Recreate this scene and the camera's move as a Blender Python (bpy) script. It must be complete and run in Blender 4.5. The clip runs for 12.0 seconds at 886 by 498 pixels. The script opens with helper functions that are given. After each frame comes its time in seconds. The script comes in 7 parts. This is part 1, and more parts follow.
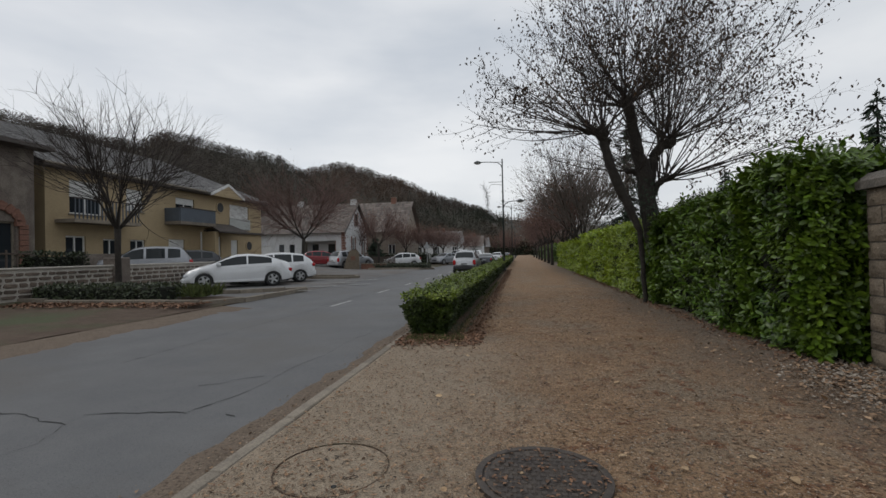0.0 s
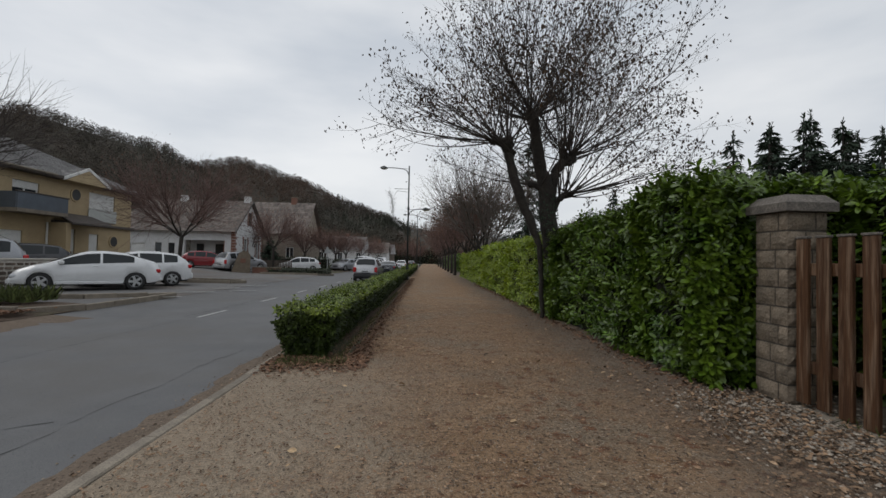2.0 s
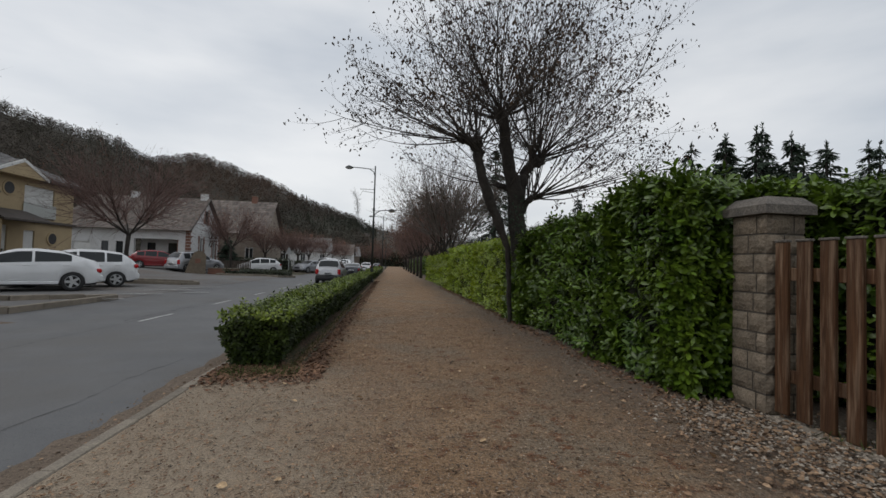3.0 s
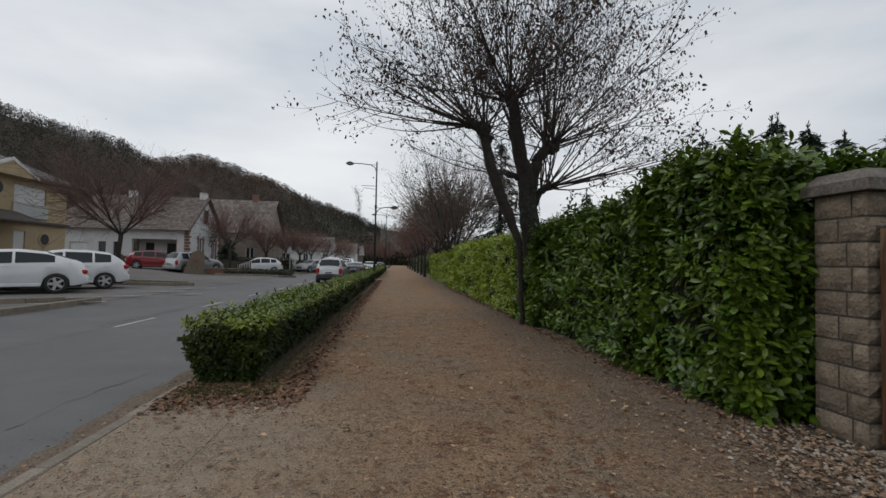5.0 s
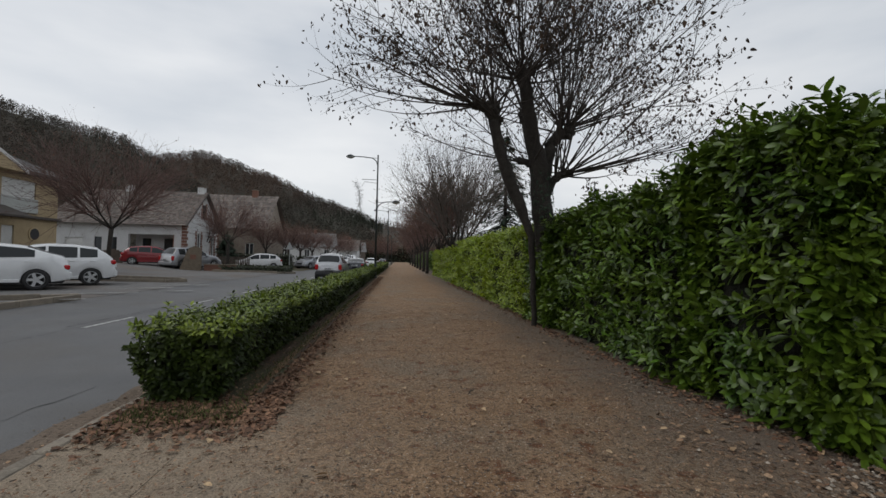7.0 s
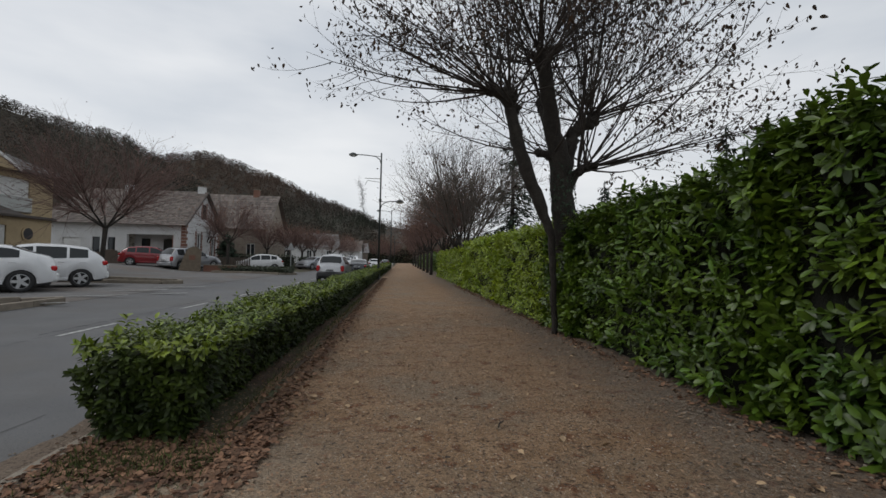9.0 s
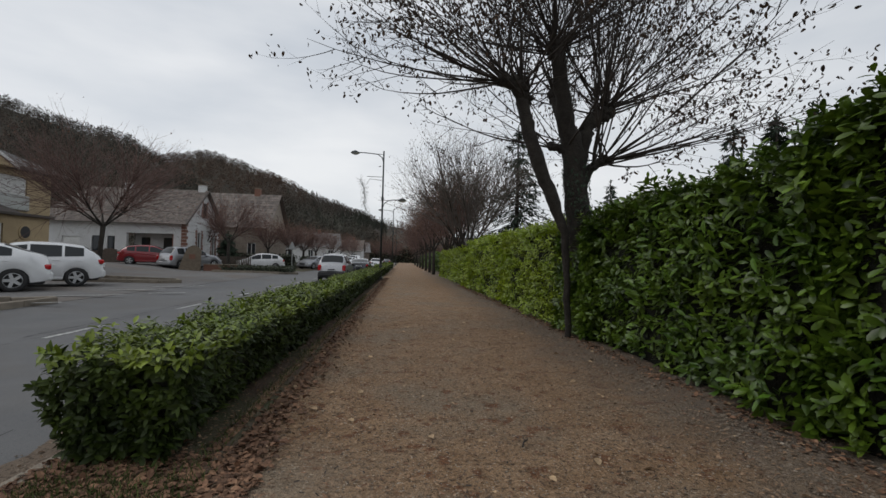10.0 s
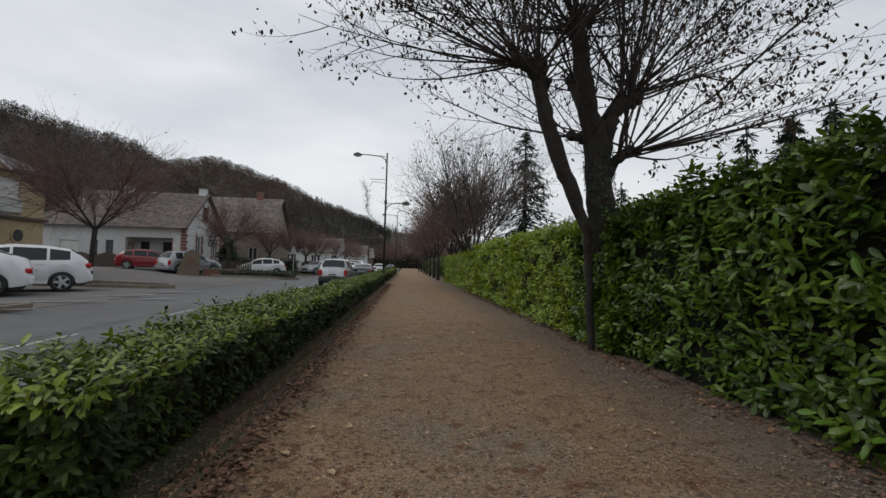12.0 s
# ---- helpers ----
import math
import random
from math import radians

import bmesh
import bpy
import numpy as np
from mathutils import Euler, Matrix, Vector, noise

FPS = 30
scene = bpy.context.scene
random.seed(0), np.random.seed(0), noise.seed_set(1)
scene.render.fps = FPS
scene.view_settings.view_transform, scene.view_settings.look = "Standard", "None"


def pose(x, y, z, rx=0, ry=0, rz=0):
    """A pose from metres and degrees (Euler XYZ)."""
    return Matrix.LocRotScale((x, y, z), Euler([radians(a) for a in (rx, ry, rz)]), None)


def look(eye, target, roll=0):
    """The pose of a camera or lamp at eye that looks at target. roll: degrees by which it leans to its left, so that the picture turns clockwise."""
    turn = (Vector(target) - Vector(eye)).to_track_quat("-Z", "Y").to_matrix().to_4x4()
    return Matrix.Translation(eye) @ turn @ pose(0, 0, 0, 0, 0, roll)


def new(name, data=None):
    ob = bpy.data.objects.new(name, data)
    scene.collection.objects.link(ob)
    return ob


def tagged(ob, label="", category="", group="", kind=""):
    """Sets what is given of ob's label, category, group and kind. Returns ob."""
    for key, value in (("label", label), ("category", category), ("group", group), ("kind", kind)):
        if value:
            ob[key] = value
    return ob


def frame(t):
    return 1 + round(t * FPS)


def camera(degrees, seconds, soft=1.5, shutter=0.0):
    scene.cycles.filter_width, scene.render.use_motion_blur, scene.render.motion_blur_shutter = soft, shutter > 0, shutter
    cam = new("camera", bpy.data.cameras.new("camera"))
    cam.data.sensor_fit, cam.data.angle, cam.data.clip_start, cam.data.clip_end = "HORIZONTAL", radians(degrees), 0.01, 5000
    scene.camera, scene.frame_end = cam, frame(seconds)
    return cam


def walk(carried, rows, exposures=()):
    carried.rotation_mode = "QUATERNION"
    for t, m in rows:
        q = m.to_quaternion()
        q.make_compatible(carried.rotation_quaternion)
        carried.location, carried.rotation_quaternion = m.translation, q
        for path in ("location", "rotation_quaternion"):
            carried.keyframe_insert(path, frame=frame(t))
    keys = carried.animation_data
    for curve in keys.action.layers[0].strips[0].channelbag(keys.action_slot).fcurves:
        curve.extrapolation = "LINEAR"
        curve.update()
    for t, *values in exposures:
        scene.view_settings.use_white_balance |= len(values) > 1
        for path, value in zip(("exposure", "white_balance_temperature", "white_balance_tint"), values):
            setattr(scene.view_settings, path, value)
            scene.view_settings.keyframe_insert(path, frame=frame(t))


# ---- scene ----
cam = camera(89.2, 12.0)
PATH = [
    (0, (0.662, 0.266, 1.45), (0.322, 2.236, 1.469), -1.2),
    (0.5, (0.739, 0.501, 1.46), (0.445, 2.479, 1.488), -0.9),
    (1, (0.801, 0.722, 1.472), (0.599, 2.712, 1.51), -0.4),
    (1.5, (0.831, 0.948, 1.469), (0.757, 2.947, 1.512), 0.2),
    (2, (0.813, 1.197, 1.493), (0.888, 3.195, 1.545), 1.1),
    (2.5, (0.813, 1.401, 1.487), (0.989, 3.392, 1.549), 1.6),
    (3, (0.849, 1.655, 1.47), (1.074, 3.641, 1.539), 1.7),
    (5, (0.931, 2.679, 1.438), (1.139, 4.667, 1.5), 1.2),
    (5.5, (0.959, 2.908, 1.408), (1.169, 4.896, 1.465), 1.3),
    (6, (1.004, 3.153, 1.419), (1.21, 5.142, 1.472), 1.2),
    (6.5, (1.014, 3.366, 1.415), (1.214, 5.356, 1.466), 1.2),
    (7, (0.998, 3.65, 1.391), (1.195, 5.639, 1.439), 1.3),
    (9, (0.908, 4.531, 1.399), (1.094, 6.522, 1.451), 1.4),
    (9.5, (0.885, 4.754, 1.376), (1.067, 6.745, 1.426), 1.4),
    (10, (0.833, 4.983, 1.376), (1.013, 6.975, 1.427), 1.5),
    (10.5, (0.836, 5.206, 1.366), (1.013, 7.198, 1.418), 1.5),
    (11, (0.859, 5.445, 1.349), (1.032, 7.437, 1.408), 1.6),
    (11.5, (0.867, 5.658, 1.362), (1.039, 7.65, 1.428), 1.5),
    (12, (0.873, 5.913, 1.329), (1.034, 7.905, 1.405), 1.6),
]
walk(cam, [(t, look(eye, target, roll)) for t, eye, target, roll in PATH])

# ---- world and light ----
world = bpy.data.worlds.new("overcast_sky")
scene.world = world
world.use_nodes = True
wn, wl = world.node_tree.nodes, world.node_tree.links
wn.clear()
w_out = wn.new("ShaderNodeOutputWorld")
w_bg = wn.new("ShaderNodeBackground")
w_sky = wn.new("ShaderNodeTexSky")
w_sky.sky_type = "NISHITA"
w_sky.sun_disc = False
w_sky.sun_elevation = radians(38)
w_sky.sun_rotation = radians(-60)
w_co = wn.new("ShaderNodeTexCoord")
w_map = wn.new("ShaderNodeMapping")
w_map.inputs["Scale"].default_value = (1.0, 1.0, 3.2)
w_noise = wn.new("ShaderNodeTexNoise")
w_noise.inputs["Scale"].default_value = 1.7
w_noise.inputs["Detail"].default_value = 5
w_noise.inputs["Roughness"].default_value = 0.5
w_ramp = wn.new("ShaderNodeValToRGB")
w_ramp.color_ramp.elements[0].position = 0.3
w_ramp.color_ramp.elements[0].color = (5.2, 5.7, 6.35, 1)
w_ramp.color_ramp.elements[1].position = 0.72
w_ramp.color_ramp.elements[1].color = (9.0, 9.1, 9.2, 1)
w_mix = wn.new("ShaderNodeMix")
w_mix.data_type = "RGBA"
w_mix.inputs[0].default_value = 0.9
wl.new(w_co.outputs["Generated"], w_map.inputs["Vector"])
wl.new(w_map.outputs["Vector"], w_noise.inputs["Vector"])
wl.new(w_noise.outputs["Fac"], w_ramp.inputs["Fac"])
wl.new(w_sky.outputs["Color"], w_mix.inputs[6])
wl.new(w_ramp.outputs["Color"], w_mix.inputs[7])
wl.new(w_mix.outputs[2], w_bg.inputs["Color"])
w_bg.inputs["Strength"].default_value = 0.097
wl.new(w_bg.outputs["Background"], w_out.inputs["Surface"])

sun = new("sun", bpy.data.lights.new("sun", "SUN"))
sun.data.energy = 0.6
sun.data.angle = radians(25)
sun.data.color = (1.0, 0.97, 0.93)
sun.matrix_world = look((-30, 10, 40), (0, 14, 0))


# ---- materials ----
def mat(name, c1, c2=None, rough=0.8, scale=6.0, fine=60.0, bump=0.3, dist=0.01, metal=0.0, rand=0.0,
        island=False, spec=0.5, speck=None, c3=None, scale3=0.7, low=0.35, high=0.65, trans=0.0, stretch=None):
    """Two colours mixed by noise at two sizes, with fine relief; c3 lies in large patches."""
    m = bpy.data.materials.new(name)
    m.use_nodes = True
    n, l = m.node_tree.nodes, m.node_tree.links
    b = n["Principled BSDF"]
    b.inputs["Roughness"].default_value = rough
    b.inputs["Metallic"].default_value = metal
    b.inputs["Specular IOR Level"].default_value = spec
    if c2 is None:
        c2 = tuple(v * 0.8 for v in c1)
    geo = n.new("ShaderNodeNewGeometry")
    where = geo.outputs["Position"]
    if stretch is not None:
        vm = n.new("ShaderNodeVectorMath")
        vm.operation = "MULTIPLY"
        vm.inputs[1].default_value = stretch
        l.new(where, vm.inputs[0])
        where = vm.outputs[0]
    big = n.new("ShaderNodeTexNoise")
    big.inputs["Scale"].default_value = scale
    big.inputs["Detail"].default_value = 6
    big.inputs["Roughness"].default_value = 0.65
    l.new(where, big.inputs["Vector"])
    ramp = n.new("ShaderNodeMapRange")
    ramp.inputs["From Min"].default_value = low
    ramp.inputs["From Max"].default_value = high
    l.new(big.outputs["Fac"], ramp.inputs["Value"])
    mix = n.new("ShaderNodeMix")
    mix.data_type = "RGBA"
    mix.inputs[6].default_value = (*c1, 1)
    mix.inputs[7].default_value = (*c2, 1)
    l.new(ramp.outputs["Result"], mix.inputs[0])
    col = mix.outputs[2]
    small = n.new("ShaderNodeTexNoise")
    small.inputs["Scale"].default_value = fine
    small.inputs["Detail"].default_value = 4
    l.new(where, small.inputs["Vector"])
    if c3 is not None:
        patch = n.new("ShaderNodeTexNoise")
        patch.inputs["Scale"].default_value = scale3
        patch.inputs["Detail"].default_value = 5
        patch.inputs["Roughness"].default_value = 0.6
        l.new(where, patch.inputs["Vector"])
        r3 = n.new("ShaderNodeMapRange")
        r3.inputs["From Min"].default_value = 0.48
        r3.inputs["From Max"].default_value = 0.62
        l.new(patch.outputs["Fac"], r3.inputs["Value"])
        m3 = n.new("ShaderNodeMix")
        m3.data_type = "RGBA"
        m3.inputs[7].default_value = (*c3, 1)
        l.new(r3.outputs["Result"], m3.inputs[0])
        l.new(col, m3.inputs[6])
        col = m3.outputs[2]
    if speck is not None:
        for colour, size, lo, hi in speck:
            sp = n.new("ShaderNodeTexNoise")
            sp.inputs["Scale"].default_value = size
            sp.inputs["Detail"].default_value = 3
            sp.inputs["Roughness"].default_value = 0.6
            l.new(geo.outputs["Position"], sp.inputs["Vector"])
            rs = n.new("ShaderNodeMapRange")
            rs.inputs["From Min"].default_value = lo
            rs.inputs["From Max"].default_value = hi
            l.new(sp.outputs["Fac"], rs.inputs["Value"])
            mp = n.new("ShaderNodeMix")
            mp.data_type = "RGBA"
            mp.inputs[7].default_value = (*colour, 1)
            l.new(rs.outputs["Result"], mp.inputs[0])
            l.new(col, mp.inputs[6])
            col = mp.outputs[2]
    grain = n.new("ShaderNodeMapRange")
    grain.inputs["To Min"].default_value = 0.72
    grain.inputs["To Max"].default_value = 1.28
    grain.inputs["From Min"].default_value = 0.3
    grain.inputs["From Max"].default_value = 0.7
    l.new(small.outputs["Fac"], grain.inputs["Value"])
    value = grain.outputs["Result"]
    if rand or island:
        r = n.new("ShaderNodeMapRange")
        r.inputs["To Min"].default_value = 1 - (rand or 0.3)
        r.inputs["To Max"].default_value = 1 + (rand or 0.3)
        if island:
            l.new(geo.outputs["Random Per Island"], r.inputs["Value"])
        else:
            info = n.new("ShaderNodeObjectInfo")
            l.new(info.outputs["Random"], r.inputs["Value"])
        mul = n.new("ShaderNodeMath")
        mul.operation = "MULTIPLY"
        l.new(value, mul.inputs[0])
        l.new(r.outputs["Result"], mul.inputs[1])
        value = mul.outputs[0]
    hsv = n.new("ShaderNodeHueSaturation")
    l.new(col, hsv.inputs["Color"])
    l.new(value, hsv.inputs["Value"])
    l.new(hsv.outputs["Color"], b.inputs["Base Color"])
    if bump:
        bp = n.new("ShaderNodeBump")
        bp.inputs["Strength"].default_value = bump
        bp.inputs["Distance"].default_value = dist
        l.new(small.outputs["Fac"], bp.inputs["Height"])
        l.new(bp.outputs["Normal"], b.inputs["Normal"])
    if trans:
        b.inputs["Subsurface Weight"].default_value = 0.0
        tr = n.new("ShaderNodeBsdfTranslucent")
        l.new(hsv.outputs["Color"], tr.inputs["Color"])
        ms = n.new("ShaderNodeMixShader")
        ms.inputs[0].default_value = trans
        l.new(b.outputs["BSDF"], ms.inputs[1])
        l.new(tr.outputs["BSDF"], ms.inputs[2])
        l.new(ms.outputs["Shader"], n["Material Output"].inputs["Surface"])
    return m


def paint(name, c, rough=0.25, metal=0.0, coat=0.6):
    m = mat(name, c, tuple(v * 0.9 for v in c), rough, 1.5, 300, 0.02, 0.001, metal)
    m.node_tree.nodes["Principled BSDF"].inputs["Coat Weight"].default_value = coat
    return m


def glass(name, c=(0.02, 0.025, 0.03), rough=0.04):
    m = bpy.data.materials.new(name)
    m.use_nodes = True
    b = m.node_tree.nodes["Principled BSDF"]
    b.inputs["Base Color"].default_value = (*c, 1)
    b.inputs["Roughness"].default_value = rough
    b.inputs["Specular IOR Level"].default_value = 0.4
    return m


M_ASPHALT = mat("asphalt", (0.092, 0.093, 0.096), (0.12, 0.12, 0.12), 0.68, 0.9, 140, 0.35, 0.006, c3=(0.098, 0.094, 0.09), scale3=0.35, speck=(((0.045, 0.045, 0.047), 60.0, 0.6, 0.7), ((0.15, 0.15, 0.15), 75.0, 0.64, 0.72)))
M_ASPHALT_PALE = mat("pale_worn_asphalt", (0.12, 0.117, 0.115), (0.155, 0.15, 0.145), 0.9, 0.9, 140, 0.35, 0.006, c3=(0.13, 0.112, 0.098), scale3=0.4, speck=(((0.06, 0.06, 0.06), 60.0, 0.6, 0.7),))
M_PATH = mat("trodden_gravel_path", (0.245, 0.143, 0.072), (0.335, 0.218, 0.126), 0.95, 2.2, 60, 1.0, 0.035, c3=(0.25, 0.185, 0.122), scale3=0.6, speck=(((0.17, 0.075, 0.033), 5.0, 0.56, 0.64), ((0.085, 0.052, 0.031), 30.0, 0.55, 0.63), ((0.05, 0.032, 0.022), 75.0, 0.6, 0.66), ((0.45, 0.38, 0.3), 48.0, 0.62, 0.66)))


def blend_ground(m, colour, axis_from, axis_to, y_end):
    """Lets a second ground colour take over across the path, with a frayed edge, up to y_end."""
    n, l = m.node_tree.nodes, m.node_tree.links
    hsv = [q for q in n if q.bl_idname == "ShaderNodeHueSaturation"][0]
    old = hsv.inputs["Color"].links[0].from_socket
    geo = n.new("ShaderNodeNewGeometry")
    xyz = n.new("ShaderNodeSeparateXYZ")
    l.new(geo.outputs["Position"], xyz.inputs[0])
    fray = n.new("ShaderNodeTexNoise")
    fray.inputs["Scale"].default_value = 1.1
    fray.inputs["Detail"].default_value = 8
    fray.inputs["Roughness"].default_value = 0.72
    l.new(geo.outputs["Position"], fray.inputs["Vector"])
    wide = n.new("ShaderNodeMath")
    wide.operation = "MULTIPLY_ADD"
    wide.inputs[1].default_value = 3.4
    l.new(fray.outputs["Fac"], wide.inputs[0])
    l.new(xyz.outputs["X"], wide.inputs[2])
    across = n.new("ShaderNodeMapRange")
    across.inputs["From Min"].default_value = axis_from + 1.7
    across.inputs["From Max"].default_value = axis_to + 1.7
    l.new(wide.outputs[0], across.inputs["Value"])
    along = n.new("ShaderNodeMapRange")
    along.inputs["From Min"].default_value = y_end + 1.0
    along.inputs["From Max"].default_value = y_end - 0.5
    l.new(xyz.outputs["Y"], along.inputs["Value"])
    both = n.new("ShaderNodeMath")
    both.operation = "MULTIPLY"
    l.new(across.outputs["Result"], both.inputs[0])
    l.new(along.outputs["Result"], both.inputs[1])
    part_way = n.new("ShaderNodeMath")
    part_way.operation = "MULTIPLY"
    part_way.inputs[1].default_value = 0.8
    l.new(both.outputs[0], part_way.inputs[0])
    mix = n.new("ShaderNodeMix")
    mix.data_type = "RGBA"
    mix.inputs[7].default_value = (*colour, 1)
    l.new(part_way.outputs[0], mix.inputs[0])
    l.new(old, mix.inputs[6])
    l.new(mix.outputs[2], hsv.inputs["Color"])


blend_ground(M_PATH, (0.35, 0.285, 0.21), 1.2, -0.4, 7.6)
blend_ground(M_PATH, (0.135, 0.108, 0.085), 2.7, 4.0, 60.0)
M_GRIT = mat("grey_grit", (0.15, 0.12, 0.092), (0.105, 0.082, 0.062), 0.95, 5, 50, 0.9, 0.03, speck=(((0.06, 0.045, 0.03), 30.0, 0.57, 0.65), ((0.3, 0.27, 0.23), 40.0, 0.62, 0.69)))
M_EARTH = mat("leafy_earth", (0.07, 0.044, 0.028), (0.1, 0.068, 0.047), 0.95, 3, 40, 0.8, 0.03, c3=(0.06, 0.07, 0.03), scale3=0.4)
M_GRASSLAND = mat("valley_ground", (0.06, 0.065, 0.03), (0.1, 0.08, 0.05), 0.95, 0.05, 3, 0.5, 0.1)
M_KERB = mat("kerb_stone", (0.24, 0.205, 0.16), (0.17, 0.145, 0.115), 0.9, 4, 70, 0.5, 0.008, rand=0.18)
M_LINE = mat("worn_road_paint", (0.5, 0.5, 0.48), (0.17, 0.17, 0.17), 0.7, 9, 90, 0.2, 0.002)
M_CRACK = mat("crack_filler", (0.018, 0.018, 0.018), (0.03, 0.03, 0.03), 0.9, 20, 90, 0.2, 0.002)
M_IRON = mat("cast_iron", (0.07, 0.06, 0.055), (0.11, 0.09, 0.075), 0.65, 9, 90, 0.4, 0.004, 0.6)
M_LAUREL = mat("laurel_leaf", (0.04, 0.084, 0.008), (0.115, 0.178, 0.016), 0.38, 1.2, 8, 0.1, 0.002, island=True, rand=0.45, trans=0.15)
M_LAUREL_PART = mat("laurel_leaf_single", (0.04, 0.092, 0.011), (0.12, 0.2, 0.022), 0.38, 1.2, 8, 0.1, 0.002, rand=0.45, trans=0.15)
M_LAUREL_LIGHT = mat("pale_hedge_leaf", (0.18, 0.265, 0.016), (0.28, 0.345, 0.026), 0.42, 1.2, 8, 0.1, 0.002, island=True, rand=0.35, trans=0.3)
# low hedge: shaded sides and sky-lit top are put into these two leaf colours
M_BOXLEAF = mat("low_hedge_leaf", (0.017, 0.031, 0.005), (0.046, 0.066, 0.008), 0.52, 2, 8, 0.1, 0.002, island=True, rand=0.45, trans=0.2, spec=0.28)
M_LITTOPLEAF = mat("lit_top_hedge_leaf", (0.1, 0.15, 0.015), (0.17, 0.215, 0.021), 0.4, 2, 8, 0.1, 0.002, island=True, rand=0.4, trans=0.2)
M_DARKLEAF = mat("dark_hedge_leaf", (0.022, 0.034, 0.012), (0.04, 0.05, 0.02), 0.5, 2, 8, 0.1, 0.002, island=True, rand=0.4)
M_TWIG_PALE = mat("pale_twigs", (0.09, 0.075, 0.065), (0.13, 0.11, 0.095), 0.9, 3, 60, 0.3, 0.004)
# near-black core colour stands in for the shade between the leaves
M_CORE = mat("hedge_inner_shade", (0.008, 0.011, 0.005), (0.014, 0.013, 0.008), 1.0, 9, 40, 0.8, 0.05)
M_BARK = mat("dark_bark", (0.02, 0.016, 0.013), (0.042, 0.035, 0.028), 0.95, 7, 45, 1.0, 0.03)
M_TWIG = mat("twig_bark", (0.026, 0.02, 0.017), (0.05, 0.038, 0.031), 0.9, 5, 60, 0.3, 0.004)
M_TWIG_RED = mat("reddish_twigs", (0.115, 0.065, 0.054), (0.155, 0.1, 0.085), 0.9, 3, 60, 0.3, 0.004)
M_DEADLEAF = mat("withered_leaf", (0.035, 0.022, 0.014), (0.07, 0.04, 0.022), 0.8, 8, 40, 0.3, 0.004, island=True, rand=0.5, trans=0.2)
M_RUSTLEAF = mat("rusty_withered_leaf", (0.13, 0.068, 0.045), (0.19, 0.105, 0.07), 0.8, 8, 40, 0.3, 0.004, island=True, rand=0.4, trans=0.2)
M_LITTER = mat("fallen_leaf", (0.12, 0.06, 0.035), (0.21, 0.118, 0.068), 0.85, 6, 60, 0.3, 0.004, island=True, rand=0.55)
M_LITTER_TAN = mat("tan_leaf_bits", (0.16, 0.095, 0.055), (0.27, 0.18, 0.11), 0.9, 6, 60, 0.3, 0.004, island=True, rand=0.6)
M_DIRT = mat("sandy_gutter_dirt", (0.12, 0.088, 0.062), (0.16, 0.12, 0.088), 0.95, 4, 60, 0.8, 0.01, speck=(((0.06, 0.04, 0.026), 30.0, 0.56, 0.63),))
M_LITTER_PALE = mat("pale_fallen_leaf", (0.32, 0.21, 0.115), (0.42, 0.3, 0.18), 0.85, 6, 60, 0.3, 0.004, island=True, rand=0.3)
M_PEBBLE_PALE = mat("crushed_pale_stone", (0.36, 0.31, 0.25), (0.25, 0.21, 0.17), 0.9, 12, 90, 0.4, 0.004, island=True, rand=0.4)
M_PEBBLE = mat("pale_pebble", (0.21, 0.17, 0.13), (0.14, 0.105, 0.075), 0.9, 12, 90, 0.4, 0.004, island=True, rand=0.35)
M_CONIFER = mat("conifer_needles", (0.02, 0.035, 0.022), (0.035, 0.055, 0.032), 0.9, 2, 20, 0.5, 0.02, island=True, rand=0.35)
M_WOODS = mat("far_woodland", (0.066, 0.05, 0.04), (0.046, 0.045, 0.032), 1.0, 0.012, 0.2, 0.0, 0.1, island=True, rand=0.4, c3=(0.09, 0.06, 0.043), scale3=0.008)
M_HILLCON = mat("far_conifers", (0.028, 0.034, 0.024), (0.042, 0.046, 0.03), 1.0, 0.02, 0.2, 0, 0.1, island=True, rand=0.3)
M_HILL = mat("hill_floor", (0.05, 0.04, 0.03), (0.04, 0.038, 0.026), 1.0, 0.02, 0.2, 0, 0.1)
M_JOINT = mat("dark_joint", (0.07, 0.06, 0.05), (0.1, 0.085, 0.07), 0.95, 8, 80, 0.6, 0.01)
M_STONE = mat("sandstone_block", (0.22, 0.175, 0.128), (0.145, 0.118, 0.088), 0.9, 5, 40, 0.9, 0.02, rand=0.2)
M_CAPSTONE = mat("weathered_cap", (0.1, 0.09, 0.08), (0.16, 0.14, 0.12), 0.9, 6, 40, 0.7, 0.015)
M_MORTAR = mat("mortar", (0.46, 0.43, 0.38), (0.36, 0.33, 0.29), 0.95, 8, 80, 0.6, 0.01)
M_RUBBLE = mat("rubble_stone", (0.09, 0.07, 0.056), (0.15, 0.115, 0.09), 0.9, 5, 40, 0.8, 0.02, rand=0.35)
M_GATEWOOD = mat("stained_gate_wood", (0.05, 0.022, 0.01), (0.085, 0.04, 0.018), 0.75, 18, 60, 0.4, 0.004, rand=0.25, spec=0.3, stretch=(1, 1, 0.06), c3=(0.15, 0.095, 0.06), scale3=22)
M_YELLOW = mat("yellow_render", (0.42, 0.325, 0.195), (0.37, 0.285, 0.17), 0.9, 1.2, 60, 0.3, 0.006)
M_WHITEWALL = mat("white_render", (0.62, 0.62, 0.62), (0.54, 0.54, 0.53), 0.9, 1.2, 60, 0.3, 0.006)
M_BEIGEWALL = mat("beige_render", (0.3, 0.255, 0.21), (0.25, 0.21, 0.17), 0.9, 1.2, 60, 0.3, 0.006)
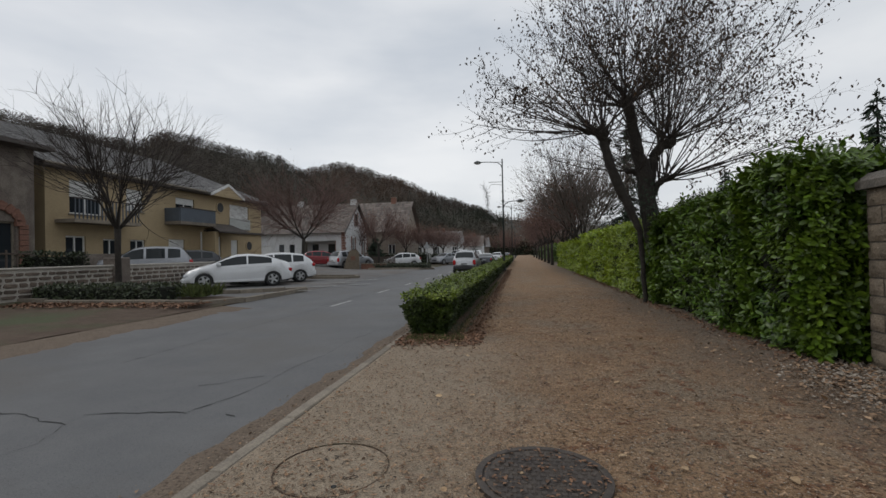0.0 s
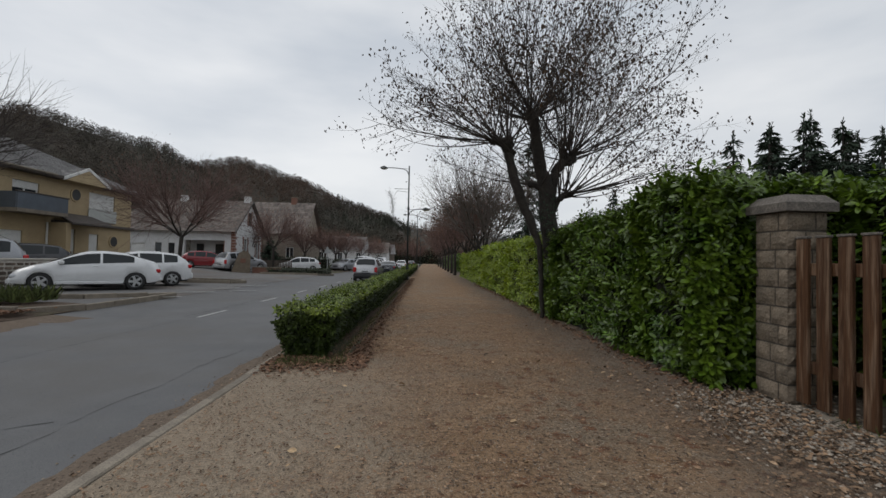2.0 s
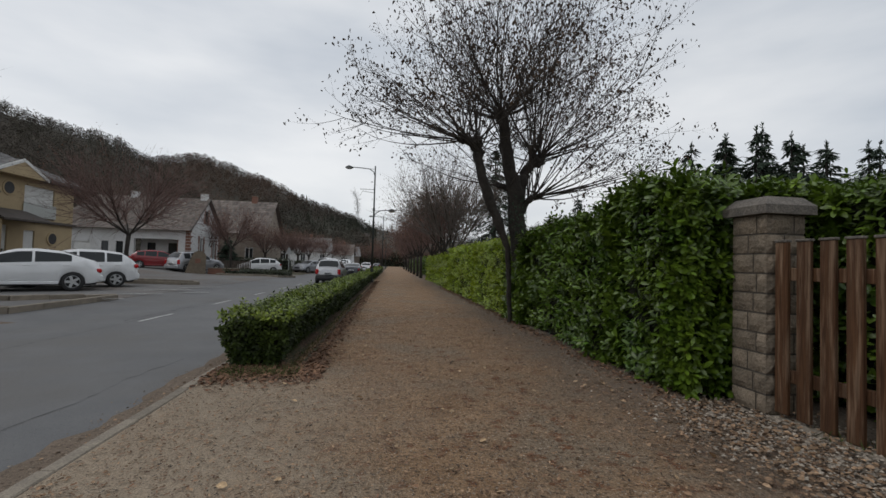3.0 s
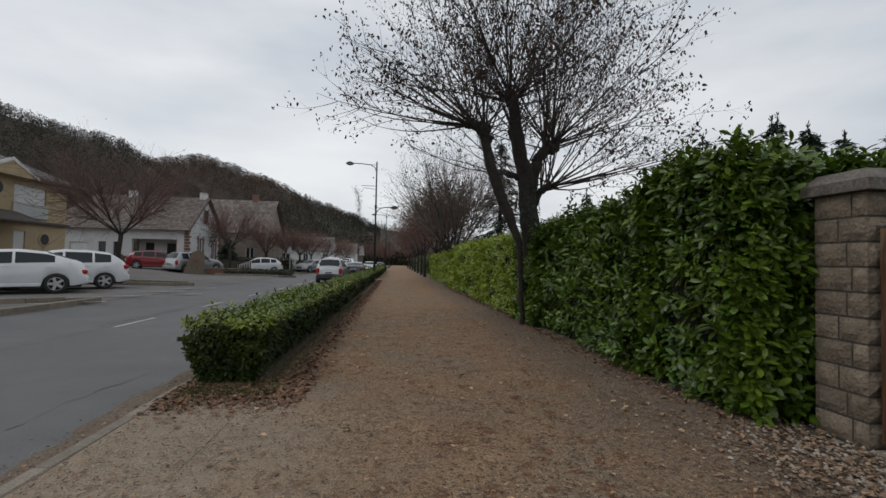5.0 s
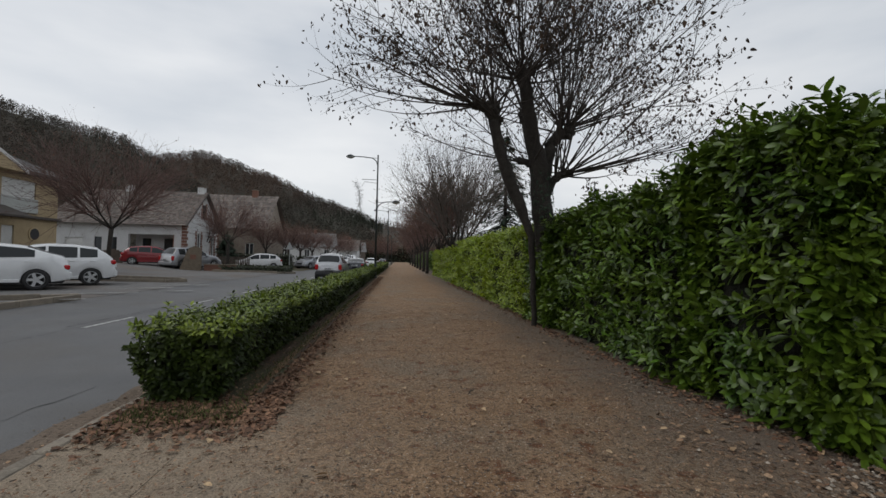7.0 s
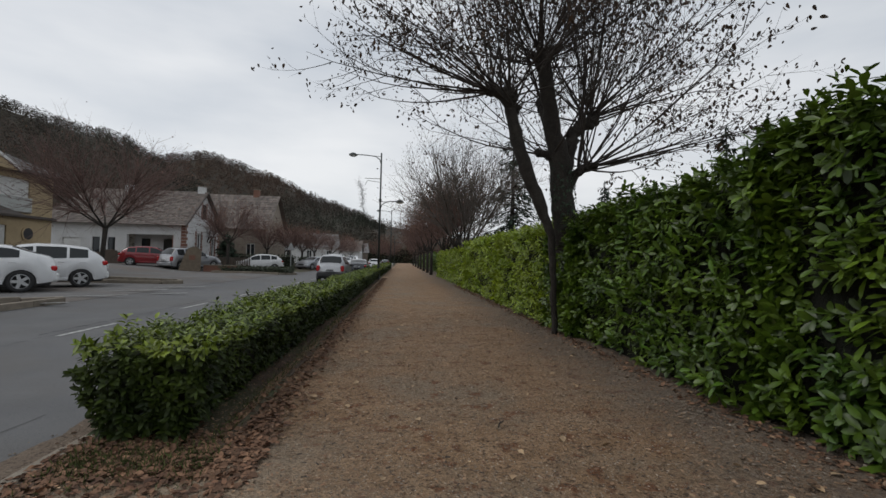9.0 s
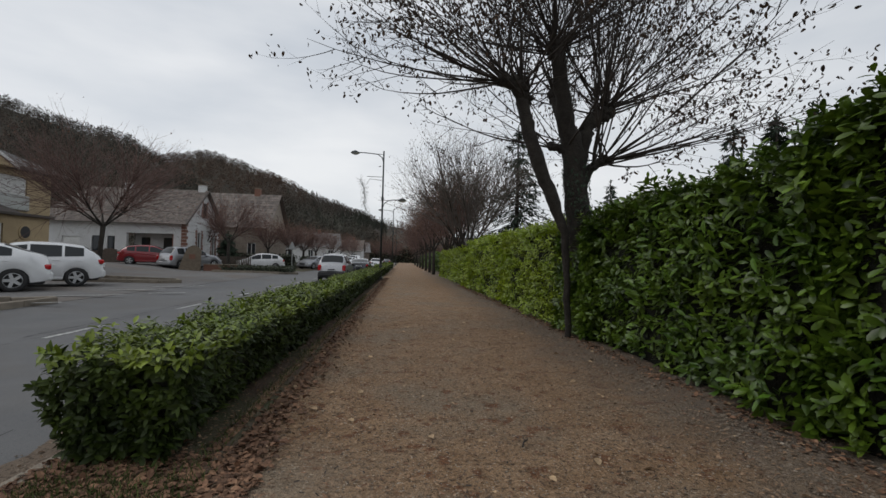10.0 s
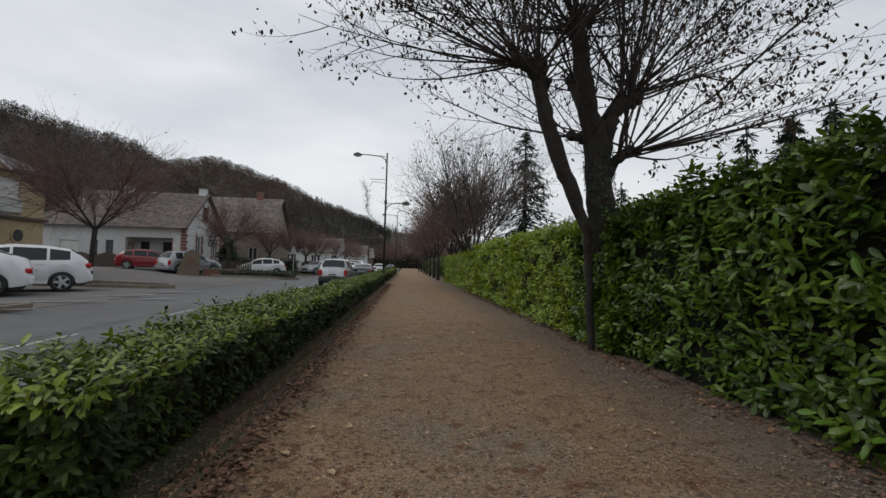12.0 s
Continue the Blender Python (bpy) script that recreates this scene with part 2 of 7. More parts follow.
M_GREYWALL = mat("grey_stone_render", (0.17, 0.14, 0.118), (0.12, 0.098, 0.083), 0.95, 2.2, 25, 0.8, 0.03, c3=(0.21, 0.18, 0.15), scale3=1.5)
M_SLATE = mat("grey_slate", (0.145, 0.14, 0.138), (0.21, 0.205, 0.2), 0.75, 2.5, 30, 0.4, 0.01, island=True, rand=0.3)
M_BROWNROOF = mat("brown_slate", (0.12, 0.1, 0.09), (0.18, 0.15, 0.13), 0.8, 2.5, 30, 0.4, 0.01, island=True, rand=0.35)
M_TRIM = mat("white_trim", (0.68, 0.68, 0.66), (0.6, 0.6, 0.58), 0.6, 3, 60, 0.1, 0.003)
M_DARKTRIM = mat("dark_fascia", (0.06, 0.05, 0.045), (0.09, 0.075, 0.065), 0.7, 3, 60, 0.2, 0.003)
M_BALCONY = mat("blue_grey_panel", (0.09, 0.11, 0.135), (0.075, 0.09, 0.11), 0.5, 3, 60, 0.1, 0.003)
M_BRICK = mat("brown_brick", (0.17, 0.085, 0.06), (0.24, 0.12, 0.085), 0.9, 12, 50, 0.6, 0.01)
M_GLASS = glass("window_glass")
M_CARGLASS = glass("car_glass", (0.012, 0.016, 0.018), 0.03)
M_RUBBER = mat("tyre_rubber", (0.018, 0.018, 0.019), (0.028, 0.028, 0.028), 0.85, 20, 90, 0.3, 0.003)
M_ALLOY = mat("alloy_wheel", (0.5, 0.51, 0.52), (0.42, 0.43, 0.44), 0.35, 20, 90, 0.05, 0.001, 0.8)
M_BLACKPLASTIC = mat("black_plastic", (0.02, 0.02, 0.022), (0.03, 0.03, 0.032), 0.55, 9, 120, 0.2, 0.002)
M_CHROME = mat("chrome", (0.7, 0.71, 0.72), (0.6, 0.6, 0.62), 0.15, 9, 120, 0.0, 0.002, 1.0)
M_REDLIGHT = paint("red_lamp_glass", (0.42, 0.008, 0.012), 0.12)
M_CLEARLIGHT = paint("clear_lamp_glass", (0.5, 0.52, 0.54), 0.1)
M_PLATE = paint("plate_white", (0.62, 0.63, 0.62), 0.4, coat=0.1)
M_PLATEBAR = paint("plate_dark", (0.03, 0.03, 0.05), 0.5, coat=0.0)
M_POLE = mat("dark_green_lamp_post", (0.03, 0.04, 0.04), (0.045, 0.05, 0.05), 0.5, 4, 60, 0.1, 0.003, 0.3)
M_LAMPGLASS = paint("lamp_glass", (0.5, 0.52, 0.5), 0.2)
M_GARLAND = mat("white_garland_wire", (0.5, 0.5, 0.5), (0.42, 0.42, 0.42), 0.5, 9, 60, 0.1, 0.003)
M_SIGN = paint("sign_back_grey", (0.33, 0.34, 0.34), 0.5, 0.3, 0.1)
M_FENCE = mat("dark_fence_wood", (0.06, 0.045, 0.035), (0.1, 0.075, 0.06), 0.85, 6, 50, 0.4, 0.006)
M_MOSS = mat("mossy_grass", (0.05, 0.075, 0.015), (0.09, 0.1, 0.03), 0.95, 9, 50, 0.8, 0.02, island=True, rand=0.4)


# ---- mesh helpers ----
class Geo:
    """Gathers vertices and faces of one mesh."""

    def __init__(self):
        self.v, self.f = [], []

    def add(self, verts, faces):
        k = len(self.v)
        self.v.extend(tuple(p) for p in verts)
        self.f.extend(tuple(i + k for i in f) for f in faces)
        return self

    def box(self, lo, hi, m=None, taper=0.0):
        x0, y0, z0 = lo
        x1, y1, z1 = hi
        t = taper
        p = [(x0, y0, z0), (x1, y0, z0), (x1, y1, z0), (x0, y1, z0),
             (x0 + t, y0 + t, z1), (x1 - t, y0 + t, z1), (x1 - t, y1 - t, z1), (x0 + t, y1 - t, z1)]
        if m is not None:
            p = [m @ Vector(q) for q in p]
        return self.add(p, [(3, 2, 1, 0), (4, 5, 6, 7), (0, 1, 5, 4), (1, 2, 6, 5), (2, 3, 7, 6), (3, 0, 4, 7)])

    def rbox(self, lo, hi, r=0.02, m=None):
        """A box with chamfered edges."""
        bm = bmesh.new()
        bmesh.ops.create_cube(bm, size=1.0)
        c = [(a + b) / 2 for a, b in zip(lo, hi)]
        s = [max(1e-4, b - a) for a, b in zip(lo, hi)]
        for v in bm.verts:
            v.co = Vector([c[i] + v.co[i] * s[i] for i in range(3)])
        bmesh.ops.bevel(bm, geom=bm.edges[:], offset=min(r, min(s) * 0.45), segments=1, affect="EDGES", profile=0.5)
        bm.verts.index_update()
        pts = [m @ v.co if m is not None else v.co.copy() for v in bm.verts]
        self.add(pts, [[v.index for v in f.verts] for f in bm.faces])
        bm.free()
        return self

    def tube(self, pts, radii, sides=6, cap=True):
        pts = [Vector(p) for p in pts]
        n = len(pts)
        rings = []
        side = None
        for i, p in enumerate(pts):
            d = (pts[min(i + 1, n - 1)] - pts[max(i - 1, 0)])
            if d.length < 1e-9:
                d = Vector((0, 0, 1))
            d.normalize()
            if side is None:
                side = d.cross(Vector((0.31, 0.94, 0.12)))
                if side.length < 0.05:
                    side = d.cross(Vector((1, 0, 0)))
            side = (side - d * side.dot(d)).normalized()
            up = d.cross(side)
            r = radii[i] if hasattr(radii, "__len__") else radii
            rings.append([p + (side * math.cos(6.2832 * k / sides) + up * math.sin(6.2832 * k / sides)) * r for k in range(sides)])
        faces = []
        for i in range(n - 1):
            for k in range(sides):
                a, b = i * sides + k, i * sides + (k + 1) % sides
                faces.append((a, b, b + sides, a + sides))
        if cap:
            faces.append(tuple(range(sides))[::-1])
            faces.append(tuple((n - 1) * sides + k for k in range(sides)))
        return self.add([q for r in rings for q in r], faces)

    def lathe(self, profile, sides=20, m=None):
        """Profile of (radius, z), turned about z."""
        pts, faces = [], []
        for r, z in profile:
            for k in range(sides):
                a = 6.28319 * k / sides
                q = Vector((r * math.cos(a), r * math.sin(a), z))
                pts.append(m @ q if m is not None else q)
        for i in range(len(profile) - 1):
            for k in range(sides):
                a, b = i * sides + k, i * sides + (k + 1) % sides
                faces.append((a, b, b + sides, a + sides))
        faces.append(tuple(range(sides))[::-1])
        faces.append(tuple((len(profile) - 1) * sides + k for k in range(sides)))
        return self.add(pts, faces)

    def mesh(self, name, material, smooth=False):
        me = bpy.data.meshes.new(name)
        me.from_pydata([tuple(p) for p in self.v], [], self.f)
        me.materials.append(material)
        if smooth:
            me.polygons.foreach_set("use_smooth", [True] * len(me.polygons))
        me.update()
        return me


def part(name, g, material, parent=None, label="", smooth=False, kind=""):
    me = g.mesh(name, material, smooth) if isinstance(g, Geo) else g
    ob = new(name, me)
    if parent is not None:
        ob.parent = parent
    return tagged(ob, label=label, kind=kind)


def thing(name, label, category, group="", kind="", m=None):
    ob = new(name)
    ob.empty_display_size = 0.2
    if m is not None:
        ob.matrix_world = m
    return tagged(ob, label, category, group, kind)


def smooth01(a, b, x):
    t = min(1, max(0, (x - a) / (b - a)))
    return t * t * (3 - 2 * t)


def lerp_table(table, x):
    if x <= table[0][0]:
        return table[0][1]
    for (a, p), (b, q) in zip(table, table[1:]):
        if x <= b:
            return p + (q - p) * (x - a) / (b - a)
    return table[-1][1]


def terrain(x, y):
    """Height of the ground: level by the road, rising to the houses on the west."""
    return 0.17 * smooth01(6.0, 9.5, -x) + 0.43 * smooth01(13.0, 20.0, -x)


def sheet(x0, x1, y0, y1, z, step, rough=0.0, seed=0, follow=True):
    nx, ny = max(1, round((x1 - x0) / step)), max(1, round((y1 - y0) / step))
    g = Geo()
    pts = []
    for j in range(ny + 1):
        for i in range(nx + 1):
            x, y = x0 + (x1 - x0) * i / nx, y0 + (y1 - y0) * j / ny
            h = rough * noise.noise((x * 0.9 + seed, y * 0.9, seed)) if rough else 0
            pts.append((x, y, z + h + (terrain(x, y) if follow else 0)))
    w = nx + 1
    g.add(pts, [(j * w + i, j * w + i + 1, (j + 1) * w + i + 1, (j + 1) * w + i) for j in range(ny) for i in range(nx)])
    return g


def slab(poly, z0, z1):
    """A flat plate with the outline poly, from z0 up to z1."""
    n = len(poly)
    g = Geo()
    g.add([(x, y, z0) for x, y in poly] + [(x, y, z1) for x, y in poly],
          [tuple(range(n, 2 * n))] + [(i, (i + 1) % n, n + (i + 1) % n, n + i) for i in range(n)])
    return g


# ---- ground, road and path ----
def big_ground():
    g = Geo()
    xs = [-3000, -900, -300, -120, -60, -40, -30, -25, -20, -18, -16.5, -15, -13.5, -12, -9.5, -8.6, -7.8, -7, -6, 0, 10, 30, 120, 400, 3000]
    ys = [-3000, -500, -100, -30, 0, 20, 40, 60, 90, 140, 250, 600, 3000]
    pts = [(x, y, -0.16 + terrain(x, y)) for y in ys for x in xs]
    w = len(xs)
    g.add(pts, [(j * w + i, j * w + i + 1, (j + 1) * w + i + 1, (j + 1) * w + i) for j in range(len(ys) - 1) for i in range(w - 1)])
    return g


ground = tagged(part("ground", big_ground(), M_GRASSLAND), "brown and green valley floor reaching the hills", "ground", kind="structure")
road = tagged(part("road", sheet(-8.0, -1.46, -25, 190, -0.07, 0.8), M_ASPHALT),
              "worn grey asphalt road with fine cracks", "road", kind="structure")
path_top = sheet(-0.5, 4.6, -12, 30, 0.0, 0.2, 0.03, 3, False)
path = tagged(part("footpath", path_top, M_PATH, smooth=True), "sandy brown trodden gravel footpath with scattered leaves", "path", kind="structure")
far_path = tagged(part("footpath", sheet(-0.5, 4.6, 30, 190, 0.0, 4, 0, 3, False), M_PATH), "sandy brown gravel footpath running on into the distance", "path", kind="structure")
fore = tagged(part("gravel_forecourt", sheet(-1.34, -0.5, -12, 7.9, 0.0, 0.2, 0.02, 3, False), M_PATH, smooth=True), "pale gravel strip beside the kerb", "path", kind="structure")
bed = tagged(part("hedge_bed", sheet(-1.34, -0.5, 7.9, 150, -0.005, 1.0, 0.03, 5, False), M_EARTH, smooth=True),
             "leaf-strewn earth bed under the low hedge", "bed", kind="structure")
side_ground = tagged(part("gravel_verge", sheet(4.6, 14, -12, 60, -0.01, 0.5, 0.04, 8, False), M_GRIT, smooth=True),
                     "grey grit verge by the garden gate", "verge", kind="structure")
lot = tagged(part("parking_bay", sheet(-15.2, -8.0, 14.2, 28.0, -0.062, 0.5, 0.0, 0, True), M_ASPHALT_PALE),
             "asphalt parking bays beside the road", "parking", kind="structure")
lane = tagged(part("side_road", sheet(-34.0, -8.0, 28.0, 46.0, -0.06, 1.0, 0.0, 0, True), M_ASPHALT_PALE),
              "asphalt side road rising to the houses", "road", kind="structure")
verge_w = tagged(part("earth_verge", sheet(-15.2, -8.0, -20, 14.2, -0.05, 0.5, 0.03, 4, True), M_EARTH, smooth=True),
                 "reddish earth verge with dead leaves", "verge", kind="structure")
yard = tagged(part("yard", sheet(-19.6, -15.2, -5, 28, -0.03, 0.5, 0.0, 4, True), M_GRIT), "grey gravel yard in front of the houses", "yard", kind="structure")
verge_far = tagged(part("earth_verge", sheet(-16.0, -8.0, 46.0, 170, -0.05, 2.0, 0.03, 4, True), M_EARTH, smooth=True),
                   "earth verge with grass and dead leaves", "verge", kind="structure")


# ---- hedges ----
def leaf_shape(length, width, fold=0.25, droop=0.15):
    """A pointed oval leaf along +x, folded on its midrib: vertices and faces."""
    xs = (0.0, 0.22, 0.55, 0.85, 1.0)
    ws = (0.06, 0.42, 0.5, 0.27, 0.02)
    v, f = [], []
    for x, w in zip(xs, ws):
        z = -droop * length * x * x
        v += [(x * length, w * width, z + fold * w * width), (x * length, 0, z), (x * length, -w * width, z + fold * w * width)]
    for i in range(4):
        a = 3 * i
        f += [(a, a + 1, a + 4, a + 3), (a + 1, a + 2, a + 5, a + 4)]
    return np.array(v), f


def scatter(name, places, dirs, normals, sizes, shape, material, parent=None, kind="stuff", label=""):
    """Many copies of one small shape as one mesh: x axis along dirs, z axis near normals."""
    v, f = shape
    P, D, N = np.asarray(places, float), np.asarray(dirs, float), np.asarray(normals, float)
    D = D / np.linalg.norm(D, axis=1, keepdims=True)
    Y = np.cross(N, D)
    Y /= np.maximum(np.linalg.norm(Y, axis=1, keepdims=True), 1e-6)
    Z = np.cross(D, Y)
    S = np.asarray(sizes, float)[:, None, None]
    W = P[:, None, :] + S * (v[None, :, 0:1] * D[:, None, :] + v[None, :, 1:2] * Y[:, None, :] + v[None, :, 2:3] * Z[:, None, :])
    n, k = len(P), len(v)
    W = W.reshape(-1, 3)
    fl = np.array([len(q) for q in f])
    flat = np.concatenate([np.array(q) for q in f])
    loops = (flat[None, :] + (np.arange(n) * k)[:, None]).ravel()
    totals = np.tile(fl, n)
    me = bpy.data.meshes.new(name)
    me.vertices.add(len(W))
    me.vertices.foreach_set("co", W.ravel())
    me.loops.add(len(loops))
    me.loops.foreach_set("vertex_index", loops.astype(np.int32))
    me.polygons.add(len(totals))
    me.polygons.foreach_set("loop_start", np.concatenate([[0], np.cumsum(totals)[:-1]]).astype(np.int32))
    me.materials.append(material)
    me.update(calc_edges=True)
    me.validate()
    return part(name, me, material, parent, label, kind=kind)


def hedge_surface(rng, n, x_face, x_back, y0, y1, z0, top, face_fn, front=-1):
    """Random places on the faces of a clipped hedge that runs along y: path side, top and both ends."""
    h, w, ln = top - z0, abs(x_back - x_face), y1 - y0
    areas = np.array([h * ln, w * ln, 2.2 * h * w, 2.2 * h * w, h * ln * 0.7])
    pick = rng.choice(5, n, p=areas / areas.sum())
    u, v = rng.random(n), rng.random(n)
    P, N = np.zeros((n, 3)), np.zeros((n, 3))
    lo, hi = min(x_face, x_back), max(x_face, x_back)
    for k in range(n):
        y = y0 + ln * u[k]
        if pick[k] == 0:
            P[k] = (x_face, y, z0 + h * v[k])
            N[k] = (front, 0, 0.15)
        elif pick[k] == 1:
            P[k] = (lo + w * v[k], y, top)
            N[k] = (0, 0, 1)
        elif pick[k] == 4:
            P[k] = (x_back, y, z0 + h * v[k])
            N[k] = (-front, 0, 0.15)
        else:
            P[k] = (lo + w * u[k], y0 if pick[k] == 2 else y1, z0 + h * v[k])
            N[k] = (0, -1 if pick[k] == 2 else 1, 0.15)
        P[k] += N[k] * face_fn(P[k])
    return P, N


def leaf_orient(rng, N, up=0.55):
    n = len(N)
    r = rng.normal(size=(n, 3))
    if up < 0:
        top = N[:, 2:3] > 0.5
        D = np.where(top, N * 0.6 + r * 0.8, N * 0.35 + r * 0.7 + np.array([0, 0, 0.2]))
        NN = np.where(top, np.array([0, 0, 1.0]), N * 1.0 + np.array([0, 0, 0.2])) + rng.normal(size=(n, 3)) * 0.4
        return D, NN
    D = N * 0.85 + r * 0.7 + np.array([0, 0, up])
    NN = N * 0.4 + np.array([0, 0, 0.9]) + rng.normal(size=(n, 3)) * 0.42
    return D, NN


def uneven(amp, freq, seed):
    def fn(p):
        return amp * (noise.noise((p[0] * freq + seed, p[1] * freq, p[2] * freq)) + 0.5 * noise.noise((p[0] * freq * 2.7, p[1] * freq * 2.7 + seed, p[2] * freq * 2.7)))
    return fn


LEAF = leaf_shape(1.0, 0.46)


def laurel_shape(width, fold, droop):
    """A blunt oblong leaf, widest past the middle."""
    v, f = leaf_shape(1.0, width, fold, droop)
    for k, wide in enumerate((0.1, 0.62, 1.0, 1.5, 2.0)):
        v[3 * k][1] *= wide
        v[3 * k + 2][1] *= wide
    return v, f


LAUREL = laurel_shape(0.4, 0.22, 0.2)
BOX = leaf_shape(1.0, 0.42, 0.28, 0.2)


def sprig_leaves(rng, P, N, leaf, count, reach):
    """Leaves in rosettes: round each shoot tip at P, which grows out along N and up."""
    n = len(P)
    A = N * reach + np.array([0, 0, 0.3]) + rng.normal(size=(n, 3)) * 0.36
    A /= np.linalg.norm(A, axis=1, keepdims=True)
    U = np.cross(A, rng.normal(size=(n, 3)))
    U /= np.linalg.norm(U, axis=1, keepdims=True)
    V = np.cross(A, U)
    size = leaf * rng.uniform(0.72, 1.2, n)
    out = ([], [], [], [])
    for k in range(count):
        a = k * 2.4 + rng.random(n) * 0.5
        R = U * np.cos(a)[:, None] + V * np.sin(a)[:, None]
        h = k / count
        out[0].append(P + A * ((h - 0.75) * 1.15 * leaf))
        out[1].append(R * np.array([1, 1, 0.75]) * (1.0 - 0.4 * h) + A * (0.3 + 0.4 * h) + np.array([0, 0, -0.12]) + rng.normal(size=(n, 3)) * 0.16)
        out[2].append(A * 0.9 - R * 0.3 + np.array([0, 0, 0.55]) + rng.normal(size=(n, 3)) * 0.15)
        out[3].append(size * (1.05 - 0.35 * h) * rng.uniform(0.85, 1.15, n))
    return np.vstack(out[0]), np.vstack(out[1]), np.vstack(out[2]), np.concatenate(out[3])


def crest(y):
    """Height of the laurel's clipped top along the footpath."""
    return lerp_table(((6.2, 2.6), (7.2, 2.7), (8.1, 2.8), (8.5, 2.66), (8.9, 2.42), (9.6, 2.46), (10.5, 2.46), (11.5, 2.4), (12.5, 2.26), (14.0, 2.2)), y)


def leafy_hedge(name, label, x_face, x_back, y0, y1, top, leaf, density, material, seed, front=-1, amp=0.16, follow=None, taper=0.0, tips=0, lit_top=None, shape=None, count=7):
    """A hedge of leaf rosettes over a core painted near-black for inner shade; density: rosettes to a square metre."""
    cx, cy = (x_face + x_back) / 2, (y0 + y1) / 2
    t = thing(name, label, "hedge", "", m=pose(cx, cy, 0))
    rng = np.random.default_rng(seed)
    lo, hi = min(x_face, x_back), max(x_face, x_back)
    d = 0.2 if top > 1.2 else 0.15
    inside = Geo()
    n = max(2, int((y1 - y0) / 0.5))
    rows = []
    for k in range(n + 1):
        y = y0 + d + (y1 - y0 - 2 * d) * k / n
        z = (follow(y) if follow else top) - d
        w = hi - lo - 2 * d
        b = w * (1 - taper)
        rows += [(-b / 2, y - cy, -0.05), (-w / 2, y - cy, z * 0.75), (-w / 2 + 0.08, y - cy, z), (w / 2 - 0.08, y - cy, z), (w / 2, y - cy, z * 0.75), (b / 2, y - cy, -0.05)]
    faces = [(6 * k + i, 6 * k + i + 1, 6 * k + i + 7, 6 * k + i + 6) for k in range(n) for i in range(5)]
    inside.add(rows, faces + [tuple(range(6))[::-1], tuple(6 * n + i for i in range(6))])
    part("inner_shade_core", inside, M_CORE, t)
    area = (top * 1.7 + hi - lo) * (y1 - y0) + 4.4 * top * (hi - lo)
    m = int(area * density)
    big, lump = uneven(amp, 0.9, seed), uneven(amp * 0.8, 3.4, seed + 7)
    P, N = hedge_surface(rng, m, x_face, x_back, y0, y1, 0.06, top, lambda p: big(p) + lump(p), front)
    P -= N * rng.random((m, 1)) ** 2 * leaf * 1.1
    if follow:
        P[:, 2] *= np.array([follow(y) for y in P[:, 1]]) / top
    if taper:
        P[:, 0] = cx + (P[:, 0] - cx) * (1 - taper * np.clip(1 - P[:, 2] / (0.75 * top), 0, 1))
    if tips:
        ys = rng.uniform(y0 + 0.1, y1 - 0.1, tips)
        zs = np.array([follow(y) if follow else top for y in ys]) + rng.uniform(0.03, 0.16, tips)
        P = np.vstack([P, np.stack([rng.uniform(lo + 0.05, hi - 0.1, tips), ys, zs], 1)])
        N = np.vstack([N, np.tile([0.0, 0.0, 1.0], (tips, 1))])
    P, D, NN, S = sprig_leaves(rng, P, N, leaf, count, 0.9)
    P = P - np.array([cx, cy, 0])
    P[:, 2] = np.maximum(P[:, 2], 0.035)
    # most leaves near the top take the lighter colour, painting in light from above
    if lit_top is not None:
        uppermost = (P[:, 2] > top - 0.1) & (rng.random(len(P)) < 0.8)
        scatter("young_foliage", P[uppermost], D[uppermost], NN[uppermost], S[uppermost], shape or LAUREL, lit_top, t, label="light green top growth, tinted as if lit by sky")
        P, D, NN, S = P[~uppermost], D[~uppermost], NN[~uppermost], S[~uppermost]
    scatter("foliage", P, D, NN, S, shape or LAUREL, material, t)
    return t


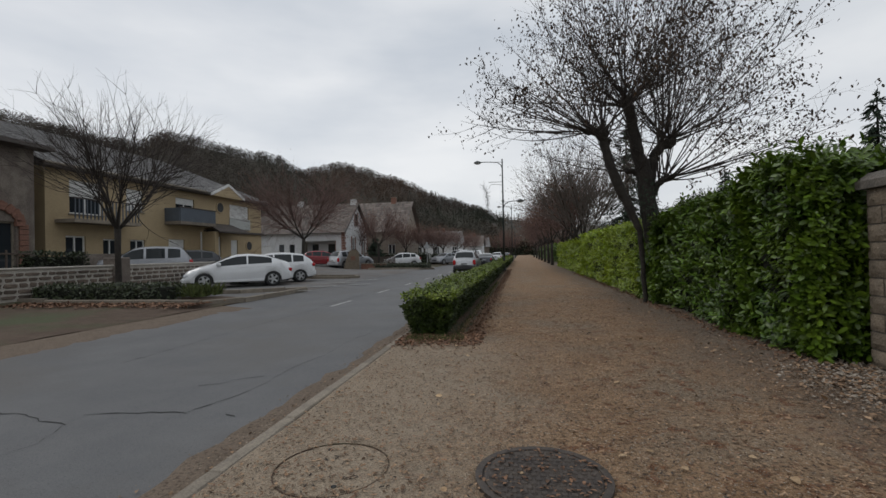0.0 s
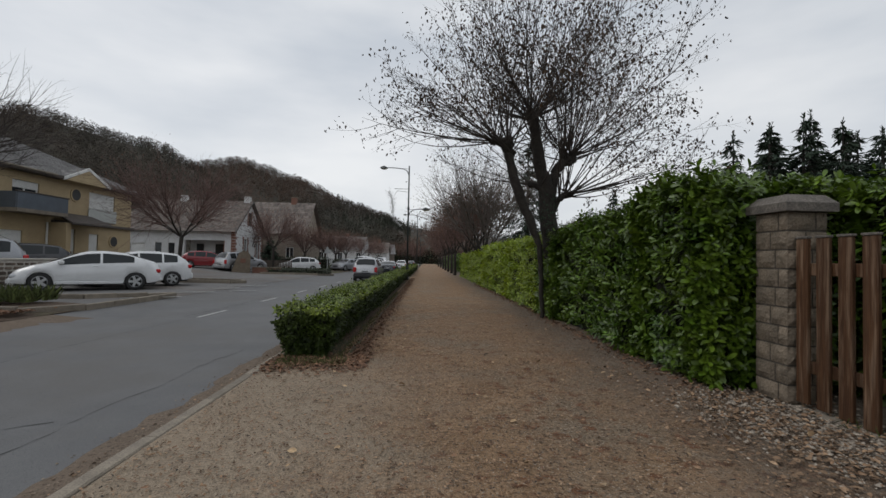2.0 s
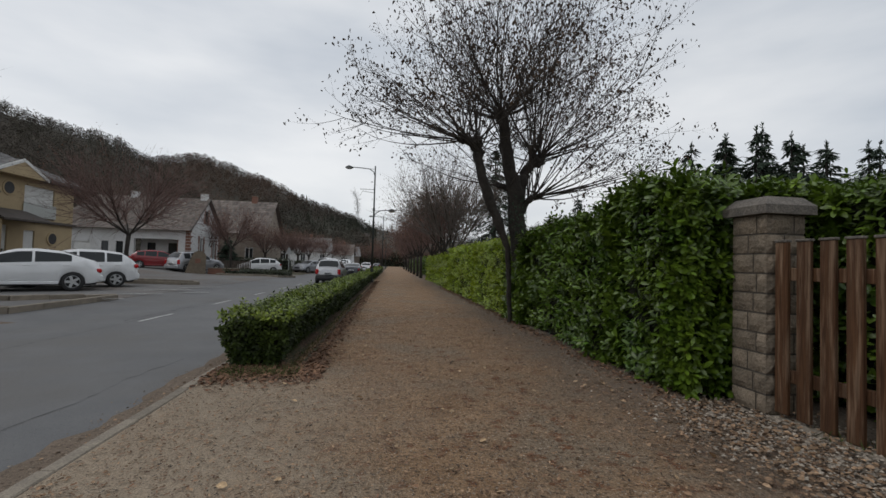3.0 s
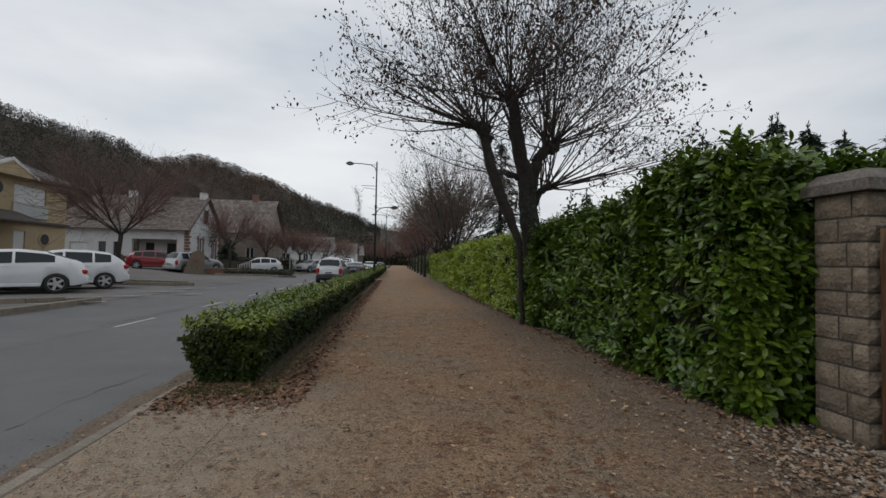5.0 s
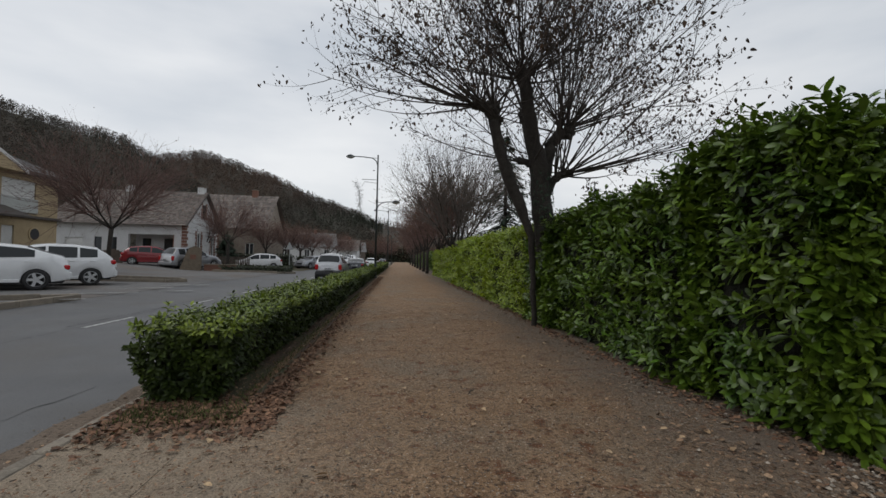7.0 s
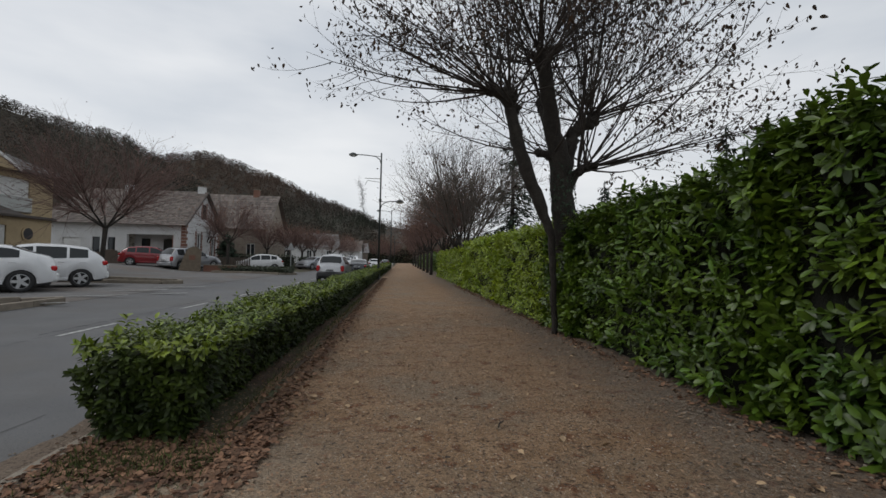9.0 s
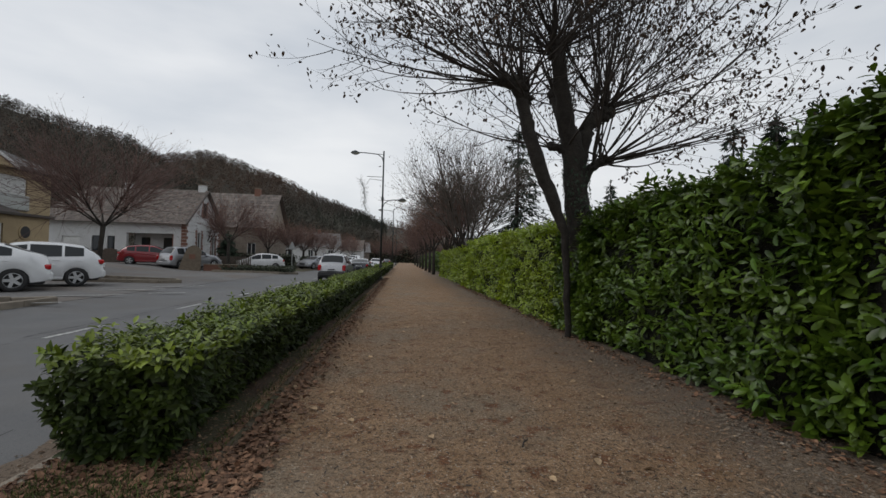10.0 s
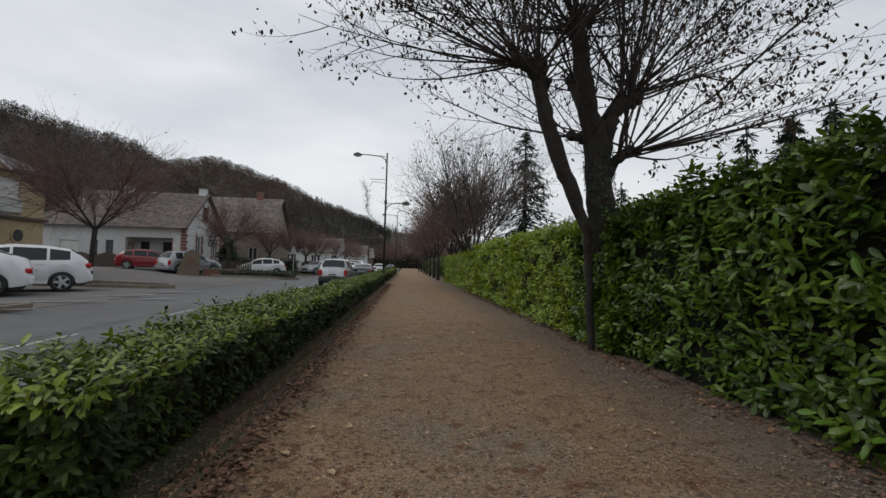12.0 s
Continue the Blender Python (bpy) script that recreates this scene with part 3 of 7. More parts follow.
def hedge(name, label, x_face, x_back, y0, y1, top, leaf, density, material, seed, front=-1, amp=0.12, z0=0.04, group=""):
    t = thing(name, label, "hedge", group, m=pose((x_face + x_back) / 2, (y0 + y1) / 2, 0))
    inv = Matrix.Translation((-(x_face + x_back) / 2, -(y0 + y1) / 2, 0))
    rng = np.random.default_rng(seed)
    lo, hi = min(x_face, x_back), max(x_face, x_back)
    d = 0.12 if top > 1.2 else 0.1
    # solid core, its dark colour painting the shade seen through leaf gaps
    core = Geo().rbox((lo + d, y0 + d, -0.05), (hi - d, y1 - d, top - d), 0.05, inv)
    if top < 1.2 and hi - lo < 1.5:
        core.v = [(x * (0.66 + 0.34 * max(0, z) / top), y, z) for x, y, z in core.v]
    part("inner_shade_core", core, M_CORE, t)
    area = (top * 1.7 + abs(x_back - x_face)) * (y1 - y0) + 2 * top * abs(x_back - x_face)
    n = int(area * density)
    P, N = hedge_surface(rng, n, x_face, x_back, y0, y1, z0, top, uneven(amp, 0.9, seed), front)
    P -= N * (rng.random((n, 1)) ** 1.5) * leaf * 1.1
    D, NN = leaf_orient(rng, N, 0.22 if top > 1.2 else -1)
    if top < 1.2:
        mid = (x_face + x_back) / 2
        lean = 1 - 0.34 * np.clip(1 - P[:, 2] / top, 0, 1)
        if abs(x_face - x_back) < 1.5:
            P[:, 0] = mid + (P[:, 0] - mid) * lean
    S = leaf * rng.uniform(0.65, 1.25, n)
    P = P - np.array([(x_face + x_back) / 2, (y0 + y1) / 2, 0])
    P[:, 2] = np.maximum(P[:, 2], 0.03)
    # upper leaves coloured as if sky-lit, the rest keep the darker side colour
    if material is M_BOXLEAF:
        lit_top = (P[:, 2] > top - 0.13) & (rng.random(len(P)) < 0.75)
        scatter("young_foliage", P[lit_top], D[lit_top], NN[lit_top], S[lit_top], LEAF, M_LITTOPLEAF, t, label="light green top growth, tinted as if lit by sky")
        P, D, NN, S = P[~lit_top], D[~lit_top], NN[~lit_top], S[~lit_top]
    scatter("foliage", P, D, NN, S, LEAF, material, t)
    return t


# tall laurel hedge along the garden, in lengths placed to fit the camera's view
leafy_hedge("laurel_hedge", "tall dark green cherry laurel hedge beside the gate pillar", 4.2, 5.7, 6.75, 8.4, 2.7, 0.15, 72, M_LAUREL, 11, follow=crest, tips=34)
leafy_hedge("laurel_hedge", "laurel foliage spilling round the gate pillar side", 4.26, 4.85, 6.5, 6.95, 2.5, 0.15, 66, M_LAUREL, 17, amp=0.1, tips=8)
leafy_hedge("laurel_hedge", "tall glossy green cherry laurel hedge along the footpath", 4.2, 5.7, 8.4, 13.5, 2.5, 0.15, 70, M_LAUREL, 12, amp=0.2, follow=crest, tips=44)
leafy_hedge("laurel_hedge", "tall yellowish green hedge beyond the pollard tree", 4.12, 5.6, 13.6, 19.5, 2.3, 0.12, 62, M_LAUREL_LIGHT, 13, amp=0.1, tips=40)
leafy_hedge("laurel_hedge", "yellowish green hedge further along the footpath", 4.1, 5.6, 19.5, 27, 2.35, 0.16, 30, M_LAUREL_LIGHT, 14, amp=0.12)
leafy_hedge("laurel_hedge", "yellowish green hedge running on between the street trees", 4.1, 5.6, 27, 44, 2.1, 0.2, 16, M_LAUREL_LIGHT, 42, amp=0.12)
leafy_hedge("laurel_hedge", "dark green laurel hedge behind the wooden gate", 5.35, 6.9, 6.4, 7.8, 2.55, 0.125, 70, M_LAUREL, 15, amp=0.12, tips=20)
leafy_hedge("laurel_hedge", "dark laurel growth close behind the garden gate", 5.75, 7.2, 3.0, 6.4, 2.5, 0.14, 55, M_LAUREL, 41, amp=0.12, tips=40)
leafy_hedge("laurel_hedge", "dark green laurel hedge inside the garden behind the gate", 6.9, 13, 5.9, 7.5, 2.7, 0.13, 40, M_LAUREL, 16, amp=0.12, tips=60)
leafy_hedge("laurel_hedge", "laurel foliage growing round the pollard trunk", 4.06, 4.7, 12.7, 14.2, 1.95, 0.14, 70, M_LAUREL, 20, amp=0.1)
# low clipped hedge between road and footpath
leafy_hedge("low_hedge", "low clipped evergreen hedge between road and footpath", -0.5, -1.45, 8.05, 15.0, 0.75, 0.082, 150, M_BOXLEAF, 21, front=1, amp=0.05, taper=0.4, tips=70, lit_top=M_LITTOPLEAF, shape=BOX)
leafy_hedge("low_hedge", "low clipped evergreen hedge along the footpath", -0.5, -1.45, 15.0, 38.0, 0.75, 0.1, 60, M_BOXLEAF, 22, front=1, amp=0.06, taper=0.4, lit_top=M_LITTOPLEAF, shape=BOX)
hedge("low_hedge", "far low clipped hedge along the footpath", -0.52, -1.4, 41.0, 75.0, 0.8, 0.17, 90, M_BOXLEAF, 23, front=1, amp=0.06)
hedge("garden_hedge", "dark unclipped hedge behind the far street trees", 5.6, 7.0, 44, 70, 1.9, 0.3, 40, M_LAUREL, 18, amp=0.3)
hedge("garden_hedge", "far dark hedge behind the street trees", 5.6, 7.0, 70, 125, 2.2, 0.45, 18, M_LAUREL, 19, amp=0.3)
# hedges in the planted islands over the road
hedge("island_hedge", "low dark clipped hedge in a kerbed bed", -10.2, -15.2, 12.25, 13.2, 0.66, 0.1, 250, M_DARKLEAF, 24, front=1, amp=0.05)
hedge("island_hedge", "low dark clipped hedge round a street tree", -7.8, -12.6, 39.6, 42.4, 0.55, 0.14, 110, M_DARKLEAF, 25, front=1, amp=0.06)


# ---- trees ----
def wander(rng, p, d, length, n, bend, rise):
    pts = [Vector(p)]
    d = Vector(d).normalized()
    for _ in range(n):
        d = (d + Vector(rng.normal(size=3)) * bend + Vector((0, 0, rise))).normalized()
        pts.append(pts[-1] + d * (length / n))
    return pts, d


def shoots(rng, g, tips, p, d, length, r, depth, rise=0.04, bend=0.09, twig_n=5):
    """One long shoot with side twigs; tips gathers the ends for leaves."""
    n = 7
    pts, e = wander(rng, p, d, length, n, bend, rise)
    g.tube(pts, [r * (1 - 0.85 * i / n) for i in range(n + 1)], 4 if r > 0.012 else 3, cap=False)
    tips.append((pts[-1], e))
    if depth > 0:
        for _ in range(twig_n):
            k = rng.integers(2, n)
            q = pts[k]
            base = (pts[k + 1] - pts[k - 1]).normalized()
            s = Vector(rng.normal(size=3))
            s = (s - base * s.dot(base)).normalized()
            shoots(rng, g, tips, q, base * 0.9 + s * 0.65, length * rng.uniform(0.2, 0.42), r * 0.42, depth - 1, rise, bend, max(2, twig_n - 2))


def leaves_on(rng, tips, count, size, spread=0.25):
    idx = rng.integers(0, len(tips), count)
    P = np.array([np.array(tips[i][0]) + rng.normal(size=3) * spread * np.array([1, 1, 0.7]) for i in idx])
    D = rng.normal(size=(count, 3)) * 0.5 + np.array([0, 0, -0.9])
    N = rng.normal(size=(count, 3))
    return P, D, N, size * rng.uniform(0.6, 1.3, count)


CURL = leaf_shape(1.0, 0.55, 0.6, 0.35)


def pollard_tree():
    base = Vector((4.2, 13.3, 0))
    t = thing("pollard_tree", "old dark pollard tree with knobbed limbs and withered leaves", "tree", m=Matrix.Translation(base))
    rng = np.random.default_rng(5)
    # each limb: way (x, y, z), radii, and how many shoots spring from its swollen head
    limbs = [
        ("slanting_stem", [(-0.25, -0.15, -0.1), (-0.28, -0.15, 1.0), (-0.34, -0.15, 1.95), (-0.55, -0.16, 2.45), (-0.84, -0.18, 3.05), (-1.05, -0.2, 3.7), (-1.18, -0.2, 4.2), (-1.3, -0.22, 4.72)],
         [0.062, 0.062, 0.075, 0.11, 0.125, 0.125, 0.12, 0.12], 27),
        ("limb", [(-1.12, -0.18, 4.3), (-1.3, -0.22, 4.55), (-1.5, -0.25, 4.7), (-1.68, -0.27, 4.74)], [0.1, 0.11, 0.11, 0.1], 18),
        ("trunk", [(0.42, 0.3, -0.1), (0.36, 0.26, 0.8), (0.14, 0.12, 1.6), (-0.05, 0, 2.5), (-0.12, 0.0, 3.4), (-0.36, -0.05, 4.15), (-0.47, -0.1, 4.9), (-0.6, -0.15, 5.55)],
         [0.33, 0.29, 0.265, 0.235, 0.215, 0.165, 0.135, 0.12], 51),
        ("limb", [(-0.06, 0.02, 3.2), (0.06, 0.05, 3.7), (0.14, 0.08, 4.0), (0.36, 0.1, 4.3), (0.62, 0.12, 4.38)], [0.15, 0.14, 0.13, 0.13, 0.12], 51),
        ("limb", [(-0.02, 0.0, 2.85), (0.18, -0.05, 3.2), (0.46, -0.1, 3.42)], [0.11, 0.085, 0.085], 24),
        ("limb", [(-0.3, 0.0, 3.5), (-0.45, 0.02, 3.6), (-0.6, 0.04, 3.64)], [0.09, 0.075, 0.07], 6),
        ("limb", [(-0.32, 0.05, 4.0), (-0.3, 0.35, 4.4), (-0.35, 0.7, 4.9)], [0.12, 0.11, 0.11], 18),
    ]
    heads = []
    for name, pts, rad, n_shoots in limbs:
        lg = Geo()
        fine, fr = [], []
        for a, b, ra, rb in zip(pts, pts[1:], rad, rad[1:]):
            for k in range(4):
                u = k / 4
                fine.append(Vector(a).lerp(Vector(b), u) + Vector(rng.normal(size=3)) * 0.014)
                fr.append((ra + (rb - ra) * u) * rng.uniform(0.93, 1.09))
        fine.append(Vector(pts[-1]))
        fr.append(rad[-1] * 1.15)
        lg.tube(fine, fr, 12)
        axis = (Vector(pts[-1]) - Vector(pts[-2])).normalized()
        for h in range(3):
            c = Vector(pts[-1]) - axis * (0.02 + 0.13 * h) + Vector(rng.normal(size=3)) * 0.03
            for lump in range(8):
                e = (axis * 0.4 + Vector(rng.normal(size=3))).normalized()
                r = rad[-1] * rng.uniform(0.45, 0.75)
                q = c + e * rad[-1] * 0.6
                lg.tube([q - e * r * 0.8, q, q + e * r * 0.7, q + e * r * 1.15], [r * 0.9, r, r * 0.7, r * 0.25], 7)
            heads.append((c, axis, n_shoots // 3))
        part(name, lg, M_BARK, t, smooth=True)
    tw, tips = Geo(), []
    for c, axis, n in heads:
        flat = Vector((c.x + 0.35, c.y + 0.05, 0)).normalized()
        for _ in range(n):
            tilt = radians(86) * rng.random() ** 0.7
            a = rng.random() * 6.283
            d = Vector((math.cos(a) * math.sin(tilt), math.sin(a) * math.sin(tilt), math.cos(tilt))) + flat * 0.12 + Vector((0.12, 0, 0.1))
            long = (2.7 if c.x < -0.9 else 3.5) + 1.5 * rng.random()
            shoots(rng, tw, tips, c, d, long * (1.12 - 0.32 * tilt / 1.5), rng.uniform(0.012, 0.022), 2, 0.035, 0.06, 6)
    # long low shoots that reach out sideways
    for k, d in ((12, (1, -0.15, 0.16)), (12, (1, 0.25, 0.25)), (13, (1, -0.5, 0.2)), (13, (1, 0.5, 0.05)), (9, (1, -0.2, 0.3)), (10, (1, 0.3, 0.35)), (11, (1, -0.6, 0.2)),
                 (3, (-1, 0, 0.05)), (4, (-1, -0.4, 0.1)), (5, (-1, 0.3, 0.0)), (3, (-0.8, -0.8, 0.0)), (4, (-0.8, 0.7, 0.05)), (0, (-1, -0.1, -0.1)), (15, (-1, 0.1, 0.1)), (3, (-1, -0.3, 0.25)), (4, (-1, 0.2, 0.35)), (5, (-0.9, -0.6, 0.3)), (4, (-0.8, 0.5, 0.5))):
        shoots(rng, tw, tips, heads[k][0], d, (4.2 if k == 12 else rng.uniform(3.0, 3.6) if k < 6 else rng.uniform(2.4, 3.1)), 0.022, 2, 0.03, 0.045, 6)
    part("twig_crown", tw, M_TWIG, t, kind="stuff")
    tips = [q for q in tips if (q[0] - Vector((-0.4, 0, 4.6))).length > 1.9]
    P, D, N, S = leaves_on(rng, tips, 11500, 0.076, 0.1)
    scatter("withered_leaves", P, D, N, S, CURL, M_DEADLEAF, t)
    # ivy sheathing the trunk
    n = 1500
    a, z = rng.random(n) * 6.283, rng.random(n) ** 1.3 * 3.4
    P = np.stack([np.interp(z, [0, 0.9, 1.7, 2.6, 3.4], [0.42, 0.36, 0.14, -0.05, -0.12]) + 0.25 * np.cos(a), np.interp(z, [0, 0.9, 1.7, 2.6], [0.3, 0.26, 0.12, 0.0]) + 0.25 * np.sin(a), z], 1)
    N = np.stack([np.cos(a), np.sin(a), np.full(n, 0.3)], 1)
    scatter("ivy", P, N * 0.3 + np.array([0, 0, -1]) + rng.normal(size=(n, 3)) * 0.4, N, rng.uniform(0.03, 0.07, n), CURL, M_CONIFER, t)
    return t


pollard_tree()


def bare_tree(label, base, height, fork, spread, limbs, seed, twigs=M_TWIG, leaves=0, leaf_mat=None, r=0.13, rise=0.05, depth=2, per=5, lean=(0, 0), group="", leaf_size=0.1):
    t = thing("street_tree", label, "tree", group, m=Matrix.Translation(base))
    rng = np.random.default_rng(seed)
    g = Geo()
    g.tube([(0, 0, -0.15), (0.02, 0, 0.3), (lean[0] * 0.5, lean[1] * 0.5, fork * 0.6), (lean[0], lean[1], fork)], [r * 1.35, r * 1.05, r * 0.95, r * 1.05], 10)
    top = Vector((lean[0], lean[1], fork))
    tw, tips = Geo(), []
    for k in range(limbs):
        lg = Geo()
        a = 6.283 * (k + rng.random() * 0.6) / limbs
        d = Vector((math.cos(a) * spread, math.sin(a) * spread, 1.0))
        ln = (height - fork) * rng.uniform(0.42, 0.55)
        pts, e = wander(rng, top - Vector((0, 0, 0.12)), d, ln, 5, 0.1, rise)
        lg.tube(pts, [r * (0.48 - 0.075 * i) for i in range(6)], 6, cap=False)
        part("limb", lg, M_BARK, t, smooth=True)
        for q in pts[2:]:
            for _ in range(per):
                s = Vector(rng.normal(size=3))
                dd = e * 0.8 + s * 0.6 + Vector((math.cos(a), math.sin(a), 0)) * 0.35 * spread + Vector((0, 0, 0.4))
                shoots(rng, tw, tips, q, dd, (height - q.z) * rng.uniform(0.45, 0.85), r * 0.17, depth, rise * 0.6, 0.09, 4)
    part("trunk", g, M_BARK, t, smooth=True)
    part("twig_crown", tw, twigs, t, kind="stuff")
    if leaves:
        P, D, N, S = leaves_on(rng, tips, leaves, leaf_size, 0.2)
        scatter("withered_leaves", P, D, N, S, CURL, leaf_mat or M_DEADLEAF, t)
    return t


bare_tree("bare street tree with fine grey twigs in a kerbed bed", (-13.3, 13.9, 0.2), 8.0, 2.4, 0.85, 9, 31, M_TWIG, r=0.1, per=5)
bare_tree("small bare street tree with a reddish twig crown", (-13.2, 27.2, 0.15), 7.9, 2.5, 1.15, 9, 32, M_TWIG_RED, 700, M_RUSTLEAF, r=0.105, per=9, lean=(0.15, 0), leaf_size=0.07)
bare_tree("small bare street tree in a clipped island hedge", (-12.6, 41.2, 0), 6.8, 2.4, 0.8, 6, 33, M_TWIG_RED, 500, M_RUSTLEAF, r=0.11, per=7)
bare_tree("upright bare tree with few withered leaves behind the hedge", (4.5, 30.0, 0), 9.6, 1.8, 0.5, 9, 34, M_TWIG_PALE, 1100, r=0.13, per=7)
for i, (x, y, h) in enumerate(((4.6, 35.0, 8.4), (4.5, 39, 8.6), (4.5, 43, 8.7), (3.85, 48, 8.8), (3.9, 55, 9), (3.9, 63, 9), (3.9, 72, 9), (3.9, 82, 9.2), (3.9, 95, 9.4), (3.9, 112, 9.6))):
    bare_tree("dark-trunked street tree with a reddish brown twig crown", (x, y, 0), h, 2.3, 0.55, 6, 40 + i, M_TWIG_RED, 2200 if i < 5 else 1500, M_RUSTLEAF,
              r=0.15, per=5 if i < 4 else 6, depth=2 if i < 4 else 1, group="trees along the footpath")
for i, (x, y, h) in enumerate(((-10.5, 58, 5.5), (-11, 68, 6), (-10.5, 80, 6.5), (-11, 92, 7), (-10.5, 108, 7), (-11, 128, 7.5), (-17.5, 49, 6.0), (-12.6, 51.5, 5.8), (-10.8, 53.5, 5.4), (-14, 64, 6), (-20, 75, 7), (-16, 96, 7.5))):
    bare_tree("bare reddish street tree across the road", (x, y, terrain(x, y)), h, 1.9, 0.85, 6, 60 + i, M_TWIG_RED, 900, M_RUSTLEAF,
              r=0.12, per=6, depth=1 if i > 1 else 2, group="trees across the road")


for i, (x, y) in enumerate(((-1.5, 135), (2.5, 150), (-6.0, 165), (8.0, 140), (-2.0, 178), (5.0, 172))):
    bare_tree("far bare reddish tree where the road ends", (x - 1.0 if x < 0 else x + 3.5, y, 0), 9.5, 2.0, 0.9, 7, 140 + i, M_TWIG_RED, 1600, M_RUSTLEAF, r=0.16, per=6, depth=1, group="far trees", leaf_size=0.16)
hedge("far_thicket", "dark distant thicket closing the valley road", -40, 40, 194, 198, 6.0, 0.9, 6, M_DARKLEAF, 29, amp=0.8)


def conifer(label, base, height, radius, seed, tiers=30, droop=0.35, spray=0.3):
    """A spruce: whorls of drooping boughs, longest low down, with gaps between and a thin leader."""
    t = thing("conifer", label, "tree", m=Matrix.Translation(base))
    rng = np.random.default_rng(seed)
    part("trunk", Geo().tube([(0, 0, -0.2), (0, 0, height * 0.5), (0, 0, height)], [height * 0.022, height * 0.013, 0.02], 8), M_BARK, t)
    P, D, N, S = [], [], [], []
    bg = Geo()
    for k in range(tiers):
        f = (k + 0.5 * rng.random()) / tiers
        z = height * (0.08 + 0.9 * f)
        rad = radius * (1 - f) ** 0.75 + 0.08
        for b in range(7 if f < 0.8 else 4):
            a = rng.random() * 6.283
            ln = rad * rng.uniform(0.55, 1.15)
            end = Vector((math.cos(a) * ln, math.sin(a) * ln, z - droop * ln * rng.uniform(0.3, 1.3) + (0.3 * rad if f > 0.85 else 0)))
            bg.tube([(0, 0, z), end], [0.03, 0.008], 3, cap=False)
            for _ in range(int(8 + 16 * ln / max(0.5, radius))):
                u = rng.uniform(0.12, 1.0) ** 0.8
                q = Vector((0, 0, z)).lerp(end, u)
                w = 0.16 * ln * (1.15 - u)
                P.append((q.x + rng.normal() * w, q.y + rng.normal() * w, q.z - abs(rng.normal()) * 0.07))
                D.append((math.cos(a) + rng.normal() * 0.5, math.sin(a) + rng.normal() * 0.5, -0.35 + rng.normal() * 0.3))
                N.append((rng.normal() * 0.5, rng.normal() * 0.5, 1))
                S.append(spray * rng.uniform(0.6, 1.3))
    for _ in range(24):
        P.append((rng.normal() * 0.03, rng.normal() * 0.03, height * rng.uniform(0.93, 1.0)))
        D.append((rng.normal() * 0.5, rng.normal() * 0.5, 1))
        N.append((rng.normal(), rng.normal(), 0.3))
        S.append(spray * 0.6)
    part("bough_growth", bg, M_BARK, t, kind="stuff")
    scatter("needles", P, D, N, S, leaf_shape(1, 0.26, 0.3, 0.2), M_CONIFER, t)


conifer("tall drooping dark conifer behind the hedge", (7.9, 32.5, 0), 9.9, 2.9, 71, 44)
conifer("dark round conifer bush by the white house", (-14.7, 46.6, 0.2), 3.2, 1.1, 90, 20, 0.1)
conifer("small pointed conifer in the garden", (14.2, 33, 0), 6.8, 1.1, 72, 26)
for i, (x, y, h) in enumerate(((25.8, 33, 10.6), (27.2, 34.6, 11.0), (28.4, 33, 11.2), (29.8, 34, 11.8), (31.0, 32.6, 10.9), (32.6, 34, 10.8), (34.4, 33, 10.6), (36.2, 34.6, 10.8), (38.2, 33, 10.8), (40.4, 34, 11.2), (43, 34, 11.6),
                              (26.6, 38, 11.2), (30.2, 38.5, 11.6), (34, 38, 11.4), (38, 38.5, 11.8))):
    conifer("dark conifer in a clump beyond the garden", (x, y, 0), h * 1.13, 3.1, 73 + i, 28, 0.4, 0.5)


# ---- wooded hills ----
def profile(table, a):
    for (a0, e0), (a1, e1) in zip(table, table[1:]):
        if a0 <= a <= a1:
            u = (a - a0) / (a1 - a0)
            u = u * u * (3 - 2 * u)
            return e0 + (e1 - e0) * u
    return table[0][1] if a < table[0][0] else table[-1][1]


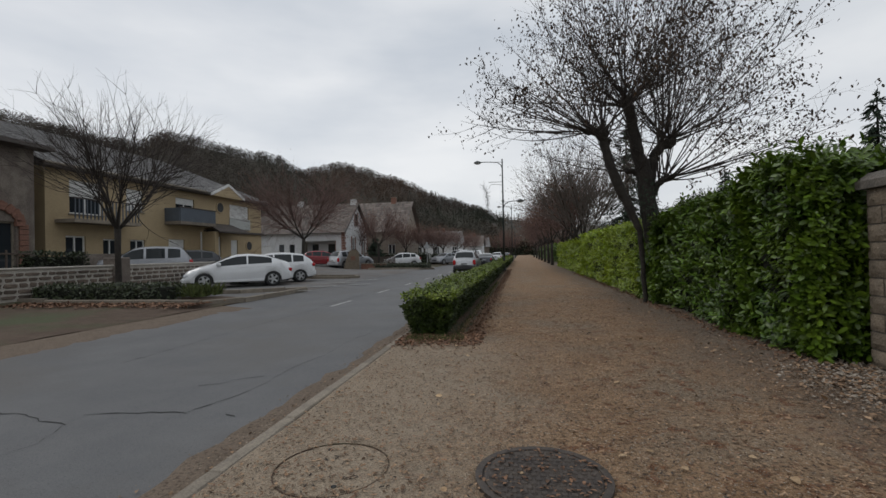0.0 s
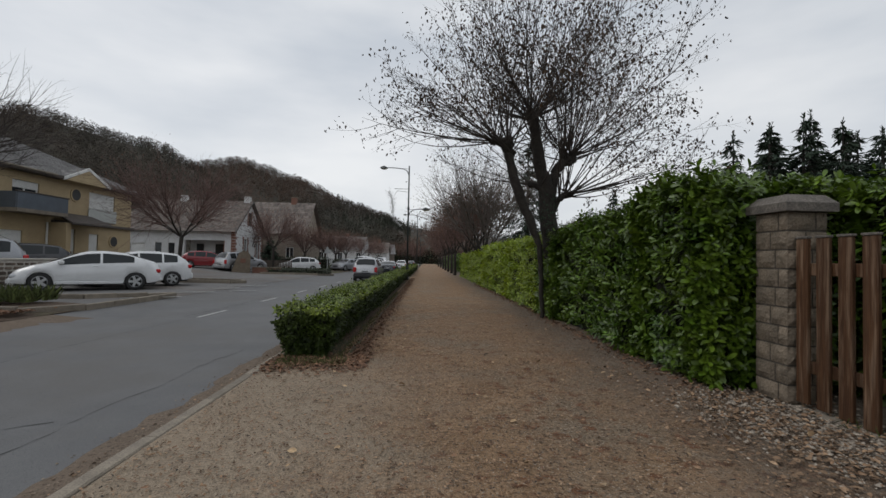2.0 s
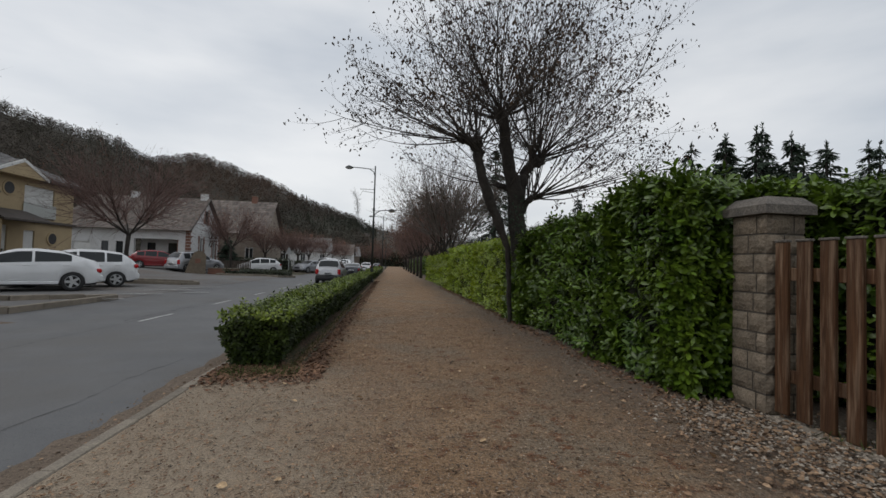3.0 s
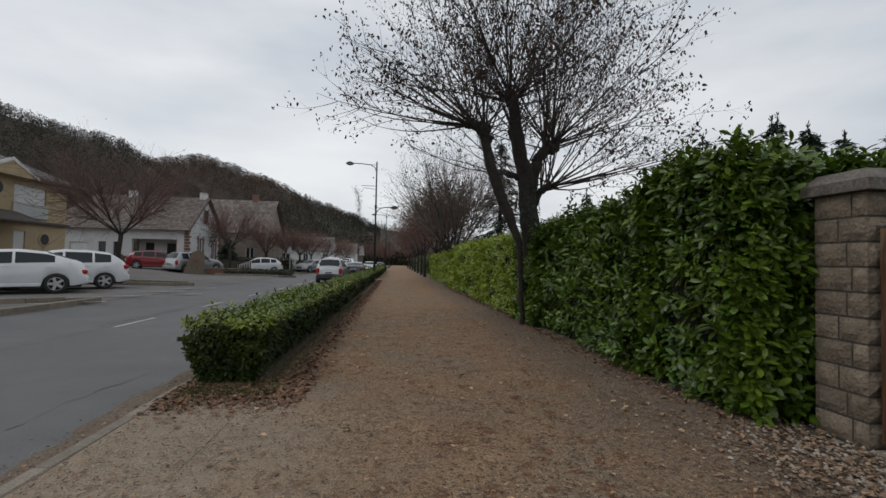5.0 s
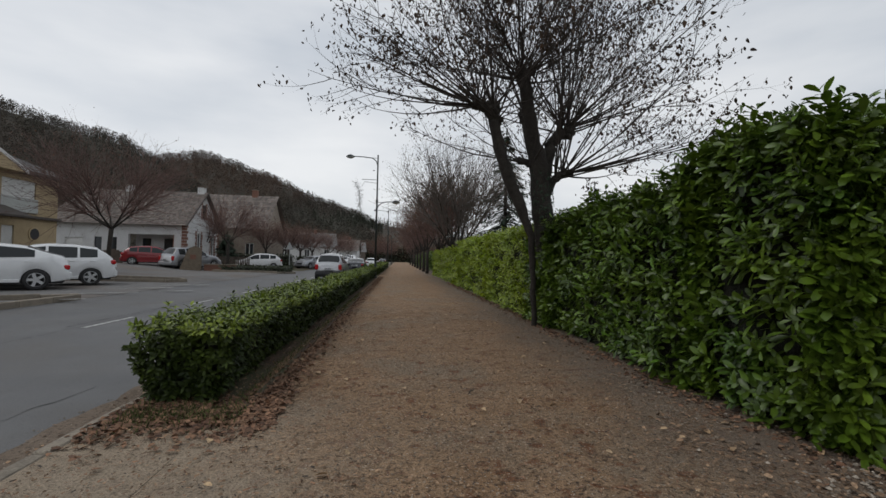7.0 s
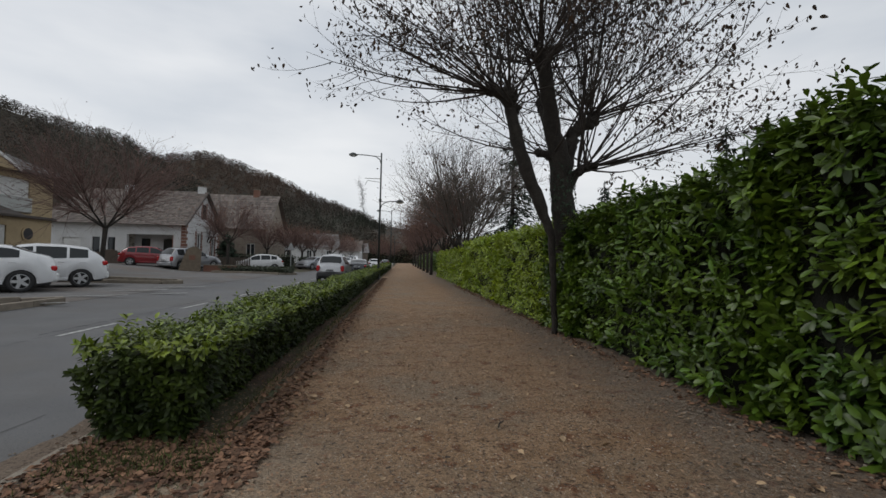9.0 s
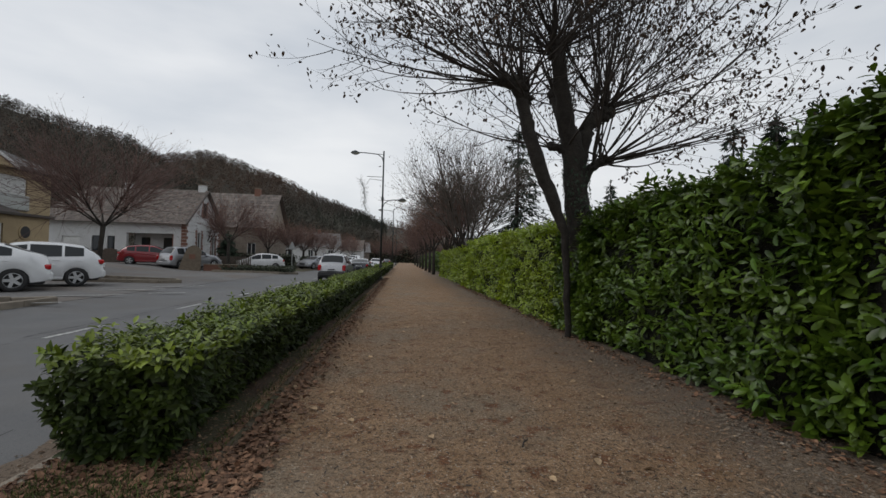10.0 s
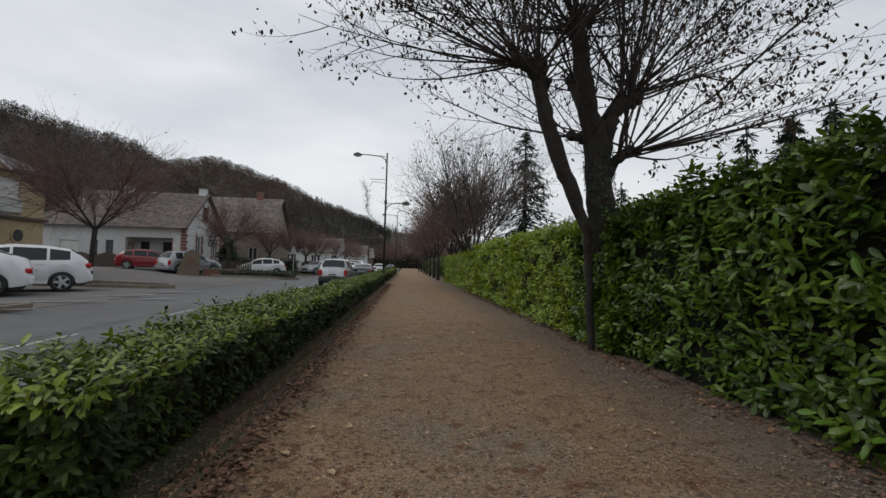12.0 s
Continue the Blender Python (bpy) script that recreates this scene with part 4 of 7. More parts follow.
def hill(name, label, table, foot, ridge, seed, trees, tree_h, share):
    """A ridge seen from the road at the given bearings: (degrees west of north, degrees of height)."""
    a0, a1 = table[0][0], table[-1][0]
    rng = np.random.default_rng(seed)

    def height(a, u):
        crest = math.tan(radians(profile(table, a))) * ridge - tree_h * 1.15
        h = crest * smooth01(0, 1, u) if u <= 1 else crest * (1 - 0.4 * (u - 1))
        x, y = math.sin(radians(a)), math.cos(radians(a))
        return max(-1.0, h + noise.noise((x * 9 + seed, y * 9, u * 2)) * crest * 0.12 * min(1, 2 * u) * (1 if u < 0.9 else 0.2))

    def place(a, u):
        r = foot + (ridge - foot) * u
        return (-math.sin(radians(a)) * r, math.cos(radians(a)) * r, height(a, u))

    na, nu = int((a1 - a0) * 1.2), 14
    g = Geo()
    g.add([place(a0 + (a1 - a0) * i / na, 1.5 * j / nu) for j in range(nu + 1) for i in range(na + 1)],
          [(j * (na + 1) + i, j * (na + 1) + i + 1, (j + 1) * (na + 1) + i + 1, (j + 1) * (na + 1) + i) for j in range(nu) for i in range(na)])
    t = tagged(part(name, g, M_HILL, smooth=True), label, "hill", kind="structure")
    kinds = {0: ([], [], [], []), 1: ([], [], [], [])}
    per = 64
    for _ in range(trees):
        a, u = rng.uniform(a0, a1), rng.uniform(0.02, 1.12) ** 0.8
        x, y, z = place(a, u)
        dark = noise.noise((x * 0.012, y * 0.012, seed)) + rng.normal() * 0.15 > share
        hh = tree_h * rng.uniform(0.6, 1.2)
        f, b = rng.random(per), rng.random(per) * 6.283
        shape = (1 - f) * 0.3 if dark else np.sqrt(np.maximum(0, 1 - (2 * f - 1) ** 2)) * 0.38
        rad = hh * shape * np.sqrt(rng.random(per))
        P, D, N, S = kinds[1 if dark else 0]
        P.append(np.stack([x + np.cos(b) * rad, y + np.sin(b) * rad, z + hh * (0.05 + 0.9 * f)], 1))
        D.append(rng.normal(size=(per, 3)) + np.array([0, 0, 0.35]))
        N.append(rng.normal(size=(per, 3)))
        S.append(hh * rng.uniform(0.05, 0.105, per))
    tri = (np.array([(0, -0.28, 0), (0, 0.28, 0), (1.0, 0.1, 0.1), (0.7, -0.3, -0.1)]), [(0, 1, 2, 3)])
    for k, m in ((0, M_WOODS), (1, M_HILLCON)):
        P, D, N, S = kinds[k]
        if P:
            scatter("woodland", np.vstack(P), np.vstack(D), np.vstack(N), np.concatenate(S), tri, m, t)


hill("hill_west", "steep wooded hill in bare brown winter woodland",
     ((14, 2.0), (20, 5.5), (24, 8.6), (27.5, 10.6), (30, 11.5), (32.2, 12.2), (34.5, 13.0), (38.5, 13.5), (41, 13.4), (43.5, 12.2), (46.4, 12.6), (50, 13.4), (54, 13.6), (62, 13.6), (78, 12.0)), 110, 280, 81, 6400, 5.0, 0.8)
hill("hill_north", "rounded wooded hill with dark conifers on its crest",
     ((2, 4.6), (5.8, 6.2), (8.6, 7.2), (11.4, 8.1), (14, 9.0), (16.6, 9.9), (19.2, 10.6), (21.6, 10.7), (25, 10.2), (32, 9.5)), 200, 470, 82, 4000, 7.0, 0.3)
hill("hill_far", "far wooded ridge falling to the valley",
     ((-75, 9.0), (-55, 9.5), (-40, 9.2), (-30, 8.6), (-22, 6.5), (-12, 4.0), (-4, 3.8), (1, 5.0), (4, 5.6), (8, 6.4), (12, 6.8), (20, 7.0)), 420, 800, 83, 2800, 11, 0.0)


# ---- kerbs, wall, pillar and gate ----
kerb = thing("kerb", "row of pale concrete kerb stones along the road edge", "kerb", kind="structure")
kerb_mesh = Geo().rbox((-0.06, -0.495, -0.2), (0.06, 0.495, 0.0), 0.012).mesh("kerb_stone", M_KERB)
rk = random.Random(4)
for i in range(46):
    k = part("kerb_stone", kerb_mesh, M_KERB, kerb)
    k.matrix_world = pose(-1.4 + rk.uniform(-0.006, 0.006), -8 + i + 0.5, 0.012 + rk.uniform(-0.006, 0.006), rk.uniform(-0.4, 0.4), 0, rk.uniform(-0.4, 0.4))
part("far_kerb", Geo().box((-1.46, 38, -0.2), (-1.34, 190, 0.012)), M_KERB, kerb)


edging = thing("bed_edging", "low mossy stone edging along the hedge bed", "edging", kind="structure")
edge_mesh = Geo().rbox((-0.035, -0.49, -0.1), (0.035, 0.49, 0.022), 0.01).mesh("edging_stone", M_EARTH)
for i in range(30):
    e = part("edging_stone", edge_mesh, M_EARTH, edging)
    e.matrix_world = pose(-0.36 + rk.uniform(-0.01, 0.01), 8.4 + i, rk.uniform(-0.008, 0.008), 0, rk.uniform(-3, 3), rk.uniform(-0.6, 0.6))


def island(label, corners, z1=0.05):
    t = thing("planting_bed", label, "planting bed", kind="structure")
    part("soil", slab(corners, -0.2, z1 - 0.02), M_EARTH, t)
    n = len(corners)
    for i in range(n):
        a, b = Vector(corners[i]), Vector(corners[(i + 1) % n])
        d = b - a
        cnt = max(1, round(d.length))
        ang = math.atan2(d.y, d.x)
        ln = d.length / cnt
        for k in range(cnt):
            c = a + d * ((k + 0.5) / cnt)
            g = Geo().rbox((-ln / 2 + 0.004, -0.07, -0.2), (ln / 2 - 0.004, 0.07, 0.0), 0.012)
            part("kerb_stone", g, M_KERB, t).matrix_world = Matrix.Translation((c.x, c.y, z1 + 0.03 + terrain(c.x, c.y))) @ Matrix.Rotation(ang, 4, "Z")
    return t


island("kerbed planting bed with a clipped hedge, tree and dead leaves", [(-15.0, 11.95), (-8.6, 11.95), (-8.0, 13.2), (-8.0, 17.4), (-9.7, 15.5), (-14.9, 14.9)])
island("narrow kerbed bed between parking bays", [(-13.6, 24.9), (-9.3, 24.9), (-8.8, 25.6), (-9.3, 26.4), (-13.8, 28.0)])
island("kerbed bed with a clipped hedge and street tree", [(-12.9, 39.1), (-8.2, 39.1), (-7.3, 41.0), (-8.0, 42.9), (-12.9, 42.9)])


def rubble_wall(x, y0, y1, top):
    t = thing("stone_wall", "low rubble stone wall with pale mortar joints", "wall", kind="structure")
    zb = terrain(x, y0) - 0.1
    part("mortar_core", Geo().box((x - 0.17, y0, zb), (x + 0.17, y1, top)), M_MORTAR, t)
    rng = random.Random(9)
    shared = []
    for k in range(6):
        bm = bmesh.new()
        bmesh.ops.create_cube(bm, size=1.0)
        bmesh.ops.bevel(bm, geom=bm.edges[:], offset=0.14, segments=1, affect="EDGES")
        for v in bm.verts:
            v.co += Vector((rng.uniform(-0.06, 0.06), rng.uniform(-0.1, 0.1), rng.uniform(-0.1, 0.1)))
        me = bpy.data.meshes.new("stone")
        bm.to_mesh(me)
        bm.free()
        me.materials.append(M_RUBBLE)
        shared.append(me)
    z = zb + 0.12
    count = 0
    while z < top - 0.06 and count < 290:
        h = rng.uniform(0.15, 0.21)
        y = y0 + rng.uniform(0, 0.2)
        while y < y1 - 0.15 and count < 300:
            w = rng.uniform(0.22, 0.5)
            ob = part("stone", shared[rng.randrange(6)], M_RUBBLE, t)
            ob.matrix_world = pose(x + 0.15, y + w / 2, z + h / 2 - 0.02) @ Matrix.Diagonal((0.12, w - 0.085, h - 0.065, 1))
            y += w
            count += 1
        z += h
    return t


rubble_wall(-15.1, 5.0, 21.5, 1.2)
tagged(part("wall_coping", Geo().rbox((-15.32, 4.9, 1.2), (-14.87, 21.6, 1.27), 0.02), M_MORTAR), "pale mortar coping on the low wall", "coping", kind="structure")


def gate_pillar():
    t = thing("gate_pillar", "square sandstone block gate pillar with weathered cap", "pillar", m=pose(4.99, 6.2, 0, 0, 0, 1) @ Matrix.Diagonal((0.72, 0.72, 0.95, 1)))
    rng = random.Random(3)
    part("mortar_core", Geo().box((-0.305, -0.305, -0.1), (0.305, 0.305, 2.215)), M_JOINT, t)
    h = 0.222
    for c in range(10):
        z0 = c * h
        split = (-0.33, 0.08, 0.33) if c % 2 else (-0.33, -0.02, 0.33)
        if c % 3 == 0:
            split = (-0.33, 0.14, 0.33)
        for k in range(2):
            for face in range(4):
                bm = bmesh.new()
                a, b = split[k] + 0.01, split[k + 1] - 0.01
                bmesh.ops.create_grid(bm, x_segments=4, y_segments=3, size=0.5)
                pts, faces = [], []
                for v in bm.verts:
                    edge = abs(v.co.x) > 0.49 or abs(v.co.y) > 0.49
                    out = 0.315 if edge else 0.34 + rng.uniform(-0.006, 0.02)
                    pts.append((a + (v.co.x + 0.5) * (b - a), -out, z0 + 0.01 + (v.co.y + 0.5) * (h - 0.02)))
                bm.verts.index_update()
                faces = [[v.index for v in f.verts] for f in bm.faces]
                bm.free()
                rot = Matrix.Rotation(face * math.pi / 2, 4, "Z")
                g = Geo().add([rot @ Vector(p) for p in pts], faces)
                part("stone_block", g, M_STONE, t)
    cap = Geo().box((-0.42, -0.42, 2.22), (0.42, 0.42, 2.32)).box((-0.42, -0.42, 2.32), (0.42, 0.42, 2.42), None, 0.12)
    part("cap_stone", cap, M_CAPSTONE, t, "dark weathered cap stone")
    return t


gate_pillar()


def wooden_gate():
    a = Vector((4.84, 5.94, 0))
    ang = math.degrees(math.atan2(-1.0, 0.05))
    t = thing("wooden_gate", "brown stained wooden board gate with faded grain", "gate", m=pose(a.x, a.y, 0.06, 0, 0, ang))
    for i in range(9):
        x = 0.02 + i * 0.235
        wide = 0.14
        g = Geo().rbox((x, -0.022, 0.0 - 0.013 * i), (x + wide, 0.022, 1.74), 0.006)
        b = part("board", g, M_GATEWOOD, t)
        part("board_cap", Geo().rbox((x - 0.006, -0.032, 1.74), (x + wide + 0.006, 0.032, 1.765), 0.005), M_CAPSTONE, b, "grey weathered cap strip")
    for z in (0.32, 1.35):
        part("rail", Geo().rbox((-0.02, 0.024, z), (2.1, 0.07, z + 0.13), 0.006), M_GATEWOOD, t)
    part("threshold_beam", Geo().rbox((0.0, -0.1, -0.16), (2.1, 0.12, -0.045), 0.01), M_KERB, t, "pale stone threshold under the gate")


wooden_gate()


# ---- manhole covers ----
def manhole():
    t = thing("manhole_cover", "round cast iron manhole cover with raised studs", "manhole", m=pose(0.77, 3.2, 0.012))
    part("frame_ring", Geo().lathe([(0.43, -0.06), (0.43, 0.012), (0.385, 0.012), (0.38, 0.0)], 40), M_IRON, t)
    part("lid", Geo().lathe([(0.37, -0.05), (0.37, 0.006), (0.36, 0.009)], 40), M_IRON, t)
    g = Geo()
    for i in range(-6, 7):
        for j in range(-6, 7):
            x, y = i * 0.058 + (j % 2) * 0.029, j * 0.054
            if x * x + y * y < 0.34 ** 2:
                g.box((x - 0.022, y - 0.019, 0.006), (x + 0.022, y + 0.019, 0.017), None, 0.005)
    part("studs", g, M_IRON, t, kind="stuff")
    u = thing("manhole_cover", "gravel-covered round manhole cover with a thin iron rim", "manhole", m=pose(-0.64, 3.17, 0.001))
    rim = Geo()
    n = 44
    rim.add([(r * math.cos(6.2832 * k / n), r * math.sin(6.2832 * k / n), z) for r, z in ((0.39, -0.03), (0.39, 0.005), (0.381, 0.005), (0.381, -0.03)) for k in range(n)],
            [(i * n + k, i * n + (k + 1) % n, (i + 1) * n + (k + 1) % n, (i + 1) * n + k) for i in range(3) for k in range(n)])
    part("frame_ring", rim, M_EARTH, u)
    part("lid", Geo().lathe([(0.365, -0.05), (0.365, 0.004), (0.2, 0.008)], 40), M_PATH, u, "lid filled with grit")
    r = np.random.default_rng(6)
    a, q = r.random(170) * 6.283, np.sqrt(r.random(170)) * 0.4
    D = np.stack([np.cos(a * 7), np.sin(a * 7), r.normal(size=170) * 0.1], 1)
    tagged(scatter("leaf_litter", np.stack([0.77 + q * np.cos(a), 3.2 + q * np.sin(a), np.full(170, 0.033)], 1), D, np.tile([0.0, 0.2, 1.0], (170, 1)), r.uniform(0.015, 0.045, 170), leaf_shape(1.0, 0.6, 0.35, 0.1), M_LITTER),
           "dead leaf scraps caught on the iron manhole cover", "leaf litter", kind="stuff")
    for x, y in ((-0.12, 0.25), (0.12, -0.25)):
        part("lifting_hole", Geo().lathe([(0.02, 0.0), (0.018, 0.011)], 10, Matrix.Translation((x, y, 0))), M_CRACK, u)


manhole()


# ---- road markings and cracks ----
def stripe(x0, y0, x1, y1, w, z=-0.066):
    d = Vector((x1 - x0, y1 - y0))
    s = Vector((-d.y, d.x)).normalized() * w / 2
    z += max(terrain(x0, 0), terrain(x1, 0))
    p = [(x0 + s.x, y0 + s.y), (x0 - s.x, y0 - s.y), (x1 - s.x, y1 - s.y), (x1 + s.x, y1 + s.y)]
    return Geo().add([(a, b, z) for a, b in p] + [(a, b, z + 0.004) for a, b in p], [(4, 5, 6, 7), (0, 1, 5, 4), (1, 2, 6, 5), (2, 3, 7, 6), (3, 0, 4, 7)])


marks = thing("road_marking", "worn white centre line and parking bay lines", "road marking", kind="structure")
for i in range(22):
    part("dash", stripe(-4.95, 12.9 + i * 4.4, -4.95, 14.5 + i * 4.4, 0.1), M_LINE, marks)
for y in (16.9, 19.4, 21.8):
    part("bay_line", stripe(-7.5, y, -8.9, y - 1.0, 0.1, -0.055), M_LINE, marks)
for x0, y0, x1, y1 in ((-8.6, 23.0, -7.2, 24.2), (-6.7, 21.5, -7.6, 20.9)):
    part("bay_line", stripe(x0, y0, x1, y1, 0.12, -0.056), M_LINE, marks)

cracks = thing("road_cracks", "dark branching cracks and a tar seam in the asphalt", "cracks", kind="structure")


def crack(points, w, seed):
    rng = random.Random(seed)
    pts = []
    for a, b in zip(points, points[1:]):
        n = max(2, int((Vector(b) - Vector(a)).length / 0.12))
        for k in range(n):
            u = k / n
            pts.append((a[0] + (b[0] - a[0]) * u + rng.uniform(-0.03, 0.03), a[1] + (b[1] - a[1]) * u + rng.uniform(-0.03, 0.03)))
    g = Geo()
    v, f = [], []
    for i, (x, y) in enumerate(pts):
        ww = w * rng.uniform(0.3, 1.1)
        v += [(x, y + ww / 2, -0.066), (x + ww * 0.3, y - ww / 2, -0.066)]
        if i:
            f.append((2 * i - 2, 2 * i - 1, 2 * i + 1, 2 * i))
    return g.add(v, f)


for i, (pts, w) in enumerate((
        ([(-5.4, 4.05), (-4.25, 3.95), (-3.53, 3.76), (-3.62, 4.06), (-3.11, 4.15), (-2.63, 4.2), (-2.5, 4.54), (-2.4, 5.24), (-2.46, 6.01), (-2.34, 6.78), (-2.37, 7.72), (-2.2, 9.0)], 0.026),
        ([(-3.53, 3.76), (-3.35, 3.37), (-3.5, 2.7)], 0.022),
        ([(-2.22, 4.18), (-1.87, 4.22)], 0.02),
        ([(-3.14, 5.05), (-2.95, 5.18), (-2.75, 5.44), (-2.5, 5.6)], 0.016),
        ([(-5.15, 6), (-5.2, 9), (-5.1, 12), (-5.15, 16), (-5.1, 22), (-5.15, 30)], 0.04),
        ([(-5.35, 13), (-5.3, 16), (-5.4, 20)], 0.09),
        ([(-5.9, 8), (-5.8, 11), (-5.9, 14)], 0.015))):
    part("crack", crack(pts, w, i), M_CRACK, cracks)


# ---- houses ----
def wall_x(x, y0, y1, z0, z1, holes, thick=0.3, facing=1):
    """A wall in the plane x with holes (y0, y1, z0, z1) cut through; facing: the side that shows, +1 or -1."""
    ys = sorted({y0, y1, *[h[0] for h in holes], *[h[1] for h in holes]})
    zs = sorted({z0, z1, *[h[2] for h in holes], *[h[3] for h in holes]})
    g = Geo()
    xb = x - thick * facing

    def solid(a, b, c, d):
        cy, cz = (a + b) / 2, (c + d) / 2
        return not any(h[0] < cy < h[1] and h[2] < cz < h[3] for h in holes)
    for a, b in zip(ys, ys[1:]):
        for c, d in zip(zs, zs[1:]):
            if solid(a, b, c, d):
                for px in (x, xb):
                    g.add([(px, a, c), (px, b, c), (px, b, d), (px, a, d)], [(0, 1, 2, 3)])
    rects = [(y0, y1, z0, z1), *holes]
    for a, b, c, d in rects:
        for p, q in (((a, c), (b, c)), ((b, c), (b, d)), ((b, d), (a, d)), ((a, d), (a, c))):
            g.add([(x, *p), (x, *q), (xb, *q), (xb, *p)], [(0, 1, 2, 3)])
    return g


def add_window(parent, x, h, facing=1, shutter=0.0, bars=1, frame=M_TRIM, sill=True, dark=False, back=None):
    """A window in the hole h of the wall in the plane x; shutter: how far its roller blind is down."""
    y0, y1, z0, z1 = h
    s = facing
    w = part("window", Geo().box((min(x - 0.14 * s, x - 0.16 * s), y0, z0), (max(x - 0.14 * s, x - 0.16 * s), y1, z1)), M_GLASS, parent, "dark glazed window")
    fr = Geo()
    t = 0.07
    xa, xb = sorted((x - 0.1 * s, x - 0.17 * s))
    fr.box((xa, y0, z0), (xb, y0 + t, z1)).box((xa, y1 - t, z0), (xb, y1, z1)).box((xa, y0 + t, z1 - t), (xb, y1 - t, z1)).box((xa, y0 + t, z0), (xb, y1 - t, z0 + t))
    for k in range(bars):
        c = y0 + (y1 - y0) * (k + 1) / (bars + 1)
        fr.box((xa, c - 0.035, z0 + t), (xb, c + 0.035, z1 - t))
    part("frame", fr, frame, w, "pale window frame")
    if shutter:
        n = max(2, int((z1 - z0) * shutter / 0.06))
        v, f = [], []
        for k in range(2 * n + 1):
            z = z1 - 0.005 - k * ((z1 - z0) * shutter - 0.01) / (2 * n)
            xx = x - (0.06 if k % 2 else 0.075) * s
            v += [(xx, y0 + 0.02, z), (xx, y1 - 0.02, z)]
            if k:
                f.append((2 * k - 2, 2 * k - 1, 2 * k + 1, 2 * k))
        nv = len(v)
        v += [(x - 0.095 * s, y0 + 0.02, z1 - 0.005), (x - 0.095 * s, y1 - 0.02, z1 - 0.005), (x - 0.095 * s, y1 - 0.02, z), (x - 0.095 * s, y0 + 0.02, z)]
        f += [(nv, nv + 1, nv + 2, nv + 3), (0, 1, nv + 1, nv), (nv - 2, nv - 1, nv + 2, nv + 3)]
        g = Geo().add(v, f)
        part("roller_shutter", g, M_TRIM, w, "white roller shutter")
    if sill:
        xs = sorted((x + 0.06 * s, x - 0.1 * s))
        part("sill", Geo().rbox((xs[0], y0 - 0.06, z0 - 0.06), (xs[1], y1 + 0.06, z0 - 0.002), 0.01), M_KERB, w)
    return w


def roof_plane(p00, p10, p11, p01, rows, cols, seed, thick=0.03):
    """Overlapping slates on the quad p00-p10 (eave) to p01-p11 (ridge), in one mesh."""
    rng = random.Random(seed)
    p00, p10, p11, p01 = (Vector(p) for p in (p00, p10, p11, p01))
    n = (p10 - p00).cross(p01 - p00).normalized()
    if n.z < 0:
        n = -n
    g = Geo()
    g.add([p00, p10, p11, p01], [(0, 1, 2, 3)])
    for r in range(rows):
        v0, v1 = r / rows, min(1.0, (r + 1.25) / rows)
        a0, b0 = p00.lerp(p01, v0), p10.lerp(p11, v0)
        a1, b1 = p00.lerp(p01, v1), p10.lerp(p11, v1)
        off = 0.5 * (r % 2)
        for c in range(cols):
            u0, u1 = min(1, max(0, (c + off - 0.5) / cols + 0.002)), min(1, (c + off + 0.5) / cols - 0.002)
            if u1 - u0 < 0.002:
                continue
            lift = n * (thick + rng.uniform(0, 0.012))
            q = [a0.lerp(b0, u0) + lift, a0.lerp(b0, u1) + lift, a1.lerp(b1, u1) + n * 0.004, a1.lerp(b1, u0) + n * 0.004]
            g.add([*q, q[0] - lift * 0.8, q[1] - lift * 0.8], [(0, 1, 2, 3), (0, 1, 5, 4)])
    return g


